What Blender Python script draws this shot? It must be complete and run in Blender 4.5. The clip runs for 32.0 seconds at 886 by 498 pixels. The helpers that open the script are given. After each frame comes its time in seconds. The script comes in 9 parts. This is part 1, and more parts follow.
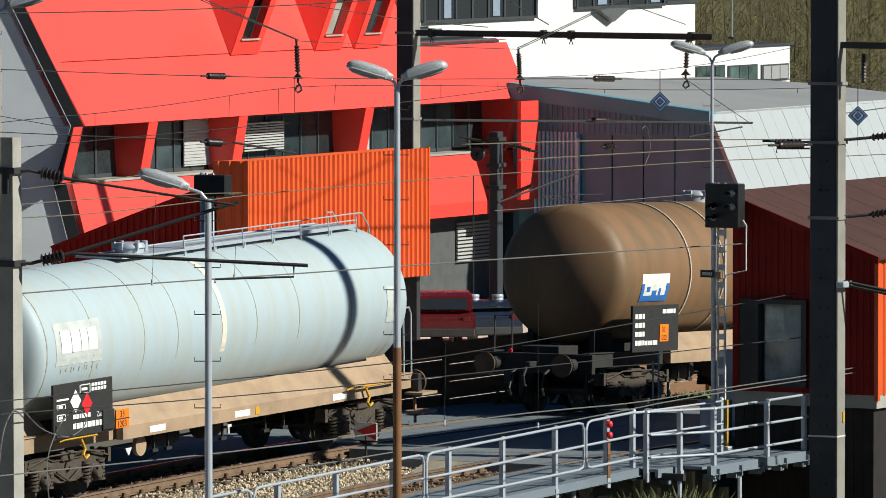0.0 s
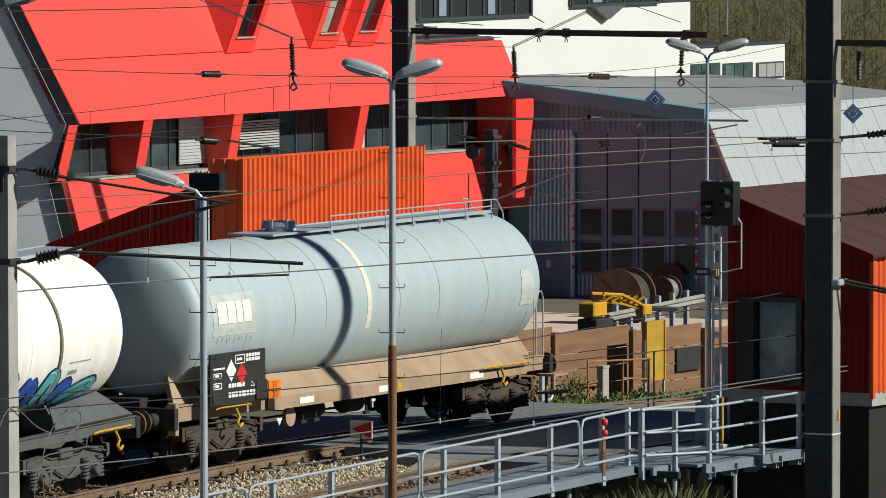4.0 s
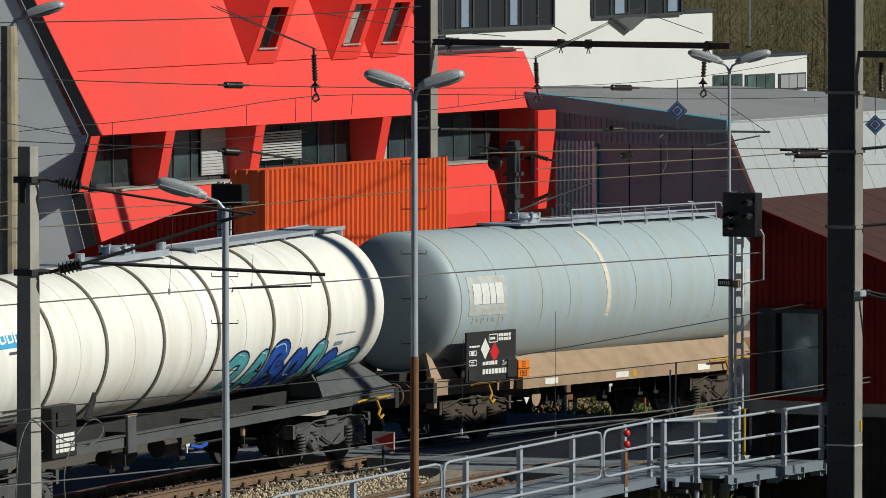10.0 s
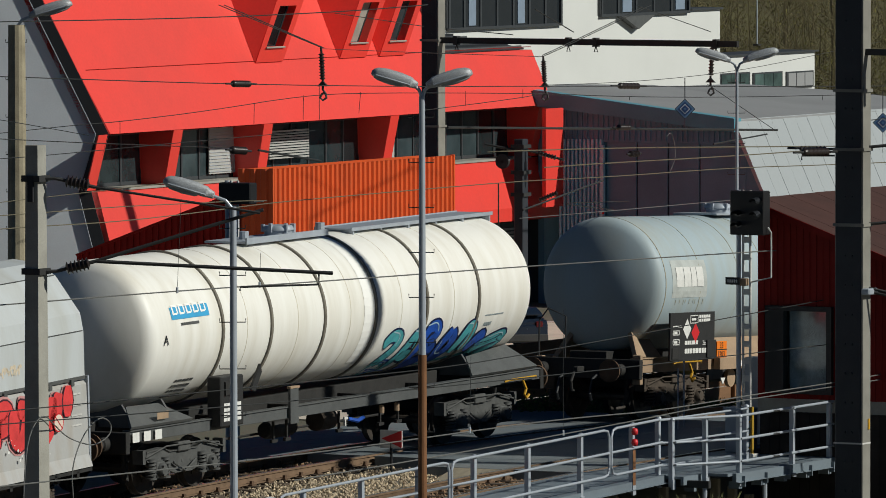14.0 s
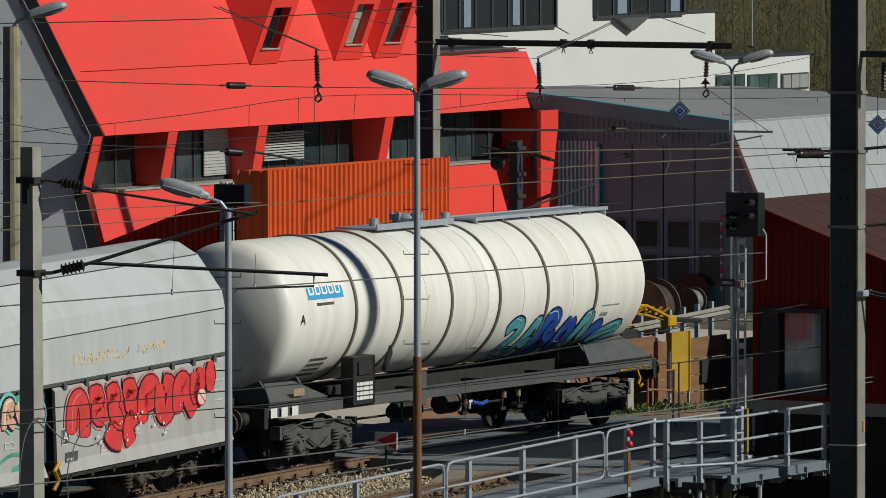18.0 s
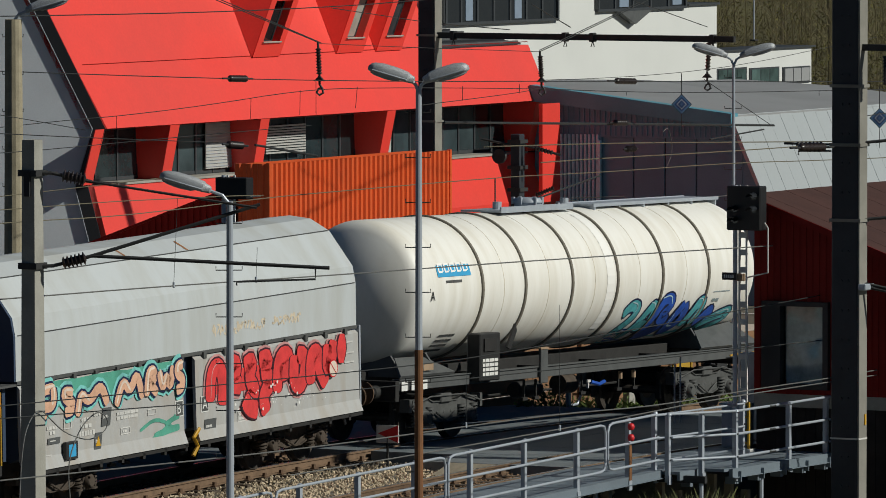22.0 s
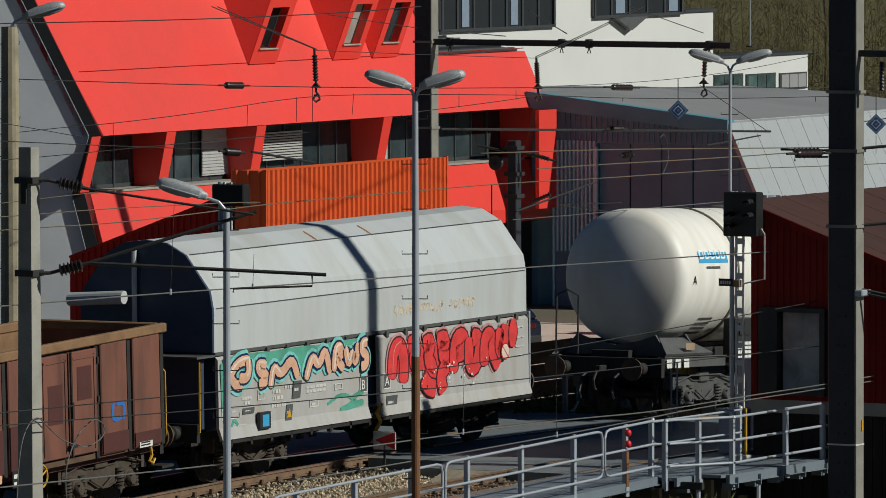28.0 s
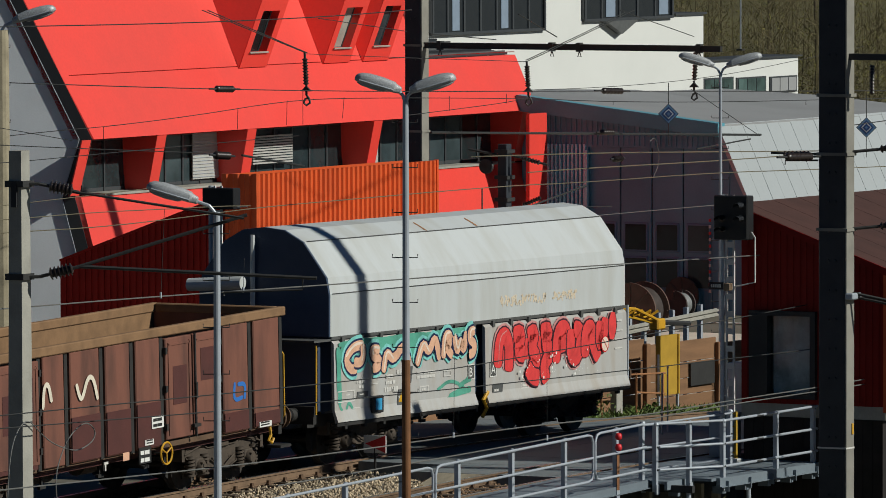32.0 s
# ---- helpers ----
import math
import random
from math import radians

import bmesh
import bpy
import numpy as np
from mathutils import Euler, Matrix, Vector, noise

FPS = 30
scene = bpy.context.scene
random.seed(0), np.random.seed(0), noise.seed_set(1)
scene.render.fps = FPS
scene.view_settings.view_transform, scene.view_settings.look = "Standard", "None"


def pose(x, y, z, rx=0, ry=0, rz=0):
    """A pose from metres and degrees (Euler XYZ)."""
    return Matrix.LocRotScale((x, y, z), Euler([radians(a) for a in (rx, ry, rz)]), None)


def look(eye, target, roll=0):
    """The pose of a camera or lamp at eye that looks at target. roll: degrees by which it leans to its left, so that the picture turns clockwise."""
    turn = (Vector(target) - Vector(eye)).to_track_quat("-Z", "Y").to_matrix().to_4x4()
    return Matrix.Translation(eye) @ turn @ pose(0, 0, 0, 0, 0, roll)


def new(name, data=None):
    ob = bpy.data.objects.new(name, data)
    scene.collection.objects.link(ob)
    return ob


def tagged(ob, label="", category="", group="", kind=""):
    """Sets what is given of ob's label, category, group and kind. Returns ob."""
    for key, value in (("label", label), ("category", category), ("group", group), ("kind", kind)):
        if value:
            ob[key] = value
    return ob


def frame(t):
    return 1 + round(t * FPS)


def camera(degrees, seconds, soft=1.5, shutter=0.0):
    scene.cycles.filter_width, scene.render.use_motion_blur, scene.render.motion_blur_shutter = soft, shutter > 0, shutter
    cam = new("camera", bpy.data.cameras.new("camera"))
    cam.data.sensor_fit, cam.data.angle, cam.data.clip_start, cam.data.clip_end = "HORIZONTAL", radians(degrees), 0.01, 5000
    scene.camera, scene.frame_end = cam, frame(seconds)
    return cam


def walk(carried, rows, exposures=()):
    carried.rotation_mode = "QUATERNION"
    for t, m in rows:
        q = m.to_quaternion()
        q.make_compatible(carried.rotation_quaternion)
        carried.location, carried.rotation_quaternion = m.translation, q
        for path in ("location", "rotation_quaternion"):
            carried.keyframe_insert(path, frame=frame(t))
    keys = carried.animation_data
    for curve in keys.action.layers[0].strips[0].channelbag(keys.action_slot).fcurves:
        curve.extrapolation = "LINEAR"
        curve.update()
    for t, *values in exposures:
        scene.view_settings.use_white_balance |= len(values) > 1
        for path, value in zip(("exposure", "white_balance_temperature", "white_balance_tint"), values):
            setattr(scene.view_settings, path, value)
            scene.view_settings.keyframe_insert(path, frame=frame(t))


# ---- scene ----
# ---- camera: a long lens on a fixed stand-point, turned a little by hand ----
EYE = (-136.26, -75.04, 12.01)
YAW, PITCH = -61.626, 90 - 3.0782


def aim(left, up, lean):
    """The camera's pose, turned from its first one by these degrees."""
    return pose(*EYE, PITCH + up, 0, YAW + left) @ pose(0, 0, 0, 0, 0, lean)


cam = camera(6.3478, 32.0, soft=0.65, shutter=0.0)
walk(cam, [(t, aim(a, b, c)) for t, a, b, c in (
    (0, 0.0000, 0.0000, 0.000), (0.5, -0.0073, -0.0079, 0.005), (1, -0.0250, -0.0107, 0.008), (1.5, -0.0364, -0.0082, -0.062), (2, -0.0429, -0.0137, -0.042), (2.5, -0.0531, -0.0068, -0.011), (3, -0.0622, -0.0169, 0.012), (3.5, -0.0574, -0.0193, -0.015), (5.5, 0.0321, 0.0146, -0.024), (6, 0.0388, 0.0166, -0.052), (6.5, 0.0504, 0.0229, -0.064), (7, 0.0626, 0.0359, -0.038), (7.5, 0.0733, 0.0443, 0.009), (8, 0.0750, 0.0591, -0.053), (8.5, 0.0815, 0.0601, -0.061), (9, 0.1001, 0.0664, -0.063), (9.5, 0.1075, 0.0666, -0.085), (10, 0.1243, 0.0649, -0.012), (10.5, 0.1519, 0.0669, -0.034), (11, 0.1688, 0.0669, -0.033), (11.5, 0.1870, 0.0684, -0.004), (12, 0.1878, 0.0663, -0.059), (12.5, 0.1870, 0.0664, -0.063), (13, 0.1824, 0.0546, -0.055), (13.5, 0.1810, 0.0531, -0.077), (14, 0.1800, 0.0540, -0.075), (14.5, 0.1740, 0.0595, -0.086), (16.5, 0.1588, 0.0822, -0.139), (17, 0.1500, 0.0754, -0.084), (17.5, 0.1496, 0.0787, -0.059), (18, 0.1436, 0.0664, -0.063), (18.5, 0.1500, 0.0588, -0.022), (19, 0.1427, 0.0515, 0.001), (19.5, 0.1436, 0.0477, -0.063), (20, 0.1370, 0.0421, -0.039), (20.5, 0.1413, 0.0358, -0.028), (21, 0.1497, 0.0291, -0.063), (21.5, 0.1497, 0.0229, -0.064), (22, 0.1553, 0.0179, -0.016), (22.5, 0.1614, 0.0168, -0.072), (23, 0.1614, 0.0168, -0.072), (23.5, 0.1544, 0.0171, -0.015), (24, 0.1497, 0.0247, -0.065), (24.5, 0.1442, 0.0297, -0.043), (25, 0.1430, 0.0367, -0.024), (25.5, 0.1425, 0.0423, -0.050), (27.5, 0.1336, 0.0565, -0.052), (28, 0.1316, 0.0650, -0.101), (28.5, 0.1234, 0.0727, -0.077), (29, 0.1117, 0.0850, -0.076), (29.5, 0.1063, 0.0911, -0.062), (30, 0.1060, 0.0918, -0.041), (30.5, 0.1068, 0.0942, -0.098), (31, 0.0990, 0.0981, -0.051), (31.5, 0.0823, 0.1016, -0.123), (32, 0.0626, 0.0899, -0.111))],
    exposures=[(0, 0.3), (2, 0.2), (6, -0.12), (9, -0.26), (13, -0.44), (17, -0.57), (25, -0.55), (30, -0.52), (32, -0.42)])

# ---- sun and sky ----
SUN_TO = Vector((0.20, -1.0, 0.0)).normalized()
SUN_UP = radians(34)
world = bpy.data.worlds.new("sky")
scene.world = world
world.use_nodes = True
sky = world.node_tree.nodes.new("ShaderNodeTexSky")
sky.sky_type, sky.sun_disc = "NISHITA", False
sky.sun_elevation = SUN_UP
sky.sun_rotation = math.atan2(SUN_TO.x, SUN_TO.y)
sky.altitude, sky.air_density, sky.dust_density, sky.ozone_density = 800, 1.2, 0.0, 6.0
bg = world.node_tree.nodes["Background"]
tint = world.node_tree.nodes.new("ShaderNodeMix")
tint.data_type, tint.blend_type = "RGBA", "MULTIPLY"
tint.inputs[0].default_value, tint.inputs[7].default_value = 1.0, (0.44, 0.88, 1.24, 1)
world.node_tree.links.new(sky.outputs[0], tint.inputs[6])
world.node_tree.links.new(tint.outputs[2], bg.inputs[0])
bg.inputs[1].default_value = 0.020
sun = new("sun", bpy.data.lights.new("sun", "SUN"))
sun.data.energy, sun.data.angle, sun.data.color = 5.0, radians(1.0), (1.0, 0.995, 0.90)
sun_dir = SUN_TO * math.cos(SUN_UP) + Vector((0, 0, math.sin(SUN_UP)))
sun.matrix_world = look(tuple(sun_dir * 200), (0, 0, 0))


# ---- mesh and material tools ----
def link(nt, a, b):
    nt.links.new(a, b)


def mat(name, color, rough=0.6, metal=0.0, vary=0.25, scale=3.0, fine=40.0, bump=0.15, dirt=None, dirt_amount=0.35,
        per_object=0.0, per_island=0.0, stretch=(1, 1, 1), emit=0.0, gloss=0.5):
    """A surface with broad stains, fine grain and a little relief, in object metres."""
    m = bpy.data.materials.new(name)
    m.use_nodes = True
    nt = m.node_tree
    p = nt.nodes["Principled BSDF"]
    tc = nt.nodes.new("ShaderNodeTexCoord")
    mp = nt.nodes.new("ShaderNodeMapping")
    mp.inputs["Scale"].default_value = stretch
    link(nt, tc.outputs["Object"], mp.inputs["Vector"])
    n1 = nt.nodes.new("ShaderNodeTexNoise")
    n1.inputs["Scale"].default_value, n1.inputs["Detail"].default_value = scale, 5
    n2 = nt.nodes.new("ShaderNodeTexNoise")
    n2.inputs["Scale"].default_value, n2.inputs["Detail"].default_value = fine, 3
    for n in (n1, n2):
        link(nt, mp.outputs[0], n.inputs["Vector"])
    ramp = nt.nodes.new("ShaderNodeMapRange")
    ramp.inputs["From Min"].default_value, ramp.inputs["From Max"].default_value = 0.42, 0.72
    link(nt, n1.outputs["Fac"], ramp.inputs["Value"])
    mix = nt.nodes.new("ShaderNodeMix")
    mix.data_type = "RGBA"
    d = dirt or tuple(c * (1 - vary) for c in color)
    mix.inputs[6].default_value, mix.inputs[7].default_value = (*color, 1), (*d, 1)
    k = nt.nodes.new("ShaderNodeMath")
    k.operation = "MULTIPLY"
    k.inputs[1].default_value = dirt_amount if dirt else 1.0
    link(nt, ramp.outputs[0], k.inputs[0])
    link(nt, k.outputs[0], mix.inputs[0])
    hsv = nt.nodes.new("ShaderNodeHueSaturation")
    link(nt, mix.outputs[2], hsv.inputs["Color"])
    v = nt.nodes.new("ShaderNodeMapRange")
    v.inputs["To Min"].default_value, v.inputs["To Max"].default_value = 1 - vary * 0.5, 1 + vary * 0.5
    link(nt, n2.outputs["Fac"], v.inputs["Value"])
    last = v.outputs[0]
    for amount, node, out in ((per_object, "ShaderNodeObjectInfo", "Random"), (per_island, "ShaderNodeNewGeometry", "Random Per Island")):
        if amount:
            o = nt.nodes.new(node)
            r = nt.nodes.new("ShaderNodeMapRange")
            r.inputs["To Min"].default_value, r.inputs["To Max"].default_value = 1 - amount, 1 + amount
            link(nt, o.outputs[out], r.inputs["Value"])
            mu = nt.nodes.new("ShaderNodeMath")
            mu.operation = "MULTIPLY"
            link(nt, last, mu.inputs[0])
            link(nt, r.outputs[0], mu.inputs[1])
            last = mu.outputs[0]
    link(nt, last, hsv.inputs["Value"])
    link(nt, hsv.outputs[0], p.inputs["Base Color"])
    rr = nt.nodes.new("ShaderNodeMapRange")
    rr.inputs["To Min"].default_value, rr.inputs["To Max"].default_value = max(0.03, rough - 0.12), min(1, rough + 0.12)
    link(nt, n1.outputs["Fac"], rr.inputs["Value"])
    link(nt, rr.outputs[0], p.inputs["Roughness"])
    p.inputs["Metallic"].default_value = metal
    p.inputs["Specular IOR Level"].default_value = gloss
    if bump:
        b = nt.nodes.new("ShaderNodeBump")
        b.inputs["Strength"].default_value, b.inputs["Distance"].default_value = bump, 0.02
        link(nt, n2.outputs["Fac"], b.inputs["Height"])
        link(nt, b.outputs[0], p.inputs["Normal"])
    if emit:
        p.inputs["Emission Color"].default_value, p.inputs["Emission Strength"].default_value = (*color, 1), emit
    return m


def glass(name, color=(0.9, 0.95, 0.95), rough=0.03):
    m = bpy.data.materials.new(name)
    m.use_nodes = True
    p = m.node_tree.nodes["Principled BSDF"]
    p.inputs["Base Color"].default_value = (*color, 1)
    p.inputs["Roughness"].default_value = rough
    p.inputs["Transmission Weight"].default_value, p.inputs["IOR"].default_value = 1.0, 1.45
    return m


def thing(name, at=(0, 0, 0), label="", category="", group="", turn=0.0):
    ob = new(name)
    ob.matrix_basis = pose(*at, 0, 0, turn)
    return tagged(ob, label, category, group)


def finish(bm, smooth=None):
    bmesh.ops.recalc_face_normals(bm, faces=bm.faces)
    if smooth is not None:
        for f in bm.faces:
            f.smooth = True
        for e in bm.edges:
            if len(e.link_faces) == 2 and e.calc_face_angle(0) > radians(smooth):
                e.smooth = False


SMALL_PRINT = ("notice", "wagon_number", "owner_mark", "company_line", "faded_writing", "logo", "stain", "name_bars")


def part(name, bm, material, parent=None, label="", smooth=None):
    """Links a bmesh as one mesh object, under a thing or a part of one."""
    finish(bm, smooth)
    me = bpy.data.meshes.new(name)
    bm.to_mesh(me)
    bm.free()
    me.materials.append(material)
    ob = new(name, me)
    if parent:
        ob.parent = parent
    if label:
        ob["label"] = label
    if name in SMALL_PRINT:
        ob["kind"] = "stuff"
    return ob


def struct(name, bm, material, label="", smooth=None, kind="structure", category=""):
    return tagged(part(name, bm, material, None, label, smooth), label, category, "", kind)


def box(bm, x0, x1, y0, y1, z0, z1, bevel=0.0):
    vs = [bm.verts.new((x, y, z)) for x in (x0, x1) for y in (y0, y1) for z in (z0, z1)]
    fs = [bm.faces.new([vs[i] for i in q]) for q in ((0, 1, 3, 2), (4, 6, 7, 5), (0, 4, 5, 1), (2, 3, 7, 6), (0, 2, 6, 4), (1, 5, 7, 3))]
    if bevel:
        es = {e for f in fs for e in f.edges}
        bmesh.ops.bevel(bm, geom=list(es), offset=bevel, segments=1, affect="EDGES", clamp_overlap=True)
    return bm


def boxes(*rows, bevel=0.0):
    bm = bmesh.new()
    for r in rows:
        box(bm, *r, bevel=bevel)
    return bm


def tube(bm, pts, r, seg=8, r_end=None, cap=True):
    """A round bar along a line of points."""
    pts = [Vector(p) for p in pts]
    rings = []
    side = None
    for i, p in enumerate(pts):
        d = (pts[min(i + 1, len(pts) - 1)] - pts[max(i - 1, 0)]).normalized()
        if side is None:
            side = d.orthogonal().normalized()
        side = (side - d * side.dot(d)).normalized()
        up = d.cross(side)
        rad = r if r_end is None else r + (r_end - r) * i / (len(pts) - 1)
        rings.append([bm.verts.new(p + (side * math.cos(a) + up * math.sin(a)) * rad) for a in (2 * math.pi * k / seg for k in range(seg))])
    for a, b in zip(rings, rings[1:]):
        for k in range(seg):
            bm.faces.new((a[k], a[(k + 1) % seg], b[(k + 1) % seg], b[k]))
    if cap:
        bm.faces.new(rings[0][::-1])
        bm.faces.new(rings[-1])
    return bm


def bar(*pts, r=0.02, seg=8):
    return tube(bmesh.new(), pts, r, seg)


def lathe(bm, prof, seg=32, axis="z", at=(0, 0, 0)):
    """Turns a profile of (radius, height) round an axis; ends at radius 0 are closed."""
    at = Vector(at)
    def put(r, h, a):
        c, s = r * math.cos(a), r * math.sin(a)
        return at + Vector({"z": (c, s, h), "x": (h, c, s), "y": (c, h, s)}[axis])
    rings = [[bm.verts.new(put(0, h, 0))] if r < 1e-5 else [bm.verts.new(put(r, h, 2 * math.pi * k / seg)) for k in range(seg)] for r, h in prof]
    for a, b in zip(rings, rings[1:]):
        for k in range(seg):
            j = (k + 1) % seg
            if len(a) == 1 and len(b) > 1:
                bm.faces.new((a[0], b[j], b[k]))
            elif len(b) == 1 and len(a) > 1:
                bm.faces.new((a[k], a[j], b[0]))
            elif len(a) > 1:
                bm.faces.new((a[k], a[j], b[j], b[k]))
    for ring, (r, h) in ((rings[0], prof[0]), (rings[-1], prof[-1])):
        if len(ring) > 1:
            bm.faces.new(ring)
    return bm


def extrude(bm, prof, a0, a1, axis="x"):
    """A prism: profile points (p, q) swept from a0 to a1 along an axis (x: (y, z); y: (x, z); z: (x, y))."""
    def put(p, q, a):
        return {"x": (a, p, q), "y": (p, a, q), "z": (p, q, a)}[axis]
    r0 = [bm.verts.new(put(p, q, a0)) for p, q in prof]
    r1 = [bm.verts.new(put(p, q, a1)) for p, q in prof]
    n = len(prof)
    for i in range(n):
        bm.faces.new((r0[i], r0[(i + 1) % n], r1[(i + 1) % n], r1[i]))
    bm.faces.new(r0[::-1])
    bm.faces.new(r1)
    return bm


def prism(prof, a0, a1, axis="x"):
    return extrude(bmesh.new(), prof, a0, a1, axis)


def slab(bm, quad, thick):
    """A flat piece of any quad or polygon, with thickness along its normal."""
    quad = [Vector(p) for p in quad]
    n = (quad[1] - quad[0]).cross(quad[2] - quad[0]).normalized() * thick
    a = [bm.verts.new(p) for p in quad]
    b = [bm.verts.new(p + n) for p in quad]
    k = len(quad)
    bm.faces.new(a[::-1])
    bm.faces.new(b)
    for i in range(k):
        bm.faces.new((a[i], a[(i + 1) % k], b[(i + 1) % k], b[i]))
    return bm


def rounded(pts, times=3):
    """Cuts the corners of a line."""
    for _ in range(times):
        out = [pts[0]]
        for a, b in zip(pts, pts[1:]):
            out += [tuple(p * 0.75 + q * 0.25 for p, q in zip(a, b)), tuple(p * 0.25 + q * 0.75 for p, q in zip(a, b))]
        pts = out + [pts[-1]]
    return pts


def rise(x):
    """The height of the rails: a low hump, highest at x = 0."""
    return -2.4 * (1 - math.exp(-0.0014 * x * x / 2.4))


def veer(x):
    """How far the train's track leaves its straight line."""
    x = max(-60.0, min(60.0, x))
    return 0.000268 * x * x + 0.0000045 * x ** 3


# ---- materials ----
M = {}
M["ground"] = mat("yard_ground", (0.13, 0.115, 0.09), 0.9, vary=0.35, scale=0.3, fine=6, bump=0.4, dirt=(0.10, 0.10, 0.06), dirt_amount=0.6)
M["pavement"] = mat("yard_paving", (0.60, 0.53, 0.44), 0.9, vary=0.2, scale=0.5, fine=10, dirt=(0.2, 0.17, 0.14))
M["slab"] = mat("crossing_slab", (0.145, 0.17, 0.185), 0.75, vary=0.25, scale=0.7, fine=18, dirt=(0.2, 0.2, 0.19), dirt_amount=0.5)
M["ballast"] = mat("ballast_stone", (0.56, 0.45, 0.31), 0.9, vary=0.4, scale=8, fine=60, per_island=0.4)
M["rail_rust"] = mat("brown_rail_rust", (0.19, 0.12, 0.072), 0.85, vary=0.35, scale=4, fine=50)
M["ballast_brown"] = mat("rust_stained_ballast", (0.26, 0.165, 0.095), 0.9, vary=0.4, scale=8, fine=60, per_island=0.4)
M["rail_top"] = mat("rail_running_face", (0.45, 0.44, 0.43), 0.3, metal=0.9, vary=0.1)
M["rust"] = mat("rusty_steel", (0.12, 0.07, 0.04), 0.85, vary=0.4, scale=4, fine=50)
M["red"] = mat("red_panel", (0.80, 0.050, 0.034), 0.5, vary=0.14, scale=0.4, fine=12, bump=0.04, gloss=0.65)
# darkened copy of the red cladding, for faces turned from the sun
M["red_shaded"] = mat("shaded_red_cladding", (0.23, 0.007, 0.004), 0.6, vary=0.2, scale=1.2, fine=20, bump=0.05, gloss=0.2)
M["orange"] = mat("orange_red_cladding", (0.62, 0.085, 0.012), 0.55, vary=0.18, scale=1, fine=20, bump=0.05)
M["grey_wall"] = mat("grey_plaster", (0.62, 0.66, 0.70), 0.8, vary=0.12, scale=0.6, fine=25, bump=0.1)
M["black_trim"] = mat("black_trim", (0.015, 0.017, 0.02), 0.5, vary=0.2)
M["white_wall"] = mat("white_plaster", (0.64, 0.65, 0.63), 0.85, vary=0.06, scale=0.4, fine=15, bump=0.05)
M["hall"] = mat("mauve_grey_metal", (0.125, 0.265, 0.37), 0.55, vary=0.2, scale=0.8, fine=20, bump=0.05)
M["hall_light"] = mat("pale_grey_metal", (0.48, 0.76, 0.88), 0.5, metal=0.1, vary=0.1, scale=0.8, fine=15, bump=0.05)
M["roof_grey"] = mat("grey_roof_sheet", (0.30, 0.305, 0.31), 0.6, vary=0.15, scale=0.3, fine=10, bump=0.05)
M["roof_light"] = mat("pale_roof_panel", (0.43, 0.46, 0.47), 0.45, metal=0.2, vary=0.08, scale=0.5, fine=10, bump=0.03)
M["roof_brown"] = mat("brown_roof_sheet", (0.075, 0.032, 0.024), 0.7, vary=0.3, scale=1, fine=20)
# near-black; room sheets and openings use it in place of real darkness
M["dark"] = mat("unlit_black", (0.02, 0.021, 0.024), 0.7, vary=0.3)
M["window"] = mat("dark_window_glass", (0.02, 0.025, 0.03), 0.06, vary=0.1, bump=0)
M["frame_dark"] = mat("window_frame_dark", (0.05, 0.055, 0.06), 0.45, vary=0.15)
M["blind"] = mat("pale_blind", (0.42, 0.42, 0.40), 0.6, vary=0.1)
M["steel"] = mat("galvanised_steel", (0.41, 0.45, 0.50), 0.45, metal=0.2, vary=0.15, scale=3, fine=30, bump=0.05)
M["steel_dark"] = mat("dark_painted_steel", (0.03, 0.03, 0.03), 0.6, vary=0.3, scale=3, fine=30)
M["concrete"] = mat("weathered_concrete", (0.34, 0.33, 0.29), 0.85, vary=0.25, scale=2, fine=30, bump=0.25)
# mast shaft colour, darkened to carry the shade on its broad face
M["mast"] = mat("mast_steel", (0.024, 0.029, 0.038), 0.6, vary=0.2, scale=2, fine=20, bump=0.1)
M["wire"] = mat("copper_wire", (0.025, 0.027, 0.027), 0.6, vary=0.1, bump=0)
M["insulator"] = mat("brown_porcelain", (0.028, 0.02, 0.018), 0.3, vary=0.2, bump=0)
M["board"] = mat("brown_board", (0.23, 0.12, 0.058), 0.8, vary=0.3, scale=2, fine=30, per_object=0.15, stretch=(0.3, 1, 3))
M["yellow"] = mat("yellow_paint", (0.58, 0.31, 0.015), 0.55, vary=0.2)
M["lamp_head"] = mat("lamp_casting", (0.46, 0.48, 0.50), 0.5, metal=0.2, vary=0.6, scale=70, fine=160, bump=0.2)
M["tank_grey"] = mat("pale_grey_tank_paint", (0.37, 0.45, 0.485), 0.58, vary=0.10, scale=0.9, fine=14, bump=0.02, dirt=(0.36, 0.36, 0.30), dirt_amount=0.5, stretch=(3, 1, 0.4))
M["tank_white"] = mat("off_white_tank_paint", (0.86, 0.845, 0.79), 0.52, vary=0.06, scale=0.8, fine=14, bump=0.02, dirt=(0.58, 0.53, 0.42), dirt_amount=0.5, stretch=(3, 1, 0.35))
M["tank_brown"] = mat("brown_tank_paint", (0.205, 0.112, 0.053), 0.6, vary=0.2, scale=0.8, fine=14, bump=0.02, dirt=(0.09, 0.07, 0.035), dirt_amount=0.8, stretch=(2, 1, 0.6))
# underframe black, also painted as shade between the open wagon's panels
M["under"] = mat("soot_and_shade_black", (0.022, 0.021, 0.02), 0.75, vary=0.4, scale=3, fine=30)
M["under_tan"] = mat("dusty_tan_underframe", (0.36, 0.25, 0.16), 0.75, vary=0.25, scale=2, fine=20)
M["wheel"] = mat("wheel_steel", (0.06, 0.05, 0.042), 0.6, metal=0.3, vary=0.4, scale=5)
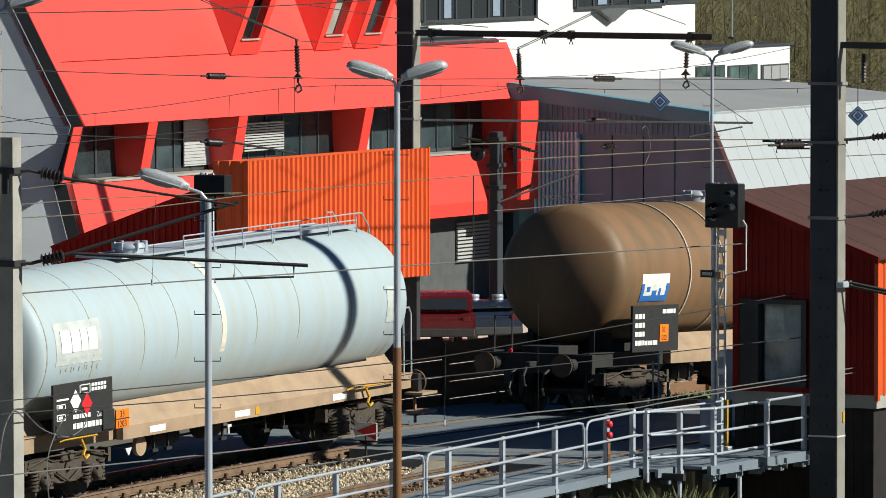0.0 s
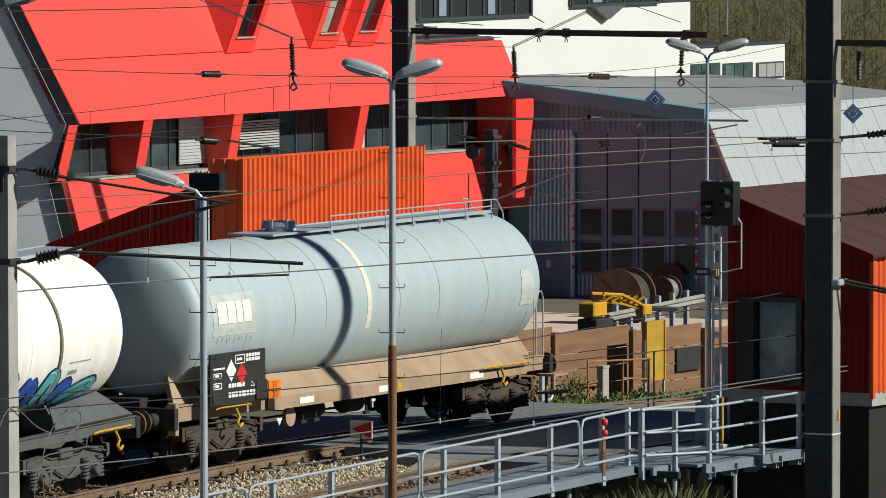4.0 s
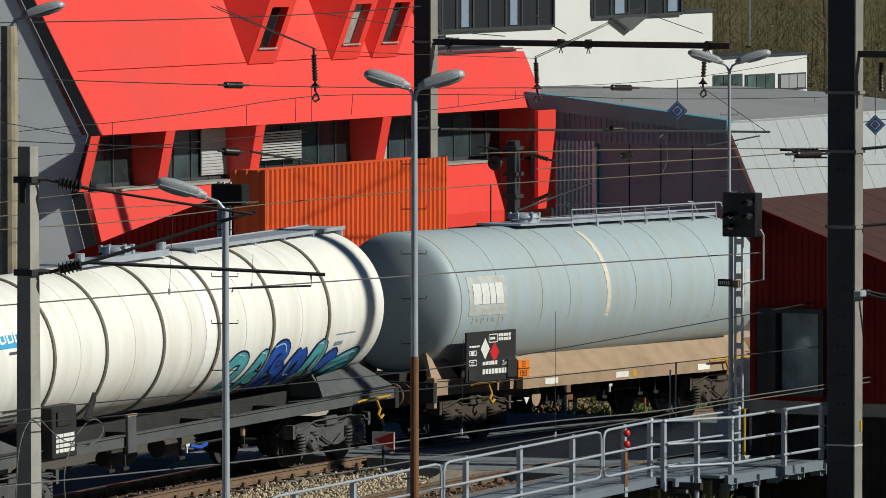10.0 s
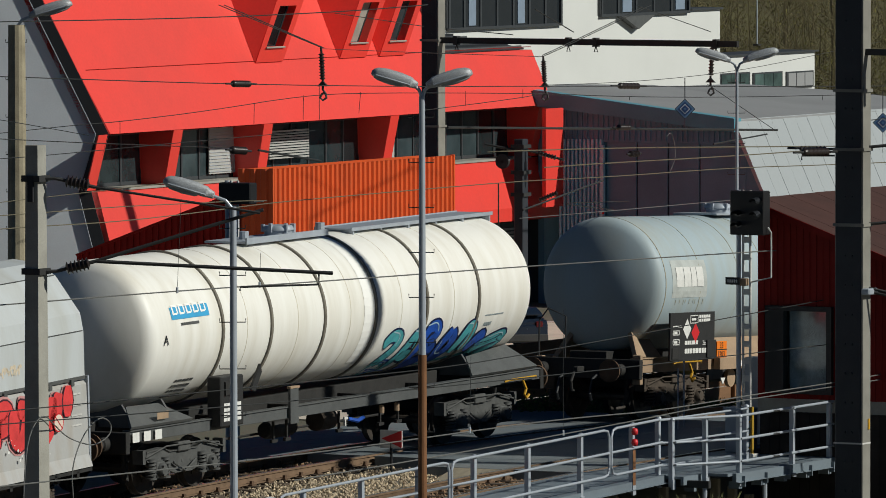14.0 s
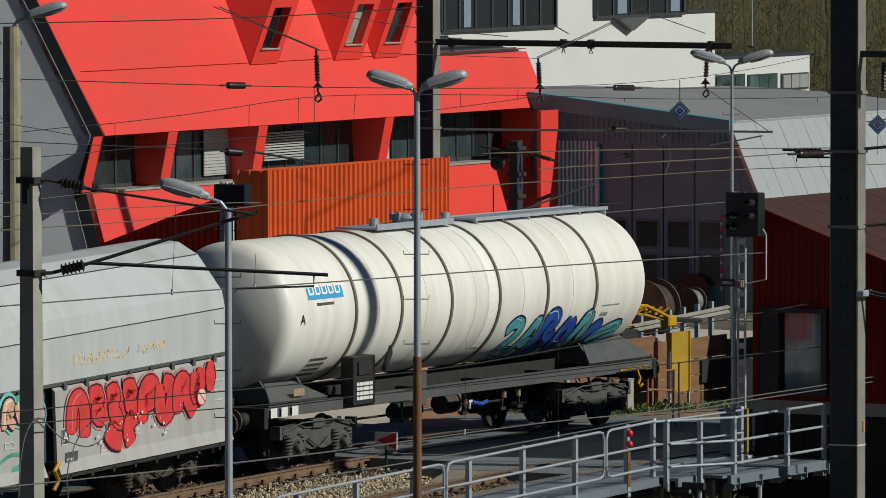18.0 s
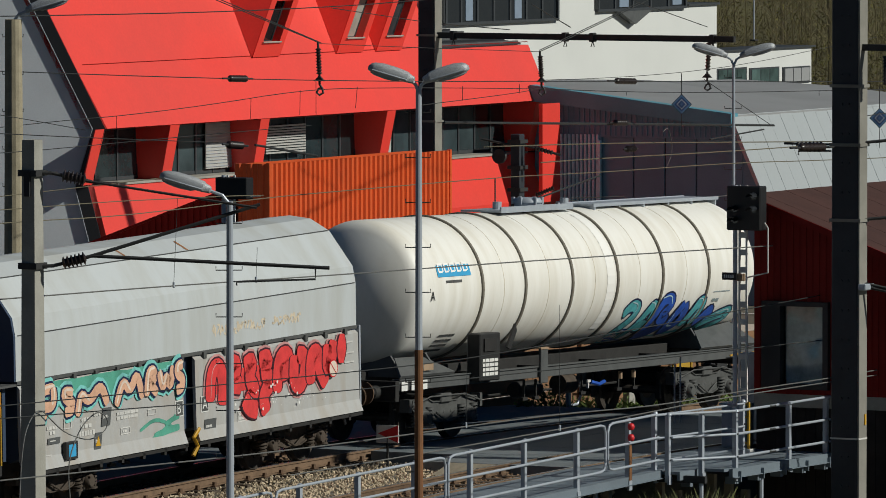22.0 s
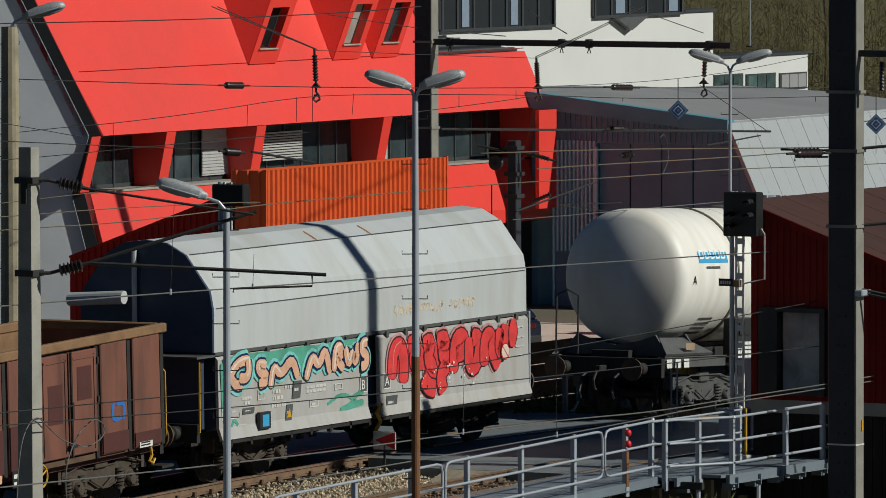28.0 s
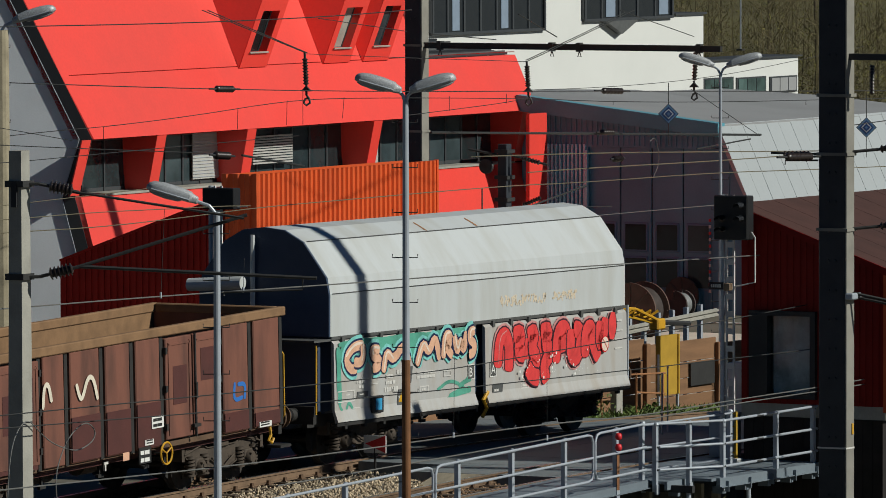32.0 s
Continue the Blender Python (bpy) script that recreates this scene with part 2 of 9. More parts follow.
M["hopper_hood"] = mat("pale_grey_hood", (0.52, 0.55, 0.56), 0.45, vary=0.08, scale=0.7, fine=12, bump=0.02, dirt=(0.36, 0.35, 0.30), dirt_amount=0.5, stretch=(2.5, 1, 0.4))
# end walls and inner body of the hopper, darkened as if in shade
M["hopper_end"] = mat("shaded_end_blue_grey", (0.042, 0.066, 0.115), 0.5, vary=0.15)
M["hopper_side"] = mat("pale_grey_flap", (0.43, 0.43, 0.42), 0.5, vary=0.15, scale=1.5, fine=20, bump=0.04, dirt=(0.33, 0.27, 0.2), dirt_amount=0.5, stretch=(2, 1, 0.5))
M["wagon_brown"] = mat("faded_brown_wagon", (0.19, 0.072, 0.047), 0.7, vary=0.18, scale=1.2, fine=18, bump=0.06, dirt=(0.07, 0.03, 0.022), dirt_amount=0.75, stretch=(2, 1, 0.5))
M["wagon_rim"] = mat("rusty_tan_rim", (0.24, 0.135, 0.065), 0.8, vary=0.3, scale=3)
M["hill"] = mat("wooded_hillside", (0.105, 0.095, 0.036), 0.95, vary=0.7, scale=0.12, fine=1.2, bump=0.8)
M["paint_pale"] = mat("faded_white_paint", (0.62, 0.61, 0.58), 0.7, vary=0.2)
M["ramp_wood"] = mat("weathered_timber", (0.30, 0.26, 0.19), 0.85, vary=0.3, scale=3, stretch=(0.4, 2, 2))
M["sleeper"] = mat("sleeper_timber", (0.09, 0.065, 0.045), 0.9, vary=0.35, scale=4, stretch=(2, 0.5, 2))
M["pane_green"] = mat("greenish_window_glass", (0.06, 0.10, 0.095), 0.08, vary=0.6, bump=0, scale=1.5, per_object=0.5)
M["pane"] = mat("window_pane", (0.035, 0.05, 0.055), 0.07, vary=0.5, bump=0, scale=1.2, per_object=0.6)
M["clear_glass"] = glass("clear_glass")
M["hall_door"] = mat("blue_grey_door", (0.12, 0.21, 0.33), 0.55, vary=0.15)
M["cabin_base"] = mat("dark_base_board", (0.014, 0.010, 0.009), 0.8, vary=0.3, per_object=0.2)
M["board_post"] = mat("rusty_post", (0.24, 0.12, 0.055), 0.8, vary=0.3)
M["rust_light"] = mat("orange_rust_pipe", (0.34, 0.15, 0.06), 0.8, vary=0.3)
M["yellow_old"] = mat("faded_yellow_sheet", (0.42, 0.25, 0.02), 0.7, vary=0.25, scale=2)
M["drum_brown"] = mat("brown_drum_steel", (0.06, 0.045, 0.04), 0.75, vary=0.35, scale=3)
M["drum_rust"] = mat("rusty_drum_steel", (0.10, 0.06, 0.045), 0.8, vary=0.4, scale=3)
M["drum_cable"] = mat("grey_cable", (0.22, 0.23, 0.23), 0.6, vary=0.25)
M["sign_blue"] = mat("sign_blue", (0.012, 0.045, 0.16), 0.45, vary=0.1, bump=0)
# light copy of the mast colour, for the side facing the sun
M["mast_lit"] = mat("mast_sunlit", (0.24, 0.23, 0.20), 0.8, vary=0.25, scale=2)
M["lamp_rust"] = mat("rust_brown_paint", (0.20, 0.085, 0.03), 0.75, vary=0.3, scale=3)
M["lamp_lens"] = mat("lamp_bowl", (0.30, 0.33, 0.35), 0.3, vary=0.35, fine=80, bump=0)
M["deck"] = mat("grey_deck_sheet", (0.19, 0.23, 0.265), 0.6, metal=0.2, vary=0.2, scale=1, fine=25, per_object=0.08)
M["signal_black"] = mat("signal_black", (0.008, 0.008, 0.009), 0.55, vary=0.2)
M["leaf"] = mat("young_leaves", (0.09, 0.14, 0.025), 0.7, vary=0.3, per_island=0.4)
M["grass"] = mat("dry_spring_grass", (0.10, 0.11, 0.035), 0.8, vary=0.4, per_island=0.5)
M["bark"] = mat("grey_bark", (0.13, 0.105, 0.065), 0.9, vary=0.4)
M["twig"] = mat("budding_twigs", (0.15, 0.125, 0.06), 0.9, vary=0.4, per_island=0.5)
M["buds"] = mat("opening_buds", (0.135, 0.125, 0.03), 0.9, vary=0.5, scale=0.1, per_island=0.5)
M["car_red"] = mat("red_car_paint", (0.11, 0.010, 0.012), 0.25, metal=0.2, vary=0.05, bump=0)
M["car_blue"] = mat("blue_car_paint", (0.015, 0.025, 0.045), 0.25, metal=0.2, vary=0.05, bump=0)
M["tyre"] = mat("tyre_rubber", (0.02, 0.02, 0.02), 0.8, vary=0.2)
M["cabinet"] = mat("blue_grey_cabinet", (0.22, 0.28, 0.36), 0.5, vary=0.12)
M["wire_gold"] = mat("aged_bronze_wire", (0.20, 0.175, 0.115), 0.5, metal=0.4, vary=0.1, bump=0)
M["wire_pale"] = mat("pale_steel_wire", (0.20, 0.20, 0.19), 0.45, metal=0.4, vary=0.1, bump=0)
M["board_black"] = mat("black_notice_board", (0.022, 0.022, 0.022), 0.6, vary=0.3, scale=4)
M["paint_white"] = mat("white_marking", (0.75, 0.75, 0.72), 0.55, vary=0.15, scale=6, bump=0)
M["paint_black"] = mat("black_marking", (0.02, 0.02, 0.02), 0.55, vary=0.1, bump=0)
M["paint_red"] = mat("red_marking", (0.62, 0.02, 0.025), 0.5, vary=0.15, bump=0)
M["paint_orange"] = mat("orange_plate", (0.85, 0.20, 0.01), 0.5, vary=0.12, bump=0)
M["paint_blue"] = mat("blue_marking", (0.03, 0.16, 0.50), 0.5, vary=0.15, bump=0)
M["paint_sky"] = mat("sky_blue_marking", (0.05, 0.38, 0.68), 0.5, vary=0.12, bump=0)
M["cream"] = mat("cream_band", (0.72, 0.65, 0.53), 0.55, vary=0.2, scale=5, bump=0)
M["weld"] = mat("stained_weld", (0.40, 0.39, 0.29), 0.6, vary=0.3, scale=4, bump=0)
M["dusty"] = mat("dusty_bogie", (0.07, 0.052, 0.038), 0.8, vary=0.4, scale=5)
M["bogie_grey"] = mat("grey_bogie", (0.085, 0.087, 0.085), 0.7, vary=0.35, scale=5)
M["sole_grey"] = mat("dark_grey_frame", (0.095, 0.10, 0.10), 0.55, vary=0.25, scale=3)
M["teal"] = mat("teal_spray", (0.09, 0.42, 0.46), 0.5, vary=0.35, scale=4, bump=0)
M["blue_spray"] = mat("blue_spray", (0.02, 0.10, 0.50), 0.5, vary=0.35, scale=4, bump=0)
M["navy_line"] = mat("navy_spray_outline", (0.012, 0.02, 0.07), 0.5, vary=0.2, bump=0)
M["pale_spray"] = mat("pale_blue_spray", (0.45, 0.62, 0.68), 0.5, vary=0.2, bump=0)
M["red_spray"] = mat("red_spray", (0.74, 0.055, 0.055), 0.5, vary=0.25, scale=4, bump=0)
M["dark_line"] = mat("dark_spray_outline", (0.06, 0.015, 0.025), 0.5, vary=0.2, bump=0)
M["peach"] = mat("peach_spray", (0.72, 0.42, 0.28), 0.5, vary=0.25, scale=4, bump=0)
M["mint"] = mat("green_spray", (0.10, 0.38, 0.28), 0.5, vary=0.35, scale=3, bump=0)
M["aqua"] = mat("aqua_spray_glow", (0.22, 0.62, 0.58), 0.5, vary=0.4, scale=5, bump=0)
M["pale_peach"] = mat("pale_peach_spray", (0.80, 0.66, 0.55), 0.5, vary=0.25, scale=5, bump=0)
M["clean_white"] = mat("clean_white_paint", (0.92, 0.91, 0.87), 0.5, vary=0.05, scale=3, bump=0)
M["rust_run"] = mat("thin_rust_run", (0.40, 0.36, 0.27), 0.6, vary=0.3, scale=4, bump=0)
M["patch_dark"] = mat("grey_repaint", (0.29, 0.345, 0.36), 0.55, vary=0.12, scale=2, bump=0)
M["pink"] = mat("pink_spray", (0.62, 0.30, 0.29), 0.5, vary=0.3, scale=3, bump=0)
M["wagon_patch"] = mat("dark_brown_repaint", (0.085, 0.024, 0.020), 0.65, vary=0.25, scale=2)
M["patch_pale"] = mat("washed_grey_patch", (0.50, 0.53, 0.51), 0.5, vary=0.2, scale=4, bump=0)


# darker and browner than the white tank's own paint
M["rib_grey"] = mat("grey_brown_rib", (0.20, 0.18, 0.145), 0.5, vary=0.3, scale=4, bump=0)
M["sign_mid"] = mat("sign_steel_blue", (0.10, 0.19, 0.32), 0.45, vary=0.1, bump=0)
M["pole_tan"] = mat("tan_weathered_pole", (0.36, 0.31, 0.21), 0.8, vary=0.35, scale=3, fine=30)
M["fascia"] = mat("blue_grey_fascia", (0.10, 0.33, 0.42), 0.6, vary=0.15, scale=0.8, fine=15)
M["curtain"] = mat("mottled_curtain_grey", (0.66, 0.69, 0.68), 0.8, vary=0.6, scale=1.6, fine=12)
M["faded"] = mat("faded_beige_paint", (0.66, 0.56, 0.42), 0.6, vary=0.2, scale=8, bump=0)
# rubbed rib edges, their highlight put into a bright base colour
M["rib_bright"] = mat("rubbed_rib_highlight", (0.50, 0.46, 0.40), 0.4, vary=0.25, scale=5, bump=0)
# ---- ground ----
def step(x, a, b):
    k = max(0.0, min(1.0, (x - a) / (b - a)))
    return k * k * (3 - 2 * k)


def ground_z(x, y):
    """The hump falls away to the yard behind it and to the lower verge before it."""
    top = rise(x) - 0.24
    far = step(y, 4.2, 9.0)
    near = 1 - step(y, -8.0, -6.7)
    z = top * (1 - far) + -2.2 * far
    return z * (1 - near) + (-1.9) * near


def sheet(name, xs, ys, zf, material, **kw):
    bm = bmesh.new()
    g = [[bm.verts.new((x, y, zf(x, y))) for y in ys] for x in xs]
    for i in range(len(xs) - 1):
        for j in range(len(ys) - 1):
            bm.faces.new((g[i][j], g[i + 1][j], g[i + 1][j + 1], g[i][j + 1]))
    return struct(name, bm, material, smooth=60, **kw)


xs = [-1500, -400, -200, -100] + [-70 + 2 * i for i in range(91)] + [150, 250, 600, 2500]
ys = [-1500, -300, -100, -60, -30, -20, -15, -12] + [-10.6 + 0.4 * i for i in range(52)] + [12, 16, 22, 30, 45, 70, 110, 300, 2500]
sheet("ground", xs, ys, ground_z, M["ground"], label="brown gravelly yard ground rising to a low hump", category="ground")
sheet("pavement", [30 + (65.93 - 30) * i / 15 for i in range(16)], [9.5, 14, 20, 27, 34.5], lambda x, y: -2.17, M["pavement"], label="pale worn paving of the yard", category="pavement")
for x, y in ((66, 27), (58, 24), (70, 23)):
    struct("trim", boxes((x, x + 0.25, y, y + 5, -2.165, -2.155)), M["paint_pale"], "faded white line on the paving", category="road marking")

# the crossing: concrete slabs flush with the rails
road = tagged(new("road"), "grey concrete slabs of a level crossing", "road", "", "structure")
slab_rows = ((-6.55, -6.2, -4.2), (-6.04, -4.68, -4.2), (-4.5, -2.7, -4.2), (-2.68, -0.86, -2.7), (-0.66, 0.62, -2.7), (0.84, 2.2, -4.6), (2.22, 3.5, -4.6))
for y0, y1, start in slab_rows:
    n = int(round((11.35 - start) / 1.95))
    long = (11.35 - start) / n
    for i in range(n):
        x0 = start + i * long
        z0, z1 = rise(x0) - 0.025, rise(x0 + long) - 0.025
        bm = bmesh.new()
        vs = [bm.verts.new(p) for p in ((x0, y0, z0), (x0 + long - 0.02, y0, z1), (x0 + long - 0.02, y1, z1), (x0, y1, z0), (x0, y0, z0 - 0.25), (x0 + long - 0.02, y0, z1 - 0.25), (x0 + long - 0.02, y1, z1 - 0.25), (x0, y1, z0 - 0.25))]
        for q in ((0, 1, 2, 3), (7, 6, 5, 4), (0, 4, 5, 1), (1, 5, 6, 2), (2, 6, 7, 3), (3, 7, 4, 0)):
            bm.faces.new([vs[k] for k in q])
        part("slab", bm, M["slab"], road)
# timber ramps where the slabs begin
for y0, y1, x1 in ((-4.46, -3.4, -4.2), (0.9, 2.2, -4.6)):
    x0 = x1 - 0.8
    bm = prism([(x0, rise(x0) - 0.22), (x1, rise(x1) - 0.03), (x1, rise(x1) - 0.25), (x0, rise(x0) - 0.25)], y0, y1, "y")
    part("ramp", bm, M["ramp_wood"], road, "weathered timber ramp")


def railway(name, centre, x0, x1, wander, label, ties, first):
    t = thing(name, label=label, category="railway track")
    for s in (-1, 1):
        bm = bmesh.new()
        bt = bmesh.new()
        n = int((x1 - x0) / 2)
        for i in range(n):
            a, b = x0 + i * (x1 - x0) / n, x0 + (i + 1) * (x1 - x0) / n
            for m, w, lo, hi in ((bm, 0.012, -0.15, -0.03), (bm, 0.036, -0.04, -0.006), (bm, 0.075, -0.175, -0.15), (bt, 0.03, -0.006, 0.0)):
                ya, yb = centre + s * 0.75 + wander(a), centre + s * 0.75 + wander(b)
                za, zb = rise(a), rise(b)
                v = [m.verts.new(p) for p in ((a, ya - w, za + lo), (a, ya + w, za + lo), (a, ya + w, za + hi), (a, ya - w, za + hi),
                                              (b, yb - w, zb + lo), (b, yb + w, zb + lo), (b, yb + w, zb + hi), (b, yb - w, zb + hi))]
                for q in ((0, 1, 2, 3), (7, 6, 5, 4), (0, 4, 5, 1), (1, 5, 6, 2), (2, 6, 7, 3), (3, 7, 4, 0)):
                    m.faces.new([v[k] for k in q])
        part("rail", bm, M["rail_rust"], t, "rusty rail")
        part("rail_head", bt, M["rail_top"], t, "worn running face")
    for i in range(ties):
        x = first - 0.62 * i
        part("sleeper", boxes((-0.13, 0.13, -1.28, 1.28, -0.34, -0.185), bevel=0.015), M["sleeper"], t).matrix_basis = pose(x, centre + wander(x), rise(x))
        for s in (-1, 1):
            bm = boxes((-0.09, 0.09, -0.17, 0.17, -0.19, -0.165), (-0.04, 0.04, -0.13, -0.08, -0.17, -0.10), (-0.04, 0.04, 0.08, 0.13, -0.17, -0.10))
            part("rail_clip", bm, M["rust"], t).matrix_basis = pose(x, centre + wander(x) + 0.75 * s, rise(x))
    return t


railway("railway_track", 0.0, -70, 110, veer, "rusty train track over the hump", 32, -3.05)
railway("railway_track", -5.35, -70, 3, lambda x: 0.0, "rusty second track ending at the crossing", 32, -4.6)

# ---- ballast stones between the tracks ----
def stones(name, count, x0, x1, y0, y1, size, material, label, seed, zoff=-0.05):
    rnd = np.random.RandomState(seed)
    base = np.array([(1, 0, 0), (-1, 0, 0), (0, 1, 0), (0, -1, 0), (0, 0, 1), (0, 0, -1)], float)
    tri = np.array([(0, 2, 4), (2, 1, 4), (1, 3, 4), (3, 0, 4), (2, 0, 5), (1, 2, 5), (3, 1, 5), (0, 3, 5)])
    V, F = [], []
    for i in range(count):
        x, y = rnd.uniform(x0, x1), rnd.uniform(y0, y1)
        s = size * rnd.uniform(0.6, 1.3)
        m = np.array(Euler(rnd.uniform(0, 6, 3)).to_matrix())
        v = (base * rnd.uniform(0.7, 1.2, (6, 1)) * np.array([1, 0.8, 0.65])) @ m.T * s + np.array([x, y, ground_z(x, y) + zoff + rnd.uniform(0, 0.05)])
        F.append(tri + 6 * i)
        V.append(v)
    me = bpy.data.meshes.new(name)
    me.from_pydata(np.concatenate(V).tolist(), [], np.concatenate(F).tolist())
    me.materials.append(material)
    return tagged(new(name, me), label, "gravel", "", "stuff")


stones("ballast", 9000, -22, -3.0, -4.55, -0.85, 0.042, M["ballast"], "pale brown ballast stones between the tracks", 3, 0.0)
stones("ballast", 4200, -22, -4.4, -7.6, -6.15, 0.042, M["ballast"], "pale brown ballast stones beside the walkway", 5, 0.0)
stones("stained_ballast", 4200, -22, -2.8, -0.7, 1.6, 0.042, M["ballast_brown"], "rust-stained ballast inside the train track", 6, 0.0)
stones("stained_ballast", 3800, -22, -4.3, -6.08, -4.6, 0.042, M["ballast_brown"], "rust-stained ballast inside the second track", 7, 0.0)
stones("gravel", 2500, 10.5, 24, -3.0, 3.4, 0.045, M["ballast"], "pale brown ballast stones beside the crossing", 4, 0.0)


def corrugated(x0, x1, z0, z1, pitch, deep, y, wave=0.5):
    """A wall of trapezoid ribs, thick as one sheet, facing -y; the ribs stand upright."""
    n = max(1, int(round((x1 - x0) / pitch)))
    p = (x1 - x0) / n
    prof = []
    for i in range(n):
        a = x0 + i * p
        prof += [(a, y), (a + p * 0.12, y - deep), (a + p * wave, y - deep), (a + p * (wave + 0.12), y)]
    prof += [(x1, y), (x1, y + 0.06), (x0, y + 0.06)]
    return prism(prof, z0, z1, "z")


# ---- red office building, parallel to the tracks ----
RX0, RX1 = 49.0, 75.0
SPLIT = 69.02
house = thing("office_building", (0, 0, 0), "bright red angular office building with slanted window piers", "building")
GA = radians(28)
def gable(y, out=0.0):
    k = (y - 36.0) / math.cos(GA)
    return (RX0 - k * math.sin(GA) - out, y)


bm = prism([(36.0, 3.73), (36.74, 5.36), (38.95, 10.5), (39.4, 10.5), (37.2, 5.36), (36.5, 3.73)], RX0, SPLIT)
for v in bm.verts:
    if v.co.x < RX0 + 0.01:
        v.co.x = gable(v.co.y)[0]
part("roof", bm, M["red"], house, "steep bright red panel roof")
part("roof", prism([(36.0, 3.73), (36.74, 5.36), (37.2, 5.36), (36.5, 3.73)], SPLIT, RX1 - 0.3), M["red"], house, "lower steep bright red panel roof")
bm = bmesh.new()
slab(bm, [(SPLIT, 36.95, 5.37), (RX1 - 0.4, 36.95, 5.37), (RX1 - 3.4, 41, 6.25), (SPLIT, 41, 6.25)], 0.05)
part("roof_louvre", bm, M["frame_dark"], house, "dark louvred sloping roof")
for i in range(12):
    y, z, x1 = 37.0 + 0.33 * i, 5.43 + 0.0717 * i, RX1 - 0.45 - 0.245 * i
    part("louvre_slat", boxes((SPLIT, x1, y, y + 0.06, z, z + 0.06)), M["black_trim"] if i % 2 else M["sole_grey"], house)
part("roof_end", boxes((SPLIT - 0.2, SPLIT, 37.0, 52, 3.7, 10.5)), M["grey_wall"], house)
part("panel_joint", boxes((RX0, RX1 - 0.3, 36.765, 36.82, 5.44, 5.46)), M["red_shaded"], house)
# eave underside takes the shaded red: its shade is in the colour
part("eave_soffit", boxes((RX0, RX1 - 0.3, 36.1, 37.4, 3.70, 3.76)), M["red_shaded"], house)
part("parapet", prism([(36.42, 2.15), (36.02, 0.75), (36.02, 0.36), (36.5, 0.36), (36.9, 2.15)], RX0, RX1 + 0.1), M["red"], house, "red panel parapet below the windows")
part("window_sill", boxes((RX0 + 1.2, RX1 - 1.0, 36.38, 37.3, 2.15, 2.21)), M["concrete"], house, "pale metal window sill")
part("end_wall", boxes((72.32, 73.43, 35.0, 35.12, 0.78, 3.69)), M["red"], house, "plain red end wall")
# side return drawn in the shaded red as well
part("side_return", boxes((RX1 - 0.3, RX1 + 0.05, 36.5, 41, 0.36, 3.7)), M["red_shaded"], house)
part("side_base", boxes((RX1 - 0.3, RX1 + 0.05, 36.5, 41, -2.2, 0.36)), M["frame_dark"], house, "dark grey side wall of the ground floor")
# slanted piers, windows and blinds between them
feet = [48.78, 52.5, 57.54, 64.79, 73.92]
heads = [48.72, 52.41, 57.39, 64.71, 73.85]
piers = [(a + b) / 2 + 0.2 for a, b in zip(feet, heads)]
for k, (a, b) in enumerate(zip(feet, heads)):
    if k == 0:
        a, b = a - 0.45, b - 0.3
    bm = bmesh.new()
    front = [(a, 36.38, 2.21), (a + 0.5, 36.38, 2.21), (b + 0.5, 36.02, 3.72), (b, 36.02, 3.72)]
    back = [(p, q + 0.04 if k == 0 else 37.3, r) for p, q, r in front]
    vs = [bm.verts.new(p) for p in front + back]
    for q in ((0, 1, 2, 3), (7, 6, 5, 4), (0, 4, 5, 1), (1, 5, 6, 2), (2, 6, 7, 3), (3, 7, 4, 0)):
        bm.faces.new([vs[k] for k in q])
    part("pier", bm, M["red"], house, "slanted red window pier")
for i, (a, b) in enumerate(zip(piers, piers[1:])):
    a, b = a + 0.1, b - 0.1
    win = part("window", boxes((a, b, 37.12, 37.18, 2.22, 2.32), (a, b, 37.12, 37.18, 3.6, 3.7), (a, a + 0.08, 37.12, 37.18, 2.22, 3.7), (b - 0.08, b, 37.12, 37.18, 2.22, 3.7)), M["frame_dark"], house, "dark-framed ribbon window")
    n = max(3, int((b - a) / 0.95))
    for k in range(n):
        p, q = a + (b - a) * k / n, a + (b - a) * (k + 1) / n
        part("pane", boxes((p + 0.04, q - 0.04, 37.14, 37.15, 2.3, 3.62)), M["pane"], win)
        if k:
            part("mullion", boxes((p - 0.035, p + 0.035, 37.1, 37.2, 2.22, 3.7)), M["frame_dark"], win)
    w = (b - a) / n
    if i == 1:
        part("blind", boxes((b - 1.55 * w, b - 0.05, 37.04, 37.07, 2.35, 3.68)), M["blind"], win, "lowered pale blind")
        for z in np.arange(2.4, 3.66, 0.09):
            part("slat", boxes((b - 1.55 * w, b - 0.05, 37.02, 37.05, z, z + 0.015)), M["steel"], win)
    if i == 2:
        s0, s1, z0, z1 = 59.18, 61.45, 2.65, 3.44
        for z in np.arange(z0, z1, 0.075):
            part("slat", boxes((s0, s1, 36.88, 36.94, z, z + 0.045)), M["blind"], win)
    if i == 3:
        part("blind", boxes((a + 1.1 * w, a + 1.75 * w, 37.06, 37.09, 2.4, 3.5)), M["blind"], win)
# the room's darkness is put into these near-black sheets
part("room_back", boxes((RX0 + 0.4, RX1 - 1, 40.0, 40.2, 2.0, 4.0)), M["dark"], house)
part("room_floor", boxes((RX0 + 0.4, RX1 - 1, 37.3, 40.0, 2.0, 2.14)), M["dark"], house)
# dormers: slanted fronts with narrow windows
def roof_y(z):
    return 36.0 + (z - 3.73) * (38.95 - 36.0) / (10.5 - 3.73)


